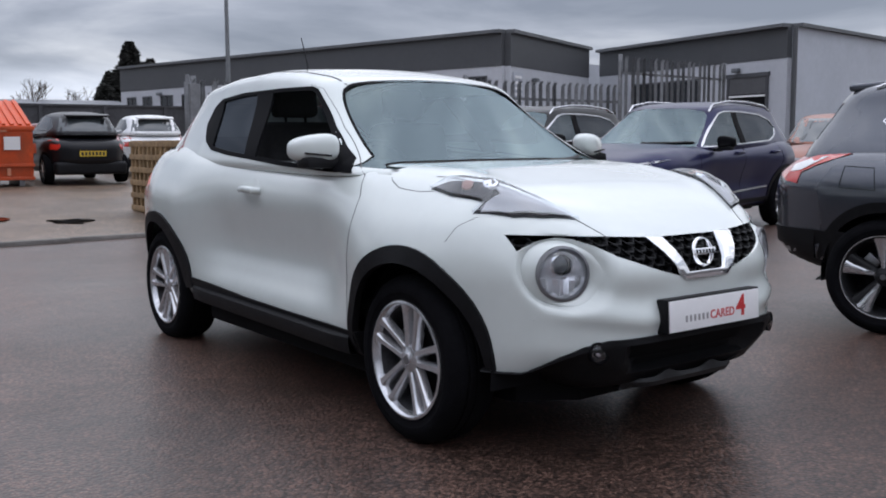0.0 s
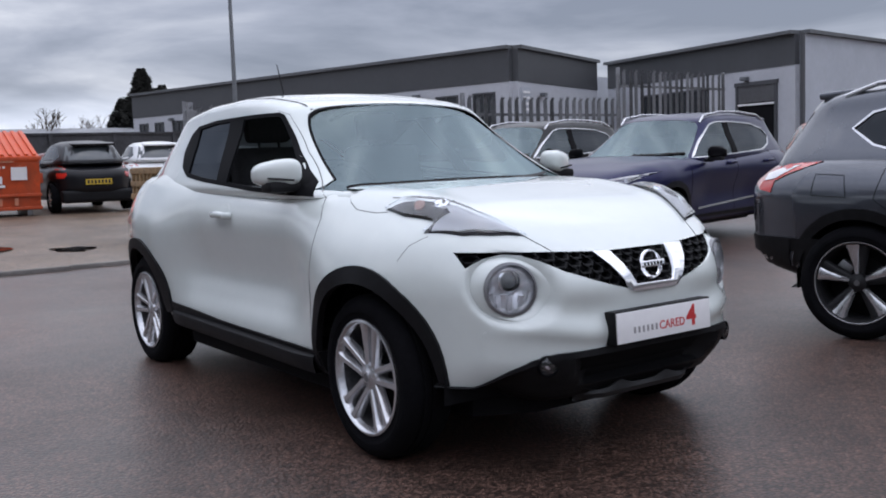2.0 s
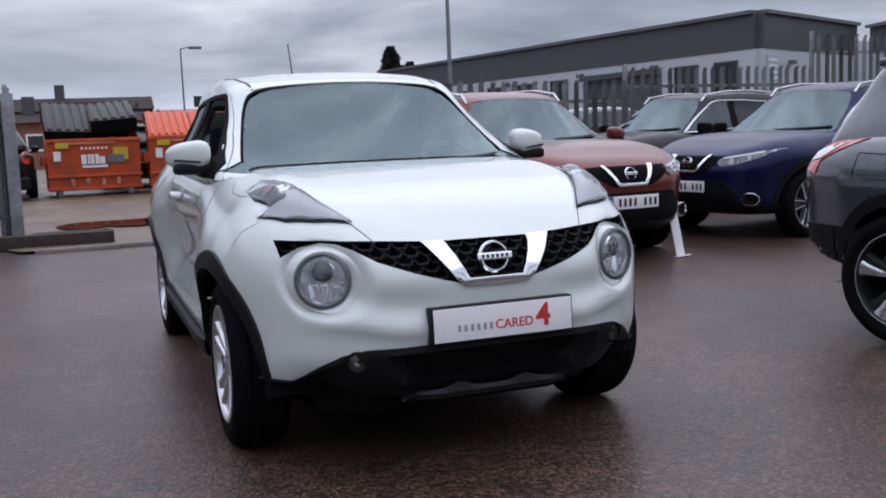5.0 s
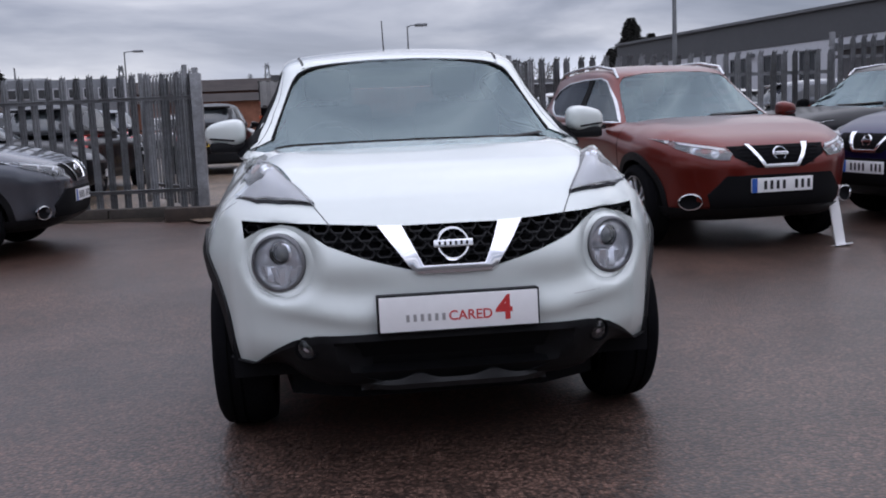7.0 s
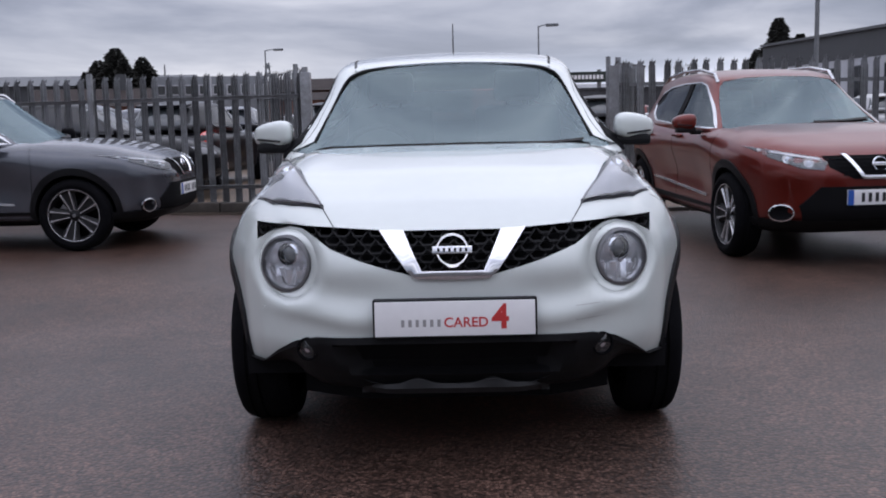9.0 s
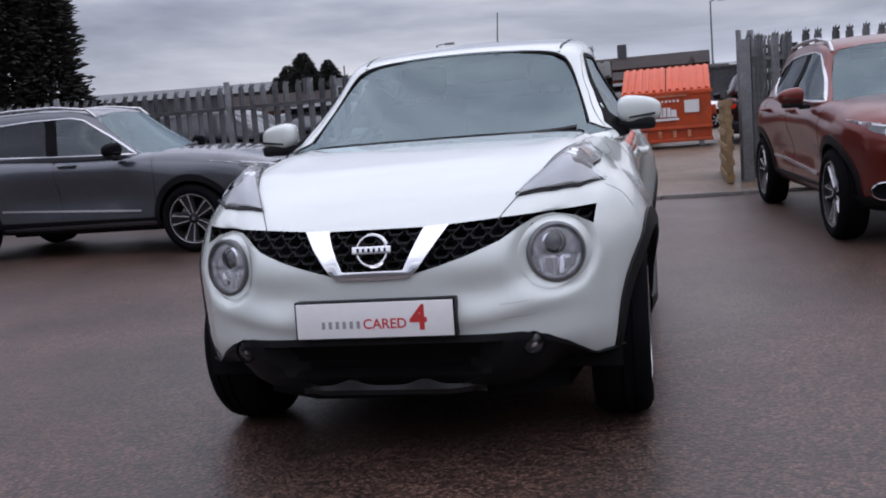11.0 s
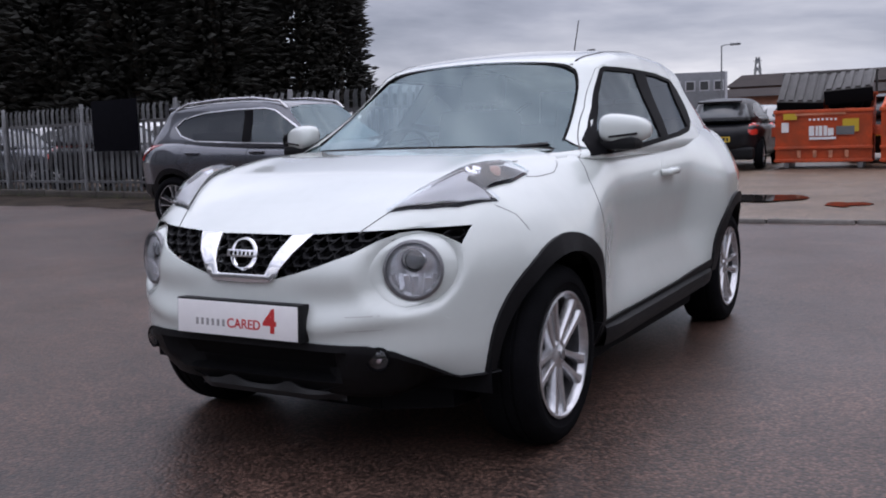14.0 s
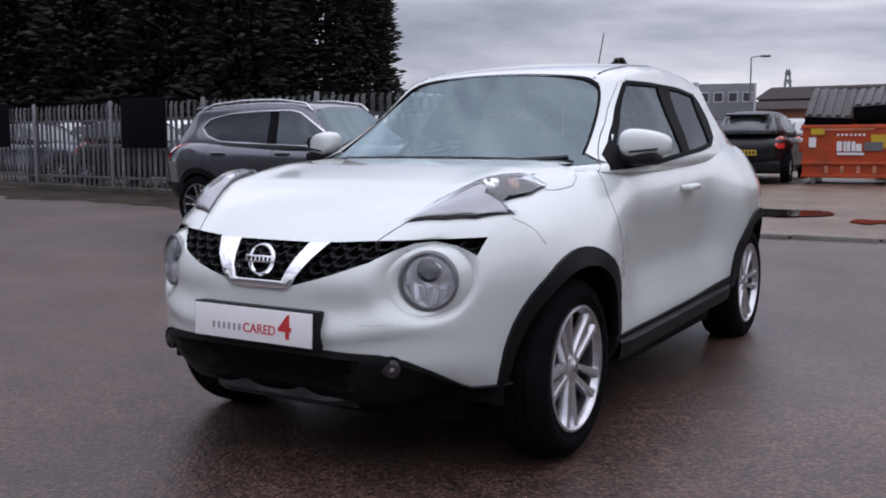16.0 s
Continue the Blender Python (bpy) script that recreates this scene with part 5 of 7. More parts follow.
    add_ribbon(b, tree, [(0.40, 0.515), (0.40, 0.562), (0.50, 0.566), (0.505, 0.52)], 0.002, "front", 0.0006, 0.003, closed=True, step=0.03)
    part("towing_cover_gap", b, M_LINE, t)
    for x, z in ((-0.66, 0.545), (0.66, 0.545)):
        part("parking_sensor", conform(tree, circle(x, z, 0.008, 10), "front", 0.001, 0.002, 0.02), M_PEARL, t)
    hit, no, _, _ = tree.ray_cast(Vector((0.0, 0.98, 3)), Vector((0, 0, -1)))
    b = bmesh.new()
    add_tube(b, [(0, 0.95, hit.z - 0.005), (0, 0.96, hit.z + 0.02)], 0.022, 0.012, 10)
    add_tube(b, [(0, 0.96, hit.z + 0.015), (0, 1.06, 1.79)], 0.0045, 0.003, 6)
    part("aerial", b, M_PLASTIC, t)
    for x, y, turn in ((-0.737, -1.252, 1.117), (-0.737, 1.258, 0.2), (0.737, -1.252, 0.471), (0.737, 1.258, 0.9)):
        make_wheel(t, x, y, 0.328, 0.224, "twin", turn, 0.015)
    return t


build_white_crossover()


# ---- the other parked crossovers ----
def build_crossover(name, label, paint, m, group="parked crossovers", wheel="vee", mirror=None):
    S = QASH
    t = thing(name, label, "car", m, group)
    low, up, tree, tree_up = shell_parts(S, (44, 96, 30), (28, 60, 18))
    half = [(-0.70, 1.03), (-0.66, 1.12), (-0.60, 1.28), (-0.55, 1.40), (-0.50, 1.45), (-0.30, 1.478)]
    screen = half + [(0.0, 1.485)] + [(-x, z) for x, z in half[::-1]]
    dlo = [(-0.72, 1.035), (0.2, 1.065), (1.02, 1.10), (1.27, 1.165), (1.42, 1.27), (1.31, 1.365), (1.0, 1.425), (0.5, 1.45), (0.05, 1.45), (-0.09, 1.42), (-0.40, 1.235)]
    rear_pane = [(-0.58, 1.16), (0.58, 1.16), (0.50, 1.39), (-0.50, 1.39)]
    cut_opening(up, screen, "front", 0.02, reach=(-9, 0.2))
    cut_opening(up, rear_pane, "back", 0.02, reach=(0.9, 9))
    for sd in (-1, 1):
        view = "right" if sd < 0 else "left"
        for bm in (low, up):
            cut_opening(bm, dlo, view, 0.0, reach=(-9, -0.3) if sd < 0 else (0.3, 9))
        for ya in (S["axle_f"], S["axle_r"]):
            cut_opening(low, circle(ya, 0.345, 0.395, 24), view, 0.02, reach=(-9, -0.5) if sd < 0 else (0.5, 9))
    open_cabin(low, S)
    body = join(low, up)
    for f in body.faces:
        f.material_index = 1 if f.calc_center_median().z < 0.30 else 0
    part("body", body, (paint, M_PLASTIC), t)
    wheel_wells(t, S)
    make_interior(t, S)
    part("windscreen", fair(conform(tree_up, screen, "front", -0.004, 0, 0.06)), M_GLASS, t).visible_shadow = False
    part("rear_window", conform(tree, rear_pane, "back", -0.004, 0, 0.1), M_TINT, t).visible_shadow = False
    b = bmesh.new()
    add_ribbon(b, tree_up, [(0.05, 1.075), (0.35, 1.080), (0.64, 1.095)], 0.014, "front", 0.024, -0.006)
    part("wiper", b, M_PLASTIC, t)
    for sd in (-1, 1):
        view = "right" if sd < 0 else "left"
        b = bmesh.new()
        add_ribbon(b, tree, dlo, 0.013, view, 0.004, 0.012, closed=True)
        part("window_trim", b, M_ALLOY, t, "bright chrome window surround")
        part("pillar_cover", conform(tree, [(0.13, 1.063), (0.26, 1.068), (0.36, 1.45), (0.24, 1.45)], view, 0.001, 0.012), M_GLOSSBLACK, t)
        part("door_window", conform(tree, [(-0.72, 1.035), (0.14, 1.063), (0.25, 1.45), (0.05, 1.45), (-0.09, 1.42), (-0.40, 1.235)], view, -0.006, 0, 0.1), M_SIDEGLASS, t).visible_shadow = False
        part("rear_door_window", conform(tree, [(0.25, 1.067), (1.02, 1.10), (1.27, 1.165), (1.42, 1.27), (1.31, 1.365), (1.0, 1.425), (0.5, 1.45), (0.35, 1.45)], view, -0.006, 0, 0.1), M_TINT, t).visible_shadow = False
        b = bmesh.new()
        for line in ([(-0.92, 1.02), (-0.95, 0.80), (-0.90, 0.35)], [(0.18, 1.05), (0.16, 0.70), (0.16, 0.36)], [(1.15, 1.09), (1.22, 0.85), (0.95, 0.62)]):
            b = bmesh.new()
            add_ribbon(b, tree, line, 0.004, view, 0.002, 0.004, step=0.03)
            part("panel_gap", b, M_DARK, t)
        if sd < 0:
            b = bmesh.new()
            add_ribbon(b, tree, [(1.38, 0.86), (1.40, 0.99), (1.58, 1.0), (1.60, 0.87)], 0.004, view, 0.002, 0.004, closed=True, step=0.02)
            part("fuel_flap_gap", b, M_DARK, t)
        for y in (0.02, 0.98):
            hit, no, _, _ = tree.ray_cast(Vector((3 * sd, y, 0.965)), Vector((-sd, 0, 0)))
            hb = bmesh.new()
            add_tube(hb, [(hit.x, y + 0.10, 0.96), (hit.x + 0.035 * sd, y + 0.08, 0.962), (hit.x + 0.04 * sd, y, 0.965), (hit.x + 0.035 * sd, y - 0.08, 0.962), (hit.x, y - 0.10, 0.96)], 0.015, 0.015, 8)
            part("door_handle", hb, paint, t)
        outr = lambda a: 0.435 + 0.015 * abs(math.sin(a))
        for ya, nm in ((S["axle_f"], "front_arch_moulding"), (S["axle_r"], "rear_arch_moulding")):
            part(nm, conform(tree, arc_ring(ya, 0.345, outr, lambda a: 0.385, radians(-8), radians(188)), view, 0.010, 0.04, 0.09), M_PLASTIC, t)
        b = conform(tree, [(0.90, 0.40), (-0.90, 0.38), (-0.90, 0.26), (0.90, 0.28)], view, 0.010, 0.04, 0.12)
        part("sill_moulding", b, M_PLASTIC, t)
        b = bmesh.new()
        add_ribbon(b, tree, [(0.85, 0.53), (-0.75, 0.455)], 0.022, view, 0.012, 0.02, step=0.15)
        part("door_strip", b, M_ALLOY, t)
        make_mirror(t, sd, 0.985 * sd, -0.60, 1.085, mirror or M_GLOSSBLACK, (0.20, 0.16, 0.145))
        b = bmesh.new()
        pts = []
        for y in (-0.20, -0.10, 0.3, 0.8, 1.3, 1.5):
            hit, no, _, _ = tree.ray_cast(Vector((0.545 * sd, y, 3)), Vector((0, 0, -1)))
            pts.append((0.545 * sd, y, hit.z + (0.0 if y in (-0.20, 1.5) else 0.04)))
        add_tube(b, pts, 0.016, 0.016, 8)
        part("roof_rail", b, M_ALLOY, t)
        # front lamp, fog lamp
        lamp = [(-0.815, 0.905), (-0.62, 0.862), (-0.43, 0.826), (-0.385, 0.785), (-0.42, 0.735), (-0.56, 0.748), (-0.72, 0.822)]
        hl = new("headlamp")
        hl.parent = t
        part("housing", conform(tree, both(lamp, sd), "front", 0.003, 0.03, 0.06), M_HALFCHROME, hl)
        for x, z, r in ((-0.63, 0.818, 0.036), (-0.51, 0.790, 0.033)):
            hit, no, _, _ = tree.ray_cast(Vector((x * -sd, -3, z)), Vector((0, 1, 0)))
            b = bmesh.new()
            add_lathe(b, [(r, 0.0), (r, 0.012), (r * 0.8, 0.012), (r * 0.6, 0.006), (0.0001, 0.008)], disc_matrix(hit, (0.3 * sd, -1, 0.2)), 16)
            part("projector", b, M_CHROME, hl)
        b = bmesh.new()
        add_ribbon(b, tree, both([(-0.770, 0.886), (-0.62, 0.854), (-0.43, 0.818)], sd), 0.012, "front", 0.010, 0.004)
        part("light_strip", b, M_PLATEWHITE, hl)
        part("lens", conform(tree, both(lamp, sd), "front", 0.014, 0.012, 0.06), M_LENS, hl).visible_shadow = False
        hit, no, _, _ = tree.ray_cast(Vector((0.655 * sd, -3, 0.415)), Vector((0, 1, 0)))
        hit = hit + Vector((0.015 * sd, -0.022, 0))
        b = bmesh.new()
        rings = add_lathe(b, [(0.075, -0.01), (0.077, 0.014), (0.068, 0.016), (0.064, 0.0)], disc_matrix(hit, (0.45 * sd, -1, 0)) @ Matrix.Diagonal((1, 1.25, 0.85, 1)), 24)
        part("fog_lamp_ring", b, M_CHROME, t)
        b = bmesh.new()
        add_lathe(b, [(0.066, 0.004), (0.030, -0.006), (0.0001, -0.006)], disc_matrix(hit, (0.45 * sd, -1, 0)) @ Matrix.Diagonal((1, 1.25, 0.85, 1)), 20)
        part("fog_lamp", b, M_GLOSSBLACK, t)
        # tail lamp round the corner
        tail = [(1.56, 1.072), (1.78, 1.062), (1.95, 1.020), (2.00, 0.90), (1.90, 0.885), (1.88, 0.955), (1.78, 1.0)]
        tl = new("tail_lamp")
        tl.parent = t
        part("red_lens", conform(tree, tail, view, 0.006, 0.03, 0.06), M_RED, tl)
        part("clear_strip", conform(tree, [(1.70, 1.052), (1.84, 1.035), (1.95, 1.0), (1.965, 0.955), (1.88, 0.968), (1.79, 1.012)], view, 0.010, 0.01, 0.05), M_PLATEWHITE, tl)
        part("rear_lens", conform(tree, both([(-0.66, 1.045), (-0.40, 1.06), (-0.40, 1.00), (-0.52, 0.94), (-0.66, 0.91)], sd), "back", 0.006, 0.02, 0.06), M_RED, tl)
    # front
    gr = [(-0.41, 0.838), (0.41, 0.838), (0.375, 0.755), (0.20, 0.668), (-0.20, 0.668), (-0.375, 0.755)]
    part("grille", conform(tree, gr, "front", 0.004, 0.02, 0.06), M_GLOSSBLACK, t)
    b = bmesh.new()
    for z in (0.70, 0.73, 0.76, 0.79, 0.82):
        add_ribbon(b, tree, [(-0.28 - (z - 0.70) * 0.6, z), (0.28 + (z - 0.70) * 0.6, z)], 0.010, "front", 0.010, 0.006)
    part("grille_bar", b, M_GLOSSBLACK, t)
    vh = [(-0.268, 0.842), (-0.232, 0.842), (-0.128, 0.694)]
    vee = vh + [(-x, z) for x, z in vh[::-1]] + [(0.145, 0.668), (-0.145, 0.668)]
    part("grille_vee", rounded_rim(conform(tree, vee, "front", 0.020, 0.03, 0.05), 0.005), M_CHROME, t, "polished chrome vee")
    hit, no, _, _ = tree.ray_cast(Vector((0, -3, 0.80)), Vector((0, 1, 0)))
    make_badge(t, (0, hit.y - 0.03, 0.775), -12, 0.058)
    part("intake", conform(tree, [(-0.44, 0.615), (0.44, 0.615), (0.56, 0.47), (0.52, 0.33), (-0.52, 0.33), (-0.56, 0.47)], "front", 0.012, 0.02, 0.05), M_DARK, t)
    part("bumper_lip", conform(tree, [(-0.80, 0.365), (0.80, 0.365), (0.74, 0.265), (-0.74, 0.265)], "front", 0.018, 0.03, 0.06), M_PLASTIC, t)
    part("rear_bumper", conform(tree, [(-0.82, 0.60), (0.82, 0.60), (0.78, 0.34), (-0.78, 0.34)], "back", 0.012, 0.03, 0.1), M_PLASTIC, t)
    for sd in (-1, 1):
        part("bumper_corner", conform(tree, [(1.76, 0.60), (2.03, 0.60), (2.0, 0.40), (1.78, 0.36)], "right" if sd < 0 else "left", 0.012, 0.03, 0.07), M_PLASTIC, t)
    hit, no, _, _ = tree.ray_cast(Vector((0, -3, 0.54)), Vector((0, 1, 0)))
    pl = new("number_plate")
    pl.parent, pl.matrix_basis = t, at(0, hit.y - 0.018, 0.535)
    part("panel", box(0.52, 0.012, 0.112, Matrix(), 0.003), M_PLATEWHITE, pl)
    part("blue_band", box(0.045, 0.003, 0.110, at(-0.236, -0.007, 0)), M_BLUEINK, pl)
    plate_bars(pl, 0.50, 0.112, at(0.03, -0.0075, 0))
    part("spoiler", box(0.98, 0.22, 0.045, at(0, 1.58, 1.490) @ Matrix.Rotation(radians(-4), 4, "X"), 0.018, 3), paint, t)
    for x in (-0.775, 0.775):
        for y in (S["axle_f"], S["axle_r"]):
            make_wheel(t, x, y, 0.345, 0.245, wheel, 0.35 if y < 0 else 0.1)
    return t


def ground_z(y):
    return 0.0165 * min(max(y, 0), 20)


def lean(y):
    """The slope under a car that stands at y, as a tilt."""
    return Matrix.Rotation(math.atan(0.0165) if y > 2 else 0, 4, "X")


def stand(x, y, turn):
    return at(x, y, ground_z(y)) @ lean(y) @ Matrix.Rotation(radians(turn), 4, "Z")


build_crossover("red_crossover", "copper red crossover car with chrome grille vee, parked nose out", M_COPPER, stand(2.95, 4.25, 4.5), mirror=M_COPPER)
build_crossover("blue_crossover", "dark blue metallic crossover car with chrome window trim, parked", M_BLUE, stand(6.67, 3.74, -79))
build_crossover("grey_crossover", "gunmetal grey crossover car with red tail lamps, parked alongside", M_GREY, stand(3.705, -2.385, 12), wheel="blade")
build_crossover("grey_crossover", "gunmetal grey crossover car parked along the palisade fence", M_GREY, stand(-4.98, 4.85, 90))
build_crossover("black_crossover", "black crossover car with chrome roof rails, parked by the fence", M_BLACKPAINT, stand(6.9, 6.75, -79))


# ---- ground ----
def strip(name, xs, ys, lift, material, label, category="ground", ragged=None):
    g = bmesh.new()
    rows = []
    for y in ys:
        rows.append([g.verts.new((x, y + (ragged(x) if ragged and y == ys[0] else 0), ground_z(y) + lift)) for x in xs])
    for A, B in zip(rows, rows[1:]):
        for i in range(len(xs) - 1):
            g.faces.new((A[i], A[i + 1], B[i + 1], B[i]))
    return tagged(part(name, g, material, None, smooth=False), label, category, kind="structure")


strip("ground", (-900, -30, 0, 30, 900), (-900, -20, 0, 10, 20, 60, 1200), 0.0, M_TAR, "wet dark tarmac car park rising gently to the fence")
strip("yard", [-45 + 3 * i for i in range(14)] + [-4.0, -2.3, -1.9] + [-1 + i for i in range(10)] + [12 + 3 * i for i in range(12)], (6.45, 9, 14, 20, 60), 0.03, M_YARD, "wet worn concrete yard beyond the open gate", ragged=lambda x: 0.10 * math.sin(x * 0.7) - 0.01 * x if x > -2 else 0.93 + 0.129 * (-x - 2.05))

rnd = random.Random(4)


def puddle(x, y, rx, ry, seed):
    r = random.Random(seed)
    b = bmesh.new()
    ph = [r.uniform(0, 6.28) for _ in range(4)]
    pts = []
    for k in range(48):
        a = k * math.tau / 48
        f = 1 + 0.22 * math.sin(2 * a + ph[0]) + 0.15 * math.sin(3 * a + ph[1]) + 0.10 * math.sin(5 * a + ph[2]) + 0.05 * math.sin(9 * a + ph[3])
        px, py = x + rx * f * math.cos(a), y + ry * f * math.sin(a)
        pts.append(b.verts.new((px, py, ground_z(y) + 0.036)))
    b.faces.new(pts)
    return tagged(part("puddle", b, M_WATER, None, smooth=False), "shallow rain puddle on the worn concrete yard", "puddle", kind="structure")


M_WATER = mat("standing_water", (0.02, 0.018, 0.016), 0.04, spec=0.6, bump=0.02, bump_scale=6)
for k, (x, y, rx, ry) in enumerate(((-0.75, 9.5, 0.60, 1.25), (0.62, 8.4, 0.22, 0.45))):
    puddle(x, y, rx, ry, k + 3)

# threshold of the gateway: a low concrete edge with uneven blocks
kerb = tagged(new("kerb"), "low worn concrete kerb across the gateway", "kerb", kind="structure")
for i in range(9):
    L = 0.9
    x = -1.75 + L * (i + 0.5)
    part("kerb_block", box(L - 0.012, 0.07, 0.07, at(x, 6.40 + 0.10 * math.sin(x * 0.7) - 0.01 * x, ground_z(6.4) + 0.012) @ Matrix.Rotation(rnd.uniform(-0.02, 0.02), 4, "Z"), 0.015), M_KERB, kerb)


# ---- palisade fences ----
def pale_mesh(h):
    """A W-section steel pale with a three-pointed head."""
    b = bmesh.new()
    prof = [(-0.047, 0.0), (-0.039, 0.012), (-0.015, 0.004), (0.0, 0.014), (0.015, 0.004), (0.039, 0.012), (0.047, 0.0)]
    heads = (0.0, 0.05, 0.02, 0.075, 0.02, 0.05, 0.0)
    lo = [b.verts.new((x, -y, 0.06)) for x, y in prof]
    mid = [b.verts.new((x, -y, h - 0.10)) for x, y in prof]
    neck = [b.verts.new((x * 0.62, -y, h - 0.075)) for x, y in prof]
    hi = [b.verts.new((x * (0.95 if k in (0, 1, 5, 6) else 0.8), -y - (0.02 if k in (0, 1, 5, 6) else 0), h - 0.075 + heads[k])) for k, (x, y) in enumerate(prof)]
    for A, B in ((lo, mid), (mid, neck), (neck, hi)):
        for k in range(6):
            b.faces.new((A[k], A[k + 1], B[k + 1], B[k]))
    geo = bmesh.ops.solidify(b, geom=b.faces[:], thickness=0.003)
    return mesh_of("pale", b, M_GALV, smooth=False)


def fence_run(label, p0, p1, h=1.8, pitch=0.178, posts=2.75, z0=0.0):
    d = Vector((p1[0] - p0[0], p1[1] - p0[1]))
    L, a = d.length, math.atan2(d.y, d.x)
    f = thing("palisade_fence", label, "fence", at(p0[0], p0[1], ground_z(p0[1]) + z0) @ Matrix.Rotation(a, 4, "Z"), "palisade fences")
    rise = ground_z(p1[1]) - ground_z(p0[1])
    me = pale_mesh(h)
    n = int(L / pitch)
    for i in range(n):
        s = (i + 0.5) * L / n
        ob = new("pale", me)
        ob.parent = f
        ob.matrix_basis = at(s, -0.03, rise * s / L + rnd.uniform(-0.012, 0.012)) @ Matrix.Rotation(rnd.uniform(-0.012, 0.012), 4, "Y")
    for z in (0.32, h - 0.32):
        b = bmesh.new()
        add_box(b, L, 0.05, 0.006, at(L / 2, 0.0, z))
        add_box(b, L, 0.006, 0.05, at(L / 2, -0.018, z - 0.02))
        part("rail", b, M_GALV, f, smooth=False)
    m = int(L / posts)
    for i in range(m + 1):
        s = i * L / max(m, 1)
        b = box(0.07, 0.05, h + 0.01, at(s, 0.04, (h + 0.03) / 2 + rise * s / L), 0.004)
        part("post", b, M_GALV, f)
    return f


fence_run("grey galvanised palisade fence with pointed pales on a kerb", (-1.94, 7.45), (-19.5, 9.7), 1.8, z0=0.03)
fence_run("grey galvanised palisade fence behind the parked cars", (2.15, 7.95), (7.0, 8.33), 1.85, z0=0.03)
fence_run("galvanised palisade fence, a taller run behind the parked cars", (7.0, 8.33), (11.0, 8.64), 2.05, z0=0.03)
fence_run("tallest run of galvanised palisade fence behind the cars", (11.0, 8.64), (14.5, 8.91), 2.6, z0=0.03)
leaf = fence_run("galvanised palisade gate leaf standing open beside the fence end", (-2.06, 7.62), (-2.95, 9.55), 1.85, 0.16, 2.0, 0.03)
leaf.name, leaf["category"] = "palisade_gate", "gate"
gate = fence_run("open galvanised palisade gate leaf swung inwards", (2.02, 7.75), (2.80, 9.75), 1.85, 0.16, 2.0, 0.03)
gate.name, gate["category"] = "palisade_gate", "gate"
for x, y in ((-1.94, 7.42), (2.04, 7.72)):
    tagged(part("gate_post", box(0.13, 0.13, 1.78, at(x, y, ground_z(y) + 0.89), 0.008), M_GALV), "square galvanised steel gate post", "post", "gate posts")
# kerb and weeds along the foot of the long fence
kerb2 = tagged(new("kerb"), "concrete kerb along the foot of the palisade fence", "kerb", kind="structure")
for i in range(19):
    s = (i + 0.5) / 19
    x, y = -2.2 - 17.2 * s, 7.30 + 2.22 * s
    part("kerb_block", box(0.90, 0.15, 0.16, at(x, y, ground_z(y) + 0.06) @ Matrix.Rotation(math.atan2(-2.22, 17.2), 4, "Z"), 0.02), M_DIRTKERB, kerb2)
b = bmesh.new()
for i in range(500):
    s = rnd.random()
    x, y = -5 - 14.5 * s, 7.10 + 0.36 + 1.9 * s + rnd.uniform(-0.12, 0.06)
    z = ground_z(y)
    h = rnd.uniform(0.04, 0.16)
    dx, dy = rnd.uniform(-0.06, 0.06), rnd.uniform(-0.06, 0.06)
    v = [b.verts.new((x - 0.008, y, z)), b.verts.new((x + 0.008, y, z)), b.verts.new((x + dx, y + dy, z + h))]
    b.faces.new(v)
tagged(part("weeds", b, M_GRASS, None, smooth=False), "dull straggly weeds along the fence kerb", "weeds", kind="stuff")

# damp soil and leaf litter washed up below the fence, darkened for its shade
b = bmesh.new()
near, far = [], []
for i in range(61):
    x = -2.4 - 17.4 * i / 60
    y = 7.24 + 0.129 * (-x - 2.2)
    w = 0.25 + 1.35 * float(smoothstep(-4.0, -10.0, x)) + 0.22 * math.sin(x * 1.3 + 0.5) * float(smoothstep(-5.0, -9.0, x)) + 0.12 * math.sin(x * 2.1) + 0.08 * math.sin(x * 5.3 + 1)
    near.append(b.verts.new((x, y - w, ground_z(y - w) + 0.005)))
    far.append(b.verts.new((x, y, ground_z(y) + 0.02)))
for i in range(60):
    b.faces.new((near[i], near[i + 1], far[i + 1], far[i]))
tagged(part("verge", b, M_SHADEDSOIL, None, smooth=False), "damp soil washed up along the fence kerb, darkened for the fence's shade", "soil", kind="structure")

for x0, w in ((-12.55, 1.45), (-18.1, 0.95)):
    y = 7.45 + (-x0 - 2.05) * 0.129 - 0.06
    sb = thing("sign_board", "plain black sign board fixed to the palisade fence", "sign", at(x0, y, ground_z(y)) @ Matrix.Rotation(math.atan2(-2.25, 17.45), 4, "Z"), "fence signs")
    part("panel", box(w, 0.02, 0.98, at(0, 0, 1.40), 0.004), M_SIGNBLACK, sb)
    b = bmesh.new()
    for sx in (-0.3, 0.3):
        add_box(b, 0.04, 0.03, 0.9, at(sx, 0.02, 1.40))
    part("bracket", b, M_GALV, sb)

# a dark timber sleeper lying by the gate post
tagged(part("timber_sleeper", box(0.85, 0.20, 0.13, at(-1.35, 7.15, ground_z(7.15) + 0.09) @ Matrix.Rotation(0.06, 4, "Z"), 0.012), M_TIMBER), "dark wet timber sleeper lying by the gate post", "sleeper")

tagged(part("timber_sleeper", box(1.45, 0.20, 0.16, at(-1.62, 6.88, ground_z(6.9) + 0.08) @ Matrix.Rotation(-0.03, 4, "Z"), 0.012), M_TIMBER), "long dark wet timber sleeper lying across the gateway edge", "sleeper")

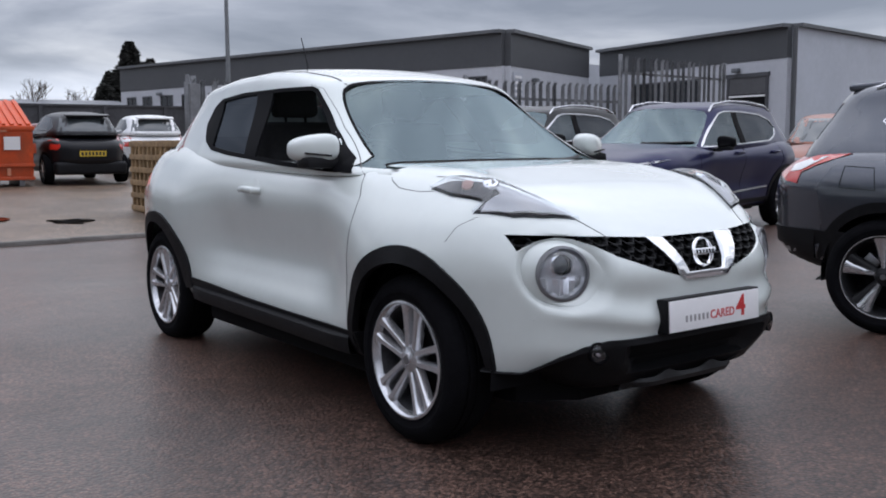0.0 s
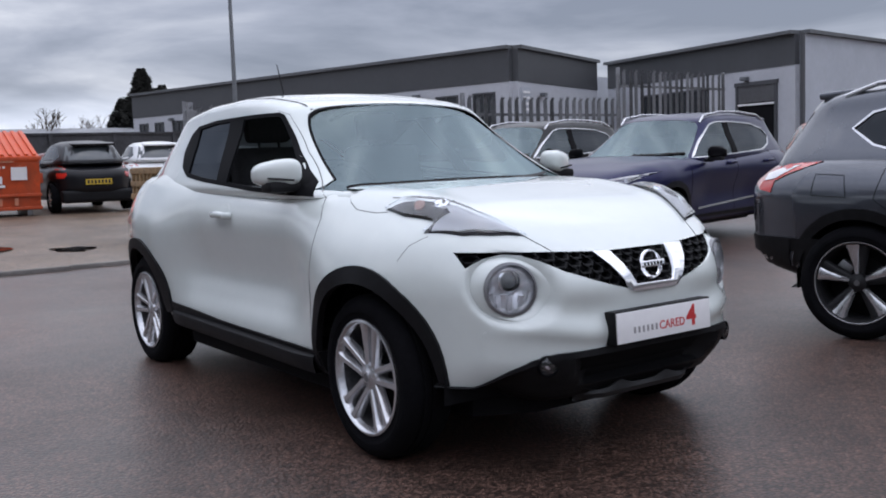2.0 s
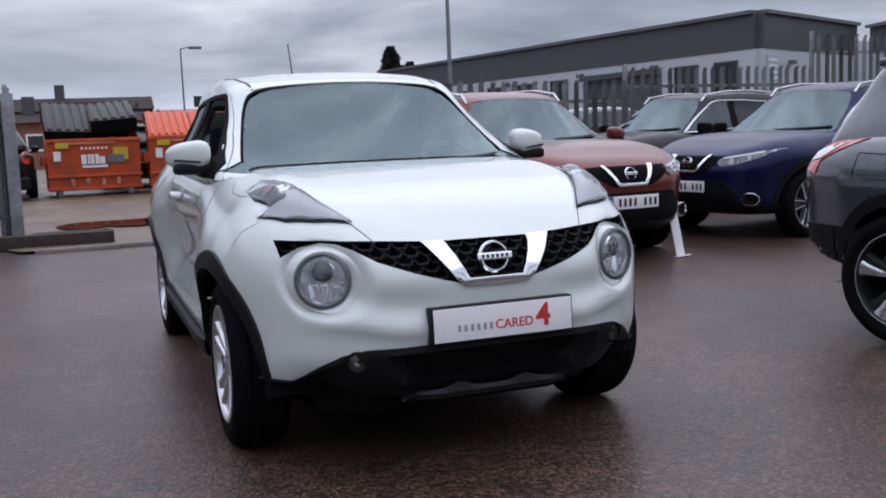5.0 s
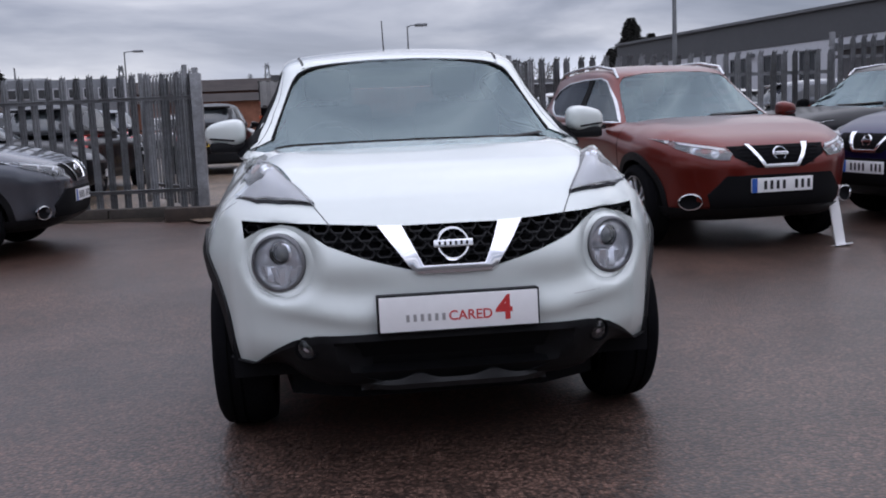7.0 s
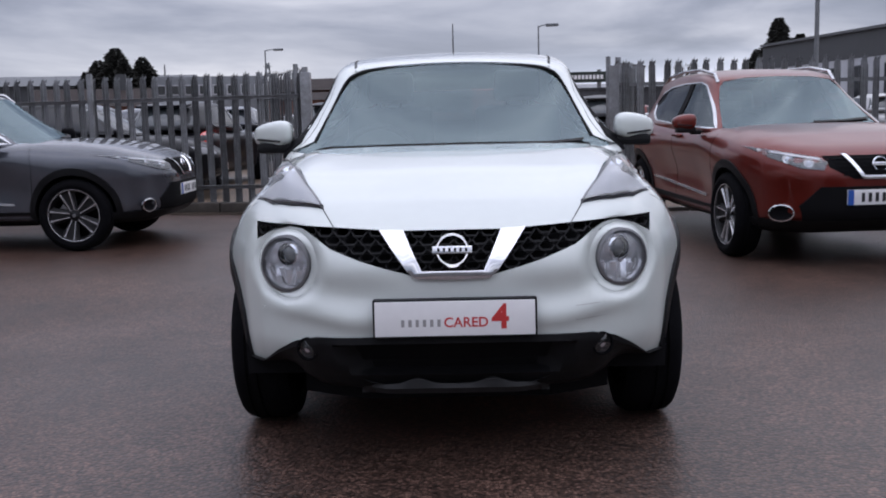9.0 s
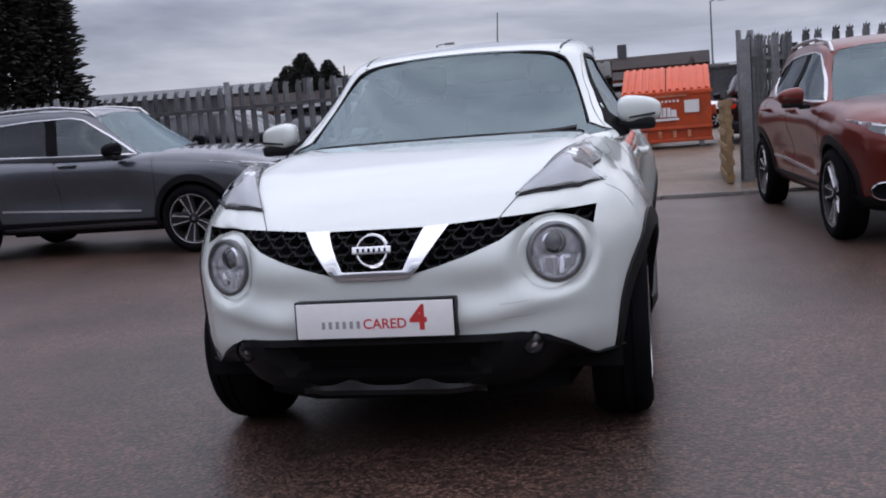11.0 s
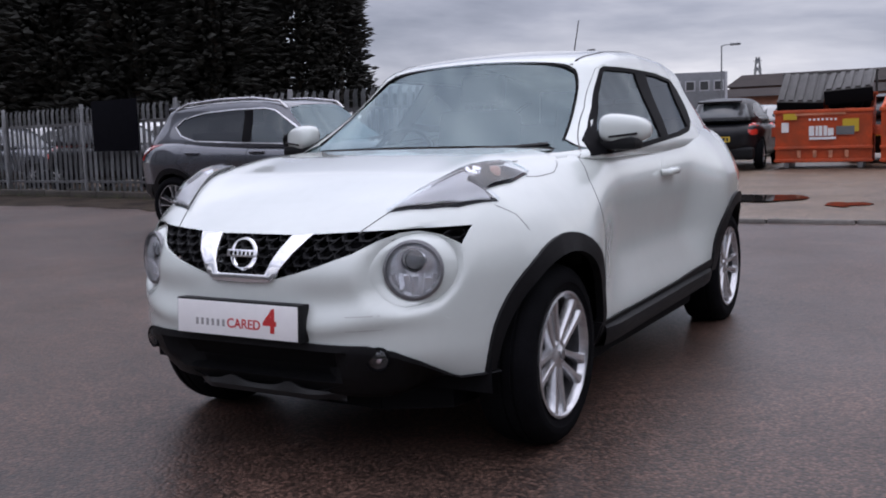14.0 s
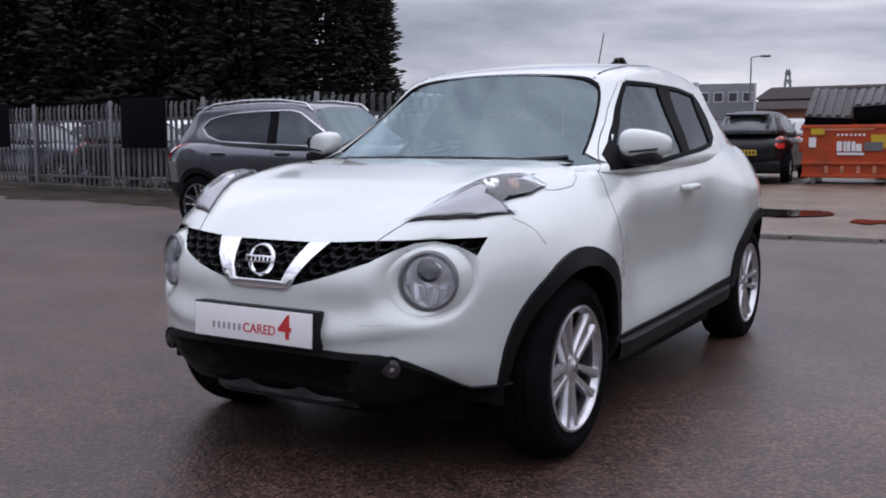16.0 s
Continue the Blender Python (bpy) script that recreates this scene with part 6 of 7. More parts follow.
# unseen walls that close the place behind the camera, added to shade the cars
for nm, sx, sy, x, y, h in (("shade_wall_south", 38.0, 0.4, 3.5, -13.0, 2.4), ("shade_wall_west", 0.4, 16.0, -15.3, -5.2, 7.0), ("shade_wall_east", 0.4, 14.0, 22.3, -6.2, 3.2)):
    tagged(part(nm, box(sx, sy, h, at(x, y, h / 2)), M_SHADEWALL, smooth=False), "plain grey wall added out of view to shade the cars and close the car park", "wall", kind="structure")

# ---- small things by the cars ----
post = thing("leaning_price_board", "narrow white leaning price board standing beside the red car", "sign", at(3.70, 2.22, ground_z(2.2)) @ Matrix.Rotation(radians(-5), 4, "Y") @ Matrix.Rotation(radians(-10), 4, "X"))
part("board", box(0.085, 0.02, 0.60, at(0, 0, 0.30), 0.006), M_PLATEWHITE, post)
part("red_mark", box(0.05, 0.003, 0.06, at(0, -0.012, 0.50)), M_REDINK, post)
part("foot", box(0.14, 0.20, 0.012, at(0, 0.03, 0.006), 0.004), M_PLATEWHITE, post)

panel = thing("wooden_fence_panel", "low weathered wooden lattice panel standing beside the gate post", "fence panel", at(1.835, 8.5, ground_z(8.5) + 0.03) @ Matrix.Rotation(radians(88.2), 4, "Z"))
for side in (-0.045, 0.045):
    for k in range(6):
        part("slat", box(2.2, 0.018, 0.075, at(0, side, 0.07 + 0.18 * k), 0.003), M_WOOD, panel)
for k in range(13):
    part("upright", box(0.07, 0.07, 1.02, at(-1.06 + 0.1767 * k, 0, 0.51), 0.004), M_WOOD, panel)


# ---- waste containers ----
def waste_bin(label, x, y, lids, turn=0):
    t = thing("waste_container", label, "bin", at(x, y, ground_z(y) + 0.03) @ Matrix.Rotation(radians(turn), 4, "Z"), "waste containers")
    W, D = 1.83, 1.35
    # side profile: vertical back, front wall leaning out towards the top
    prof = [(-D / 2 + 0.10, 0.12), (D / 2, 0.12), (D / 2, 1.50), (-D / 2, 1.16), (-D / 2, 1.05)]
    b = bmesh.new()
    L = [b.verts.new((-W / 2, p[0], p[1])) for p in prof]
    R = [b.verts.new((W / 2, p[0], p[1])) for p in prof]
    for i in range(5):
        if i != 2:
            b.faces.new((L[i], L[(i + 1) % 5], R[(i + 1) % 5], R[i]))
    b.faces.new(L)
    b.faces.new(R[::-1])
    part("body", b, M_ORANGE, t, smooth=False)
    part("front_rim", box(W + 0.06, 0.07, 0.07, at(0, -D / 2 - 0.01, 1.15), 0.008), M_ORANGE, t)
    part("back_rim", box(W + 0.06, 0.07, 0.07, at(0, D / 2, 1.50), 0.008), M_ORANGE, t)
    for z in (0.16, 0.42):
        part("rib", box(W + 0.04, 0.06, 0.06, at(0, -D / 2 + 0.08 - (z - 0.12) * 0.107, z), 0.008), M_ORANGE, t)
    for sx in (-1, 1):
        part("fork_pocket", box(0.10, 0.9, 0.20, at(sx * (W / 2 + 0.05), 0, 0.75), 0.006), M_ORANGE, t)
        part("skid", box(0.10, D * 0.8, 0.12, at(sx * 0.7, 0, 0.06), 0.004), M_STEEL, t)
    face = at(0, -D / 2 + 0.045, 0.64) @ Matrix.Rotation(radians(6.1), 4, "X")
    fy = -0.012
    # maker's name as plain white blocks, small stickers
    b = bmesh.new()
    for k, (dx, w, h) in enumerate(((-0.21, 0.10, 0.20), (-0.11, 0.05, 0.20), (-0.04, 0.07, 0.20), (0.05, 0.07, 0.20), (0.15, 0.11, 0.15))):
        add_box(b, w, 0.006, h, face @ at(dx, fy - 0.02, 0.12 - (0.2 - h) / 2))
    add_box(b, 0.50, 0.006, 0.05, face @ at(0, fy - 0.02, -0.03))
    part("name_panel", b, M_PLATEWHITE, t)
    for i in range(7):
        part("white_mark", box(0.045, 0.006, 0.045, face @ at(-0.24 + 0.08 * i, fy - 0.03, 0.35)), M_PLATEWHITE, t)
    part("sticker", box(0.14, 0.006, 0.20, face @ at(-0.72, fy - 0.02, 0.20)), M_PLATEWHITE, t, "faded white notice sticker")
    part("sticker", box(0.30, 0.006, 0.26, face @ at(0.52, fy - 0.025, 0.22)), M_PLATEWHITE if lids == "orange" else M_YELLOW, t, "worn notice sticker")
    part("sticker", box(0.26, 0.006, 0.12, face @ at(-0.62, fy - 0.04, 0.42)), M_YELLOW, t, "yellow warning sticker")
    for i in range(4):
        part("worn_mark", box(0.07, 0.012, 0.15, at(-0.45 + 0.30 * i, -D / 2 + 0.052, 0.29) @ Matrix.Rotation(radians(6.1), 4, "X"), 0.004), M_PALEORANGE, t, "pale worn patch on the lower rib")
    part("stencil_line", box(0.95, 0.006, 0.035, face @ at(-0.05, fy - 0.045, 0.46)), M_PALEORANGE, t)
    if lids != "orange":
        part("sticker", box(0.34, 0.006, 0.17, face @ at(0.42, fy - 0.028, 0.12)), M_PAINTSTEEL, t, "dark grey notice sticker")
    # lids
    for k, sx in enumerate((-0.46, 0.46)):
        if lids == "orange":
            m = at(sx, 0, 1.45) @ Matrix.Rotation(radians(21), 4, "X")
            b = box(0.90, D * 1.12, 0.035, m, 0.008)
            lid = part("lid", b, M_ORANGELID, t, "ribbed orange plastic lid, closed")
            for i in range(6):
                part("lid_rib", box(0.07, D * 1.08, 0.05, m @ at(-0.375 + 0.15 * i, 0, 0.03), 0.012), M_ORANGELID, lid)
            part("lid_edge", box(0.90, 0.03, 0.12, m @ at(0, -D * 0.56, -0.05), 0.006), M_ORANGELID, lid)
        else:
            a = 27 if k == 0 else 17
            m = at(sx, D / 2 + 0.05, 1.86) @ Matrix.Rotation(radians(a), 4, "X") @ Matrix.Rotation(radians(-4 if k else 3), 4, "Y") @ at(0, -D * 0.5, 0.10)
            b = box(0.90, D * 1.0, 0.03, m, 0.008)
            lid = part("lid", b, M_BLACKLID, t, "weathered black lid propped up over rubbish")
            for i in range(5):
                part("lid_rib", box(0.10, D * 0.96, 0.05, m @ at(-0.36 + 0.18 * i, 0, 0.025), 0.012), M_BLACKLID, lid)
            part("lid_edge", box(0.90, 0.03, 0.28, m @ at(0, -D * 0.5, -0.14), 0.006), M_GLOSSBLACK, lid)
    if lids != "orange":
        part("lid_bar", box(W + 0.08, 0.05, 0.05, at(0, D / 2 + 0.06, 1.98), 0.008), M_BLACKLID, t)
        for sx in (-W / 2, W / 2):
            part("lid_post", box(0.05, 0.05, 0.52, at(sx, D / 2 + 0.06, 1.74), 0.006), M_BLACKLID, t)
        for i in range(9):
            b = bmesh.new()
            add_box(b, 0.34, 0.34, 0.26, at(rnd.uniform(-0.65, 0.65), rnd.uniform(-0.3, 0.4), rnd.uniform(1.10, 1.35)) @ Matrix.Rotation(rnd.uniform(0, 3), 4, "Z") @ Matrix.Rotation(rnd.uniform(-0.5, 0.5), 4, "X"), 0.09, 2)
            part("rubbish_sack", b, M_GLOSSBLACK, t)
    return t


waste_bin("orange steel waste container with propped black lids, overfull", -0.84, 17.0, "black", 3)
waste_bin("orange steel waste container with closed ribbed orange lids", 1.22, 16.8, "orange", -2)


# ---- lamp posts and masts ----
def lamp_post(label, x, y, h, arm=0.7, r=0.07):
    t = thing("street_lamp", label, "street lamp", at(x, y, ground_z(y)), "lamp posts")
    b = bmesh.new()
    add_tube(b, [(0, 0, 0), (0, 0, 1.0)], r * 1.3, r * 1.3, 12)
    add_tube(b, [(0, 0, 0.98), (0, 0, h)], r, r * 0.6, 12)
    part("column", b, M_PAINTSTEEL, t)
    if arm:
        b = bmesh.new()
        add_tube(b, [(0, 0, h - 0.05), (0.15, 0, h + 0.02), (arm, 0, h + 0.04)], r * 0.5, r * 0.45, 8)
        part("arm", b, M_PAINTSTEEL, t)
        part("lantern", box(0.55, 0.22, 0.12, at(arm + 0.25, 0, h + 0.03), 0.04), M_PAINTSTEEL, t)
    return t


lamp_post("tall plain grey lighting column behind the fence", 13.2, 31.3, 9.5, 0.6, 0.10)
lamp_post("slim grey street lamp beyond the yard", 3.5, 37.7, 5.15, 0.35, 0.05)
lamp_post("slim grey street lamp with a short arm far off", -10.9, 50.0, 5.45, 0.5, 0.06)
lamp_post("slim grey lighting column beside the ribbed shed", 83.0, 42.0, 10.6, 0.5, 0.12)


# ---- industrial units ----
def wall_run(parent, name, p0, p1, z0, z1, th, material, ribs=0.0):
    d = Vector((p1[0] - p0[0], p1[1] - p0[1]))
    m = at((p0[0] + p1[0]) / 2, (p0[1] + p1[1]) / 2, (z0 + z1) / 2) @ Matrix.Rotation(math.atan2(d.y, d.x), 4, "Z")
    b = box(d.length, th, z1 - z0, m)
    if ribs:
        n = int(d.length / ribs)
        for i in range(n):
            add_box(b, ribs * 0.45, 0.06, z1 - z0 - 0.02, m @ at(-d.length / 2 + (i + 0.5) * d.length / n, -th / 2 - 0.03, 0))
    return part(name, b, material, parent, smooth=False)


def on_wall(p0, p1, s, z, out=0.0):
    """A place s metres along a wall whose outside lies to the right of the way from p0 to p1."""
    d = Vector((p1[0] - p0[0], p1[1] - p0[1])).normalized()
    n = Vector((d.y, -d.x))
    q = Vector(p0[:2]) + d * s + n * out
    return at(q.x, q.y, z) @ Matrix.Rotation(math.atan2(d.y, d.x), 4, "Z")


def far_window(parent, p0, p1, s, z, w, h, name="window"):
    win = new(name)
    win.parent, win.matrix_basis = parent, on_wall(p0, p1, s, z, 0.5)
    b = bmesh.new()
    for sx, sz, ww, hh in ((-w / 2, 0, 0.14, h), (w / 2, 0, 0.14, h), (0, h / 2, w + 0.14, 0.14), (0, -h / 2, w + 0.14, 0.14), (0, 0, 0.08, h)):
        add_box(b, ww, 0.12, hh, at(sx, -0.04, sz))
    part("window_frame", b, M_CLADDARK, win, smooth=False)
    part("pane", box(w, 0.05, h, at(0, 0.0, 0)), M_WINDOWFAR, win, smooth=False)
    return win


def shutter_door(parent, p0, p1, s, w, h, open_part=0.0, z0=0.3):
    d = new("roller_shutter")
    d.parent, d.matrix_basis = parent, on_wall(p0, p1, s, z0, 0.5)
    b = bmesh.new()
    for sx in (-1, 1):
        add_box(b, 0.25, 0.25, h, at(sx * w / 2, -0.05, h / 2))
    add_box(b, w + 0.5, 0.3, 0.35, at(0, -0.05, h))
    part("frame", b, M_CLADDARK, d, smooth=False)
    b = bmesh.new()
    n = int(h * (1 - open_part) / 0.18)
    for i in range(n):
        add_box(b, w, 0.06, 0.185 if i < n - 1 else 0.16, at(0, -0.07, h - 0.09 - 0.18 * i) @ Matrix.Rotation(radians(7), 4, "X"))
    part("curtain", b, M_SHUTTER, d, smooth=False)
    part("opening", box(w, 0.04, h, at(0, -0.01, h / 2)), M_DARK, d, smooth=False)
    if open_part:
        part("bottom_rail", box(w, 0.1, 0.16, at(0, -0.10, h * open_part)), M_PLATEWHITE, d, smooth=False)


def wall_light(parent, p0, p1, s, z):
    part("wall_light", box(0.7, 0.5, 0.35, on_wall(p0, p1, s, z, 0.8), 0.08), M_PAINTSTEEL, parent)


H1 = 10.7
A, B, C = (39.0, 119.9), (52.2, 60.5), (69.6, 68.3)
BACK = (56.0, 128.0)
u1 = thing("industrial_unit", "long low industrial unit with dark grey upper cladding and pale walls", "building", group="industrial units")
for p, q in ((A, B), (B, C)):
    wall_run(u1, "wall", p, q, 0.3, 7.6, 1.0, M_CLADLIGHT)
    wall_run(u1, "upper_cladding", p, q, 7.6, H1 - 0.3, 1.1, M_CLADDARK)
    wall_run(u1, "roof_edge", p, q, H1 - 0.3, H1, 1.8, M_ROOFGREY)
wall_run(u1, "wall", C, BACK, 0.3, H1 - 0.4, 1.0, M_CLADRIB)
wall_run(u1, "wall", BACK, A, 0.3, H1 - 0.4, 1.0, M_CLADRIB)
wall_run(u1, "side_wall", (66.5, 76.5), (86.0, 80.5), 0.3, H1 - 0.5, 1.0, M_CLADRIB)
b = bmesh.new()
b.faces.new([b.verts.new((p[0], p[1], H1 - 0.15)) for p in (A, B, C, BACK)])
part("roof", b, M_ROOFGREY, u1, smooth=False)
LA = (Vector(B) - Vector(A)).length
for s, w in ((2.5, 1.9), (6.0, 1.9), (10.2, 2.4), (14.6, 2.4), (20.0, 2.6), (25.5, 2.6), (31.0, 2.6), (36.5, 2.6), (53.6, 2.6), (58.0, 2.4)):
    far_window(u1, A, B, s, 4.8, w, 3.9)
shutter_door(u1, A, B, 45.5, 9.0, 6.2)
part("canopy", box(9.6, 1.2, 0.5, on_wall(A, B, 45.5, 6.6, 0.9)), M_CLADDARK, u1, smooth=False)
for s in (9, 28, 40.0, 50.0):
    wall_light(u1, A, B, s, 7.0)
sg = new("unit_sign")
sg.parent, sg.matrix_basis = u1, on_wall(B, C, 1.4, 5.6, 0.55)
part("panel", box(2.0, 0.12, 3.0), M_CLADRIB, sg, smooth=False)
b = bmesh.new()
for i in range(5):
    add_box(b, 1.4, 0.04, 0.22, at(0, -0.09, 1.1 - 0.5 * i))
part("writing_bars", b, M_PLATEWHITE, sg, smooth=False)
wall_light(u1, B, C, 4.8, 6.6)

D_, E_, F_ = (73.5, 69.3), (69.2, 43.7), (96.0, 47.0)
u2 = thing("industrial_unit", "industrial unit with ribbed grey side and a half open shutter", "building", group="industrial units")
wall_run(u2, "wall", D_, E_, 0.3, 7.9, 1.0, M_CLADLIGHT)
wall_run(u2, "upper_cladding", D_, E_, 7.9, H1 - 0.3, 1.1, M_CLADDARK)
wall_run(u2, "roof_edge", D_, E_, H1 - 0.3, H1, 2.2, M_ROOFGREY)
wall_run(u2, "side_wall", E_, F_, 0.3, H1 - 0.3, 1.0, M_CLADRIB, 0.0)
wall_run(u2, "roof_edge", E_, F_, H1 - 0.3, H1, 1.8, M_ROOFGREY)
b = bmesh.new()
b.faces.new([b.verts.new((p[0], p[1], H1 - 0.15)) for p in (D_, E_, F_, (98, 72))])
part("roof", b, M_ROOFGREY, u2, smooth=False)
part("corner_trim", box(0.3, 0.3, H1 - 0.6, at(E_[0] - 0.42, E_[1] - 0.55, H1 / 2)), M_CLADDARK, u2, smooth=False)
shutter_door(u2, D_, E_, 21.6, 4.6, 6.4, 0.72)
far_window(u2, D_, E_, 10.6, 5.4, 9.6, 2.6)
wall_light(u2, D_, E_, 20.4, 7.2)


def gable_house(name, label, x, y, w, d, h, ridge, wall_m, roof_m, turn=0, wins=0, chimney=None, category="building"):
    t = thing(name, label, category, at(x, y, 0.33) @ Matrix.Rotation(radians(turn), 4, "Z"), "far buildings")
    part("wall", box(w, d, h, at(0, 0, h / 2)), wall_m, t, smooth=False)
    b = bmesh.new()
    v = [b.verts.new(p) for p in ((-w / 2 - 0.3, -d / 2 - 0.4, h), (w / 2 + 0.3, -d / 2 - 0.4, h), (w / 2 + 0.3, 0, h + ridge), (-w / 2 - 0.3, 0, h + ridge), (-w / 2 - 0.3, d / 2 + 0.4, h), (w / 2 + 0.3, d / 2 + 0.4, h))]
    for f in ((0, 1, 2, 3), (3, 2, 5, 4), (0, 3, 4), (1, 5, 2), (0, 4, 5, 1)):
        b.faces.new([v[i] for i in f])
    part("roof", b, roof_m, t, smooth=False)
    for i in range(wins):
        wx = -w / 2 + (i + 0.5) * w / wins
        wn = new("window")
        wn.parent, wn.matrix_basis = t, at(wx, -d / 2 - 0.02, h * 0.58)
        part("window_frame", box(1.3, 0.06, 1.1), M_PLATEWHITE, wn, smooth=False)
        part("pane", box(1.05, 0.04, 0.85, at(0, -0.03, 0)), M_WINDOWFAR, wn, smooth=False)
    if chimney is not None:
        part("chimney", box(0.8, 0.8, 1.5, at(chimney, 0, h + ridge + 0.4)), M_CLADDARK, t, smooth=False)
    return t


gable_house("brick_building", "low orange brick building with shallow grey roof beyond the yard", -5.0, 66, 22, 8, 3.0, 0.7, M_BRICK, M_BROWNROOF, 2, 6, 1.5)
gable_house("brick_building", "long low brown brick building far behind the containers", -6.0, 88, 24, 10, 4.6, 1.3, M_BROWNBRICK, M_BROWNROOF, -3, 7, 4.5)
gable_house("warehouse", "long low grey warehouse far behind the fence", -42.0, 92, 30, 14, 5.7, 1.3, M_CLADDARK, M_ROOFGREY, 12, 4)
gable_house("warehouse", "low pale roofed warehouse in the distance", -70.0, 120, 60, 16, 5.2, 1.6, M_BRICK, M_PALEROOF, 20, 0)
gable_house("warehouse", "row of low pale roofed sheds in the distance", 18.0, 150, 60, 20, 5.4, 1.9, M_CLADDARK, M_PALEROOF, -5, 0)
gable_house("house", "small brick house with dark roof in the distance", -30.0, 75, 9, 8, 3.2, 1.6, M_BRICK, M_BROWNROOF, 15, 2, 2.0)


def site_cabin(x, y, turn, w):
    t = thing("site_cabin", "grey two storey portable site cabin with small windows", "cabin", at(x, y, 0.33) @ Matrix.Rotation(radians(turn), 4, "Z"), "site cabins")
    for k in range(2):
        part("module", box(w, 2.6, 2.25, at(0, 0, 1.13 + 2.28 * k), 0.03), M_CABIN, t)
        for i in range(8):
            wn = part("window", box(0.62, 0.06, 0.66, at(-w * 0.44 + w * 0.125 * i, -1.31, 1.40 + 2.28 * k)), M_CLADLIGHT, t, smooth=False)
            part("pane", box(0.48, 0.03, 0.52, at(-w * 0.44 + w * 0.125 * i, -1.345, 1.40 + 2.28 * k)), M_WINDOWFAR, wn, smooth=False)
    for sx in (-0.5, 0.0, 0.5):
        part("corner_tube", box(0.14, 0.08, 4.5, at(sx * w, -1.33, 2.27)), M_CLADLIGHT, t, smooth=False)
    b = bmesh.new()
    add_tube(b, [(-w * 0.4, -1.2, 4.5), (-w * 0.4, -1.2, 5.3)], 0.06, 0.05)
    part("flue", b, M_STEEL, t)


site_cabin(-16.2, 58.5, 12, 7.0)


def lattice_mast(x, y, h, label):
    t = thing("lattice_pylon", label, "pylon", at(x, y, 0.33), "pylons")
    b = bmesh.new()
    w0, w1 = h * 0.10, h * 0.018
    for sx in (-1, 1):
        for sy in (-1, 1):
            add_tube(b, [(sx * w0, sy * w0, 0), (sx * w1, sy * w1, h)], 0.22, 0.14, 4)
    n = 9
    for i in range(n):
        a, c = i / n, (i + 1) / n
        wa, wc = w0 + (w1 - w0) * a, w0 + (w1 - w0) * c
        for sy in (-1, 1):
            add_tube(b, [(-wa, sy * wa, h * a), (wc, sy * wc, h * c)], 0.10, 0.10, 4)
            add_tube(b, [(wa, sy * wa, h * a), (-wc, sy * wc, h * c)], 0.10, 0.10, 4)
    for k in (0.72, 0.84, 0.95):
        add_tube(b, [(-h * 0.055, 0, h * k), (h * 0.055, 0, h * k)], 0.10, 0.10, 4)
    part("lattice", b, M_PAINTSTEEL, t, smooth=False)


lattice_mast(-58, 290, 22, "grey lattice power pylon far in the distance")
lattice_mast(-18, 330, 24, "grey lattice power pylon far in the distance")
lattice_mast(-30, 420, 26, "grey lattice power pylon far in the distance")


# ---- trees ----
def conifer(x, y, h, w, seed, label, group="conifers", dense=1.0, blunt=0.75, spray=1.0):
    t = thing("conifer_tree", label, "tree", at(x, y, 0.3), group)
    b = bmesh.new()
    add_tube(b, [(0, 0, 0), (0.1, 0.05, h * 0.5), (0, 0, h * 0.97)], h * 0.022, 0.03, 8)
    part("trunk", b, M_BARK, t)
    # sprays of needles: slim six-pointed slivers that grow outwards and droop or lift a little
    g = np.random.default_rng(seed)
    n = int(h * 90 * dense)
    z = h * (0.04 + 0.96 * g.random(n) ** 0.85)
    k = (1 - z / h) ** blunt
    a = g.uniform(0, math.tau, n)
    reach = w * (0.08 + 0.92 * k) * (0.70 + 0.28 * g.random(n) + 0.16 * np.sin(2.3 * a + z * 1.1 + seed) + 0.10 * np.sin(5.0 * a - z * 2.7)) * (0.40 + 0.65 * g.random(n) ** 0.45)
    out = np.stack([np.cos(a), np.sin(a), np.zeros(n)], 1)
    side = np.stack([-np.sin(a), np.cos(a), np.zeros(n)], 1)
    up = np.array([0.0, 0.0, 1.0])
    length = np.minimum(reach * 0.65, g.uniform(0.5, 1.3, n) * spray * w * 0.25)
    tip = out * reach[:, None] + up * (z + g.uniform(-0.25, 0.35, n) * length)[:, None]
    base = out * (reach - length)[:, None] + up * z[:, None]
    mid = base * 0.5 + tip * 0.5
    span = (g.uniform(0.13, 0.25, n) * length)[:, None]
    jig = lambda lo, hi: up * (g.uniform(lo, hi, n) * span[:, 0])[:, None]
    V = np.stack([base, mid + side * span + jig(-0.4, 0.6), tip, mid - side * span + jig(-0.4, 0.6), mid + jig(0.5, 0.9), mid - jig(0.4, 0.8)], 1).reshape(-1, 3)
    F = (np.arange(n)[:, None, None] * 6 + np.array(((0, 1, 4), (1, 2, 4), (2, 3, 4), (3, 0, 4), (1, 0, 5), (2, 1, 5), (3, 2, 5), (0, 3, 5)))[None]).reshape(-1, 3)
    me = bpy.data.meshes.new("crown")
    me.from_pydata(V.tolist(), [], F.tolist())
    me.materials.append(M_NEEDLE)
    crown = new("crown", me)
    crown.parent = t
    return t


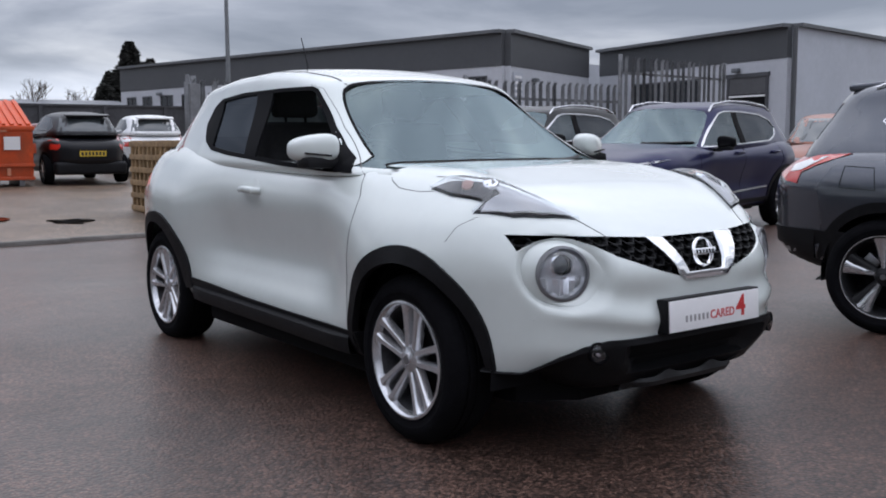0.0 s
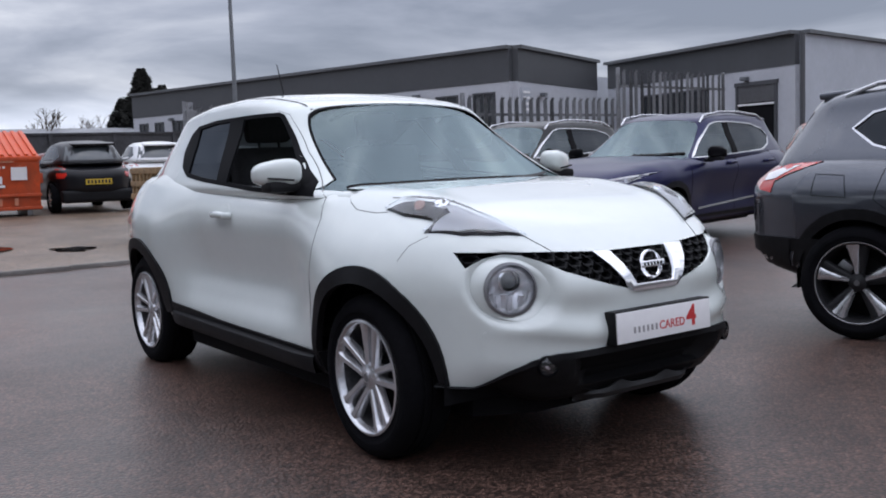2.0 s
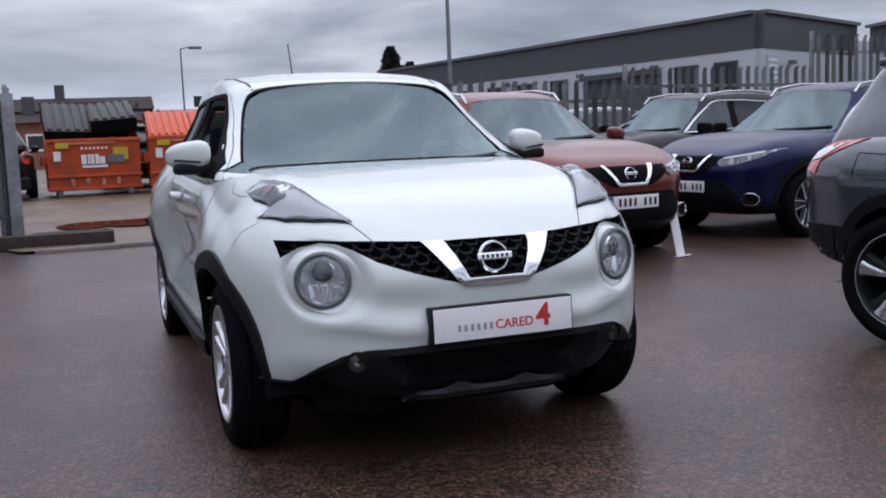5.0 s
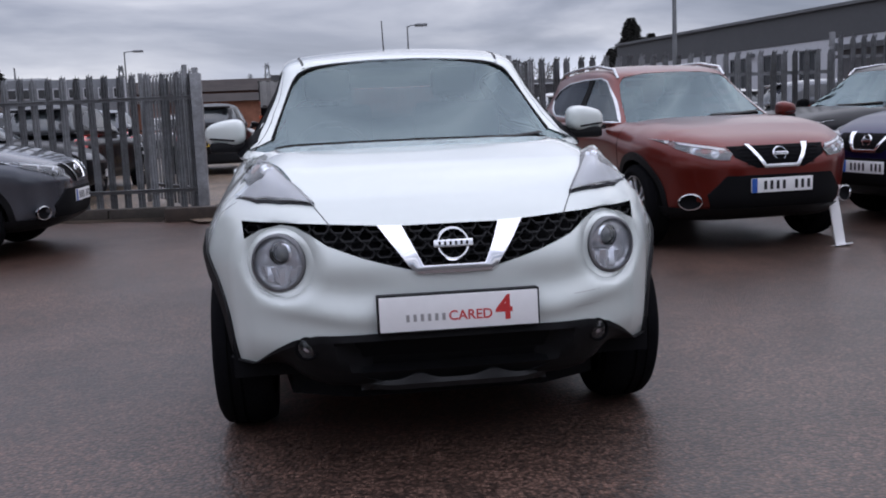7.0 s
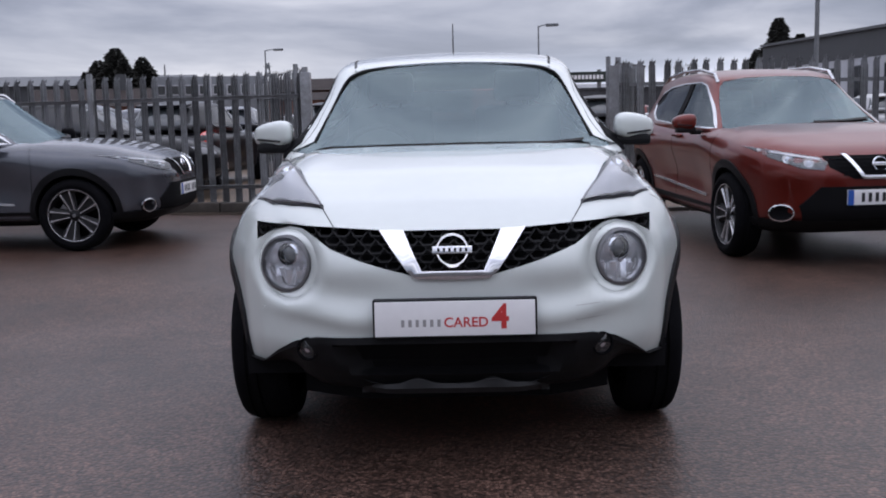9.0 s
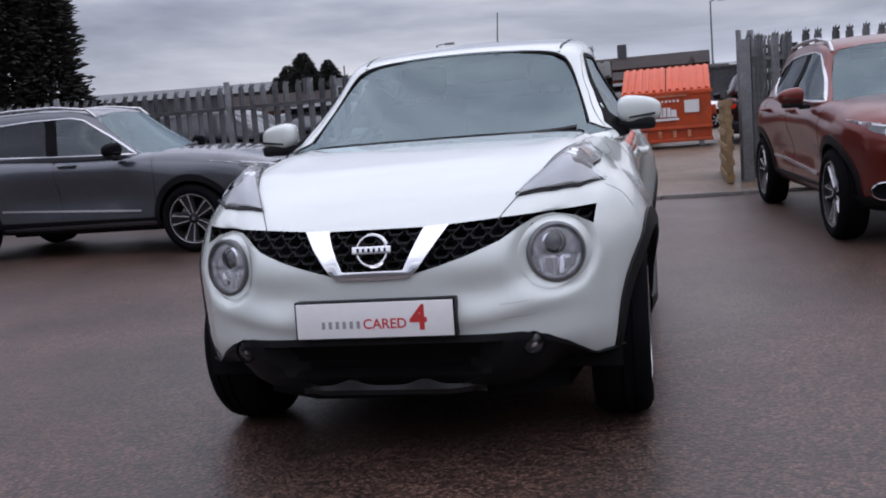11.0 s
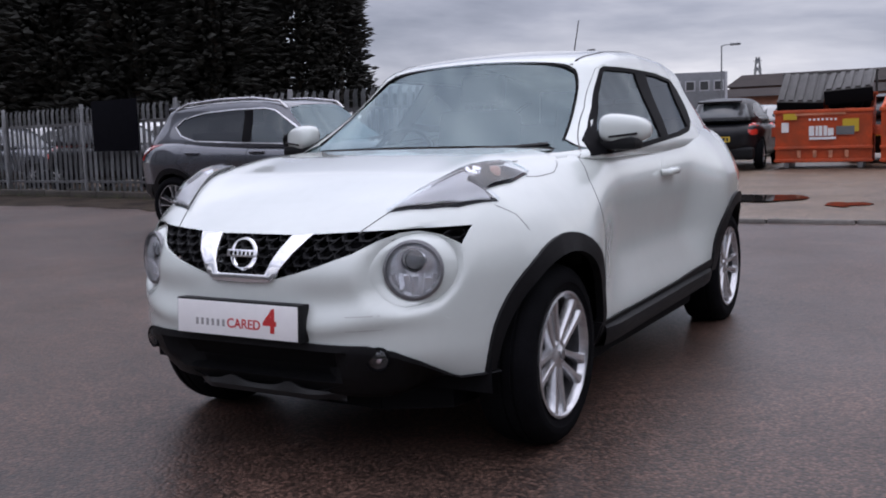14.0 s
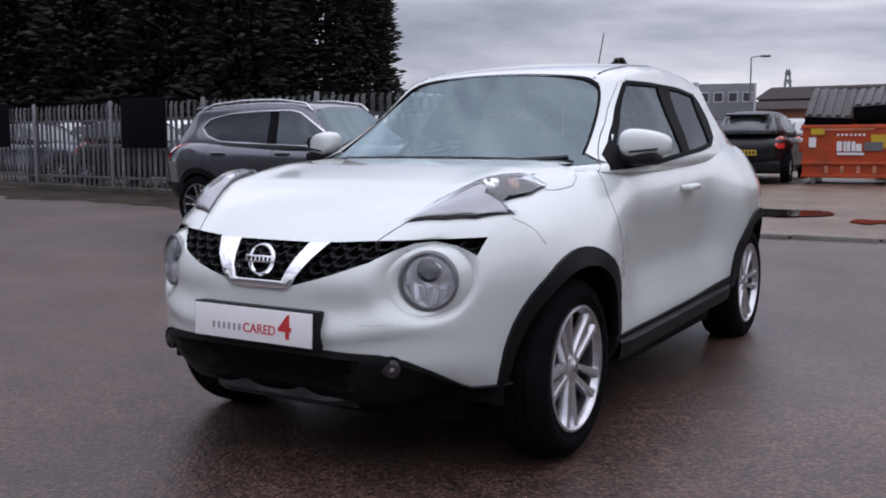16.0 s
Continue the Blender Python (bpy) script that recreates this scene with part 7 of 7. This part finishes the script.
for k, (x, y, h, w) in enumerate(((-24.8, 33.4, 10.5, 2.9), (-26.5, 32.5, 13.5, 3.4), (-29.5, 30, 15, 4.0), (-33, 28.5, 16, 4.4), (-36.5, 27, 15.5, 4.4), (-40, 25.5, 16.5, 4.6), (-44, 23.5, 15.5, 4.6), (-48, 21.5, 16.5, 4.8), (-52, 18, 16, 4.8), (-31.5, 34, 14, 4.0), (-35.5, 32, 16, 4.4), (-39.5, 30, 15.5, 4.6), (-43.5, 28.5, 16, 4.6), (-47.5, 26.5, 16, 4.8), (-55, 14, 16, 5))):
    conifer(x, y, h, w, k + 11, "tall dark dense conifer in a tree belt behind the fence", "conifer belt", 5.5, 0.75, 0.8)
for k, (x, y, h, w) in enumerate(((50.2, 150, 16.8, 8.6), (47.4, 152, 12.2, 6.4), (55, 154, 14.6, 7.5), (52.3, 149, 13.6, 7.5))):
    conifer(x, y, h, w, k + 40, "dark conifer rising behind the long industrial unit", blunt=1.0, dense=6.0, spray=0.7)
for k, (x, y, h, w) in enumerate(((-31.4, 84, 8.9, 4.6), (-33.4, 85, 7.9, 4.4), (-29.6, 86, 8.2, 4.2), (-32.4, 86, 8.2, 4.4), (-30.4, 83, 7.9, 4.2), (-34.6, 85, 6.9, 4.0))):
    conifer(x, y, h, w, k + 60, "small dark conifer in a distant clump", "distant conifers", 6.0, 0.85, 0.8)
for k, (x, y, h, w) in enumerate(((4.4, 80, 5.2, 1.6), (6.2, 81, 4.6, 1.5))):
    conifer(x, y, h, w, k + 80, "small dark conifer beyond the yard", "distant conifers")


def bare_tree(x, y, h, seed):
    r = random.Random(seed)
    t = thing("bare_tree", "leafless winter tree in the distance", "tree", at(x, y, 0.3), "bare trees")
    b = bmesh.new()

    def limb(p, d, L, rad, depth):
        q = p + d * L
        add_tube(b, [p, (p + q) / 2 + Vector((r.uniform(-0.05, 0.05) * L, r.uniform(-0.05, 0.05) * L, 0)), q], rad, rad * 0.6, 4)
        if depth:
            for _ in range(3 if depth > 1 else 4):
                n = (d + Vector((r.uniform(-0.7, 0.7), r.uniform(-0.7, 0.7), r.uniform(-0.1, 0.5)))).normalized()
                limb(p.lerp(q, r.uniform(0.6, 1.0)), n, L * r.uniform(0.55, 0.8), rad * 0.55, depth - 1)

    limb(Vector((0, 0, 0)), Vector((0, 0, 1)), h * 0.34, h * 0.02, 4)
    part("branches", b, M_TWIG, t, smooth=False)


for k, (x, y, h) in enumerate(((30, 160, 10), (36, 150, 13), (22, 170, 10), (-37, 95, 8), (-41, 97, 7.5), (-26.5, 92, 7), (-22, 140, 9), (41.5, 158, 11.5), (33.5, 148, 14), (44.8, 156, 13))):
    bare_tree(x, y, h, k + 5)


# a long grey boundary wall behind the yard, and a hire firm's board on a post
gw = thing("boundary_wall", "long plain grey clad boundary wall behind the parked cars", "wall", at(8.0, 34.0, 0.33))
part("panel", box(13.0, 0.15, 2.22, at(0, 0, 1.11)), M_GREYWALL, gw, smooth=False)
part("coping", box(13.1, 0.25, 0.08, at(0, 0, 2.26)), M_GREYWALL, gw, smooth=False)
for i in range(6):
    part("wall_post", box(0.14, 0.20, 2.28, at(-6.0 + 2.4 * i, -0.06, 1.14)), M_GREYWALL, gw, smooth=False)
hb = thing("sign_board", "dark green board with pale writing bars on a post", "sign", at(8.6, 62.0, 0.33))
part("post", box(0.25, 0.25, 4.6, at(1.0, 0.2, 2.3)), M_PAINTSTEEL, hb)
part("panel", box(3.4, 0.15, 0.72, at(0, 0, 4.1)), M_SIGNGREEN, hb, smooth=False)
for i in range(10):
    part("writing_bar", box(0.18, 0.04, 0.28, at(-1.15 + 0.255 * i, -0.1, 4.1)), M_PLATEWHITE, hb, smooth=False)


# ---- cars beyond the fence ----
HATCH = dict(QASH, under_tilt=0.03, round=4.5, round_top=5.5, under=((-2.0, 2.0), (0.19, 0.23)), front=1.95, rear=1.95, axle_f=-1.25, axle_r=1.25, screen=(-1.0, -0.2, 1.86, 1.55),
             top=((-2.0, -1.8, -1.4, -1.0, -0.5, 0.6, 1.4, 2.0), (0.78, 0.84, 0.92, 0.96, 0.97, 1.0, 1.02, 0.98)),
             width=((-2.0, -1.9, -1.75, -1.5, -1.2, 1.2, 1.6, 1.85, 2.0), (0.55, 0.66, 0.75, 0.81, 0.83, 0.83, 0.81, 0.75, 0.64)),
             roof=((-1.1, -0.2, 0.1, 0.5, 1.0, 1.5, 1.9), (1.2, 1.40, 1.46, 1.485, 1.475, 1.44, 1.36)), base=0.93, belt_w=0.78, roof_w=0.57)


def far_car(label, paint, tall=1.0, long=1.0):
    """A hatchback seen from some way off: body, panes, lamps, plates and wheels."""
    S = HATCH
    t = thing("parked_car", label, "car", None, "cars beyond the fence")
    low, up, tree, tree_up = shell_parts(S, (20, 44, 14), (16, 30, 10))
    part("body", join(low, up), paint, t)
    part("windscreen", conform(tree, [(-0.64, 1.0), (-0.50, 1.40), (0.50, 1.40), (0.64, 1.0)], "front", 0.005, 0.01, 0.12), M_PANEFAR, t)
    part("rear_window", conform(tree, [(-0.60, 1.01), (-0.48, 1.37), (0.48, 1.37), (0.60, 1.01)], "back", 0.005, 0.01, 0.12), M_PANEFAR, t)
    for sd in (-1, 1):
        view = "right" if sd < 0 else "left"
        part("front_window", conform(tree, [(-0.72, 0.985), (0.16, 1.01), (0.20, 1.395), (-0.02, 1.39), (-0.2, 1.35)], view, 0.005, 0.01, 0.15), M_WINDOWFAR, t)
        part("rear_side_window", conform(tree, [(0.24, 1.012), (1.15, 1.045), (1.38, 1.15), (1.0, 1.36), (0.28, 1.395)], view, 0.005, 0.01, 0.15), M_WINDOWFAR, t)
        b = bmesh.new()
        for line in ([(-0.80, 0.96), (-0.84, 0.62), (-0.74, 0.36)], [(0.20, 0.99), (0.20, 0.34)], [(1.12, 1.02), (1.16, 0.80), (0.92, 0.56)]):
            add_ribbon(b, tree, line, 0.008, view, 0.003, 0.004, step=0.08)
        part("door_gap", b, M_DARK, t)
        part("tail_lamp", conform(tree, both([(-0.735, 0.965), (-0.64, 0.985), (-0.585, 0.90), (-0.585, 0.76), (-0.635, 0.70), (-0.735, 0.71)], sd), "back", 0.008, 0.02, 0.1), M_RED, t)
        part("headlamp", conform(tree, both([(-0.70, 0.78), (-0.42, 0.74), (-0.42, 0.66), (-0.64, 0.66)], sd), "front", 0.008, 0.02, 0.1), M_STEEL, t)
        make_mirror(t, sd, 0.90 * sd, -0.55, 1.02, paint, (0.18, 0.13, 0.12))
        for y in (S["axle_f"], S["axle_r"]):
            b = bmesh.new()
            add_lathe(b, [(0.0001, 0.08), (0.19, 0.085), (0.21, 0.10), (0.29, 0.10), (0.305, 0.06), (0.305, -0.08)], at(0.74 * sd, y, 0.305) @ Matrix.Rotation(0 if sd > 0 else math.pi, 4, "Z"), 20)
            part("wheel", b, M_RUBBER, t)
            b = bmesh.new()
            for k in range(7):
                add_box(b, 0.02, 0.03, 0.18, at(0.74 * sd, y, 0.305) @ Matrix.Rotation(k * math.tau / 7, 4, "X") @ at(0.085 * sd, 0, 0.10))
            part("wheel_trim", b, M_ALLOY, t)
            part("wheel_arch", conform(tree, arc_ring(y, 0.305, lambda a: 0.36, lambda a: 0.25, radians(0), radians(180), 12), view, 0.006, 0.02, 0.2), M_DARK, t)
    hit, no, _, _ = tree.ray_cast(Vector((0, 3, 0.62)), Vector((0, -1, 0)))
    part("rear_plate", box(0.52, 0.02, 0.11, at(0, hit.y + 0.012, 0.62)), M_PLATEYELLOW, t)
    b = bmesh.new()
    for i in range(7):
        add_box(b, 0.045, 0.004, 0.07, at(-0.21 + 0.07 * i, hit.y + 0.024, 0.62))
    part("character_bars", b, M_INK, t)
    hit, no, _, _ = tree.ray_cast(Vector((0, -3, 0.45)), Vector((0, 1, 0)))
    part("front_plate", box(0.52, 0.02, 0.11, at(0, hit.y - 0.012, 0.45)), M_PLATEWHITE, t)
    b = box(0.88, 0.22, 0.045, at(0, 1.60, 1.400) @ Matrix.Rotation(radians(-9), 4, "X"), 0.018)
    part("spoiler", b, paint, t)
    part("lower_bumper", box(1.42, 0.30, 0.26, at(0, 1.74, 0.325), 0.07, 3), M_PLASTIC, t)
    part("front_intake", conform(tree, [(-0.5, 0.60), (0.5, 0.60), (0.46, 0.36), (-0.46, 0.36)], "front", 0.008, 0.02, 0.15), M_DARK, t)
    return t


cars = {}
for key, paint, words in (("navy", M_BLACKPAINT, "dark small hatchback parked beyond the gate"), ("white", M_WHITE, "white car parked beyond the fence"), ("silver", M_SILVER, "silver hatchback parked beyond the fence"), ("red", M_COPPER, "red car parked beyond the fence"), ("grey", M_GREY, "dark grey car parked beyond the fence"), ("orange", M_RUST, "orange car parked behind the blue crossover")):
    cars[key] = far_car(words, paint)
spots = [("navy", 3.25, 17.75, 178), ("white", 5.9, 20.6, 172), ("silver", -3.6, 26.0, 165), ("red", 7, 31, 90), ("grey", -5.9, 20.8, 186), ("orange", 12.6, 5.2, -60),
         ("white", 9.8, 23.0, 175), ("silver", 12.2, 24.0, 175), ("navy", -2.85, 17.6, 183), ("navy", -8.2, 21.4, 180), ("white", -10.3, 21.8, 180), ("grey", -12.4, 22.2, 178), ("white", -14.6, 22.5, 178),
         ("navy", -5.6, 9.75, 98), ("grey", -10.1, 10.3, 97), ("navy", -14.6, 10.9, 97), ("grey", -19.0, 11.4, 97), ("navy", -4.75, 12.6, 175), ("grey", -6.8, 12.9, 172), ("white", -9.2, 13.3, 172), ("navy", -11.6, 13.6, 174), ("silver", -14.0, 13.9, 172), ("white", -16.4, 14.2, 173), ("navy", -18.8, 14.5, 172), ("silver", -21.2, 14.8, 172), ("grey", -23.6, 15.1, 173),
         ("silver", -12.0, 18.6, 92), ("white", -17.0, 19.2, 92), ("silver", -16.5, 23.0, 178), ("white", -19.5, 23.5, 178), ("grey", -22, 19.6, 92), ("white", -22.5, 24, 178), ("silver", -26, 24.5, 178),
         ("navy", 0.25, 20.2, 178), ("grey", 10.5, 14.0, 80), ("white", 15.5, 14.5, 80), ("white", 1.8, 30, 90), ("silver", -5, 31, 92), ("grey", -6.5, 17.9, 95), ("white", -10.5, 31.5, 92)]
seen_ = set()
for key, x, y, turn in spots:
    m = at(x, y, ground_z(y) + 0.03) @ Matrix.Rotation(radians(turn), 4, "Z")
    if key in seen_:
        copy_thing(cars[key], m)
    else:
        seen_.add(key)
        cars[key].matrix_basis = m
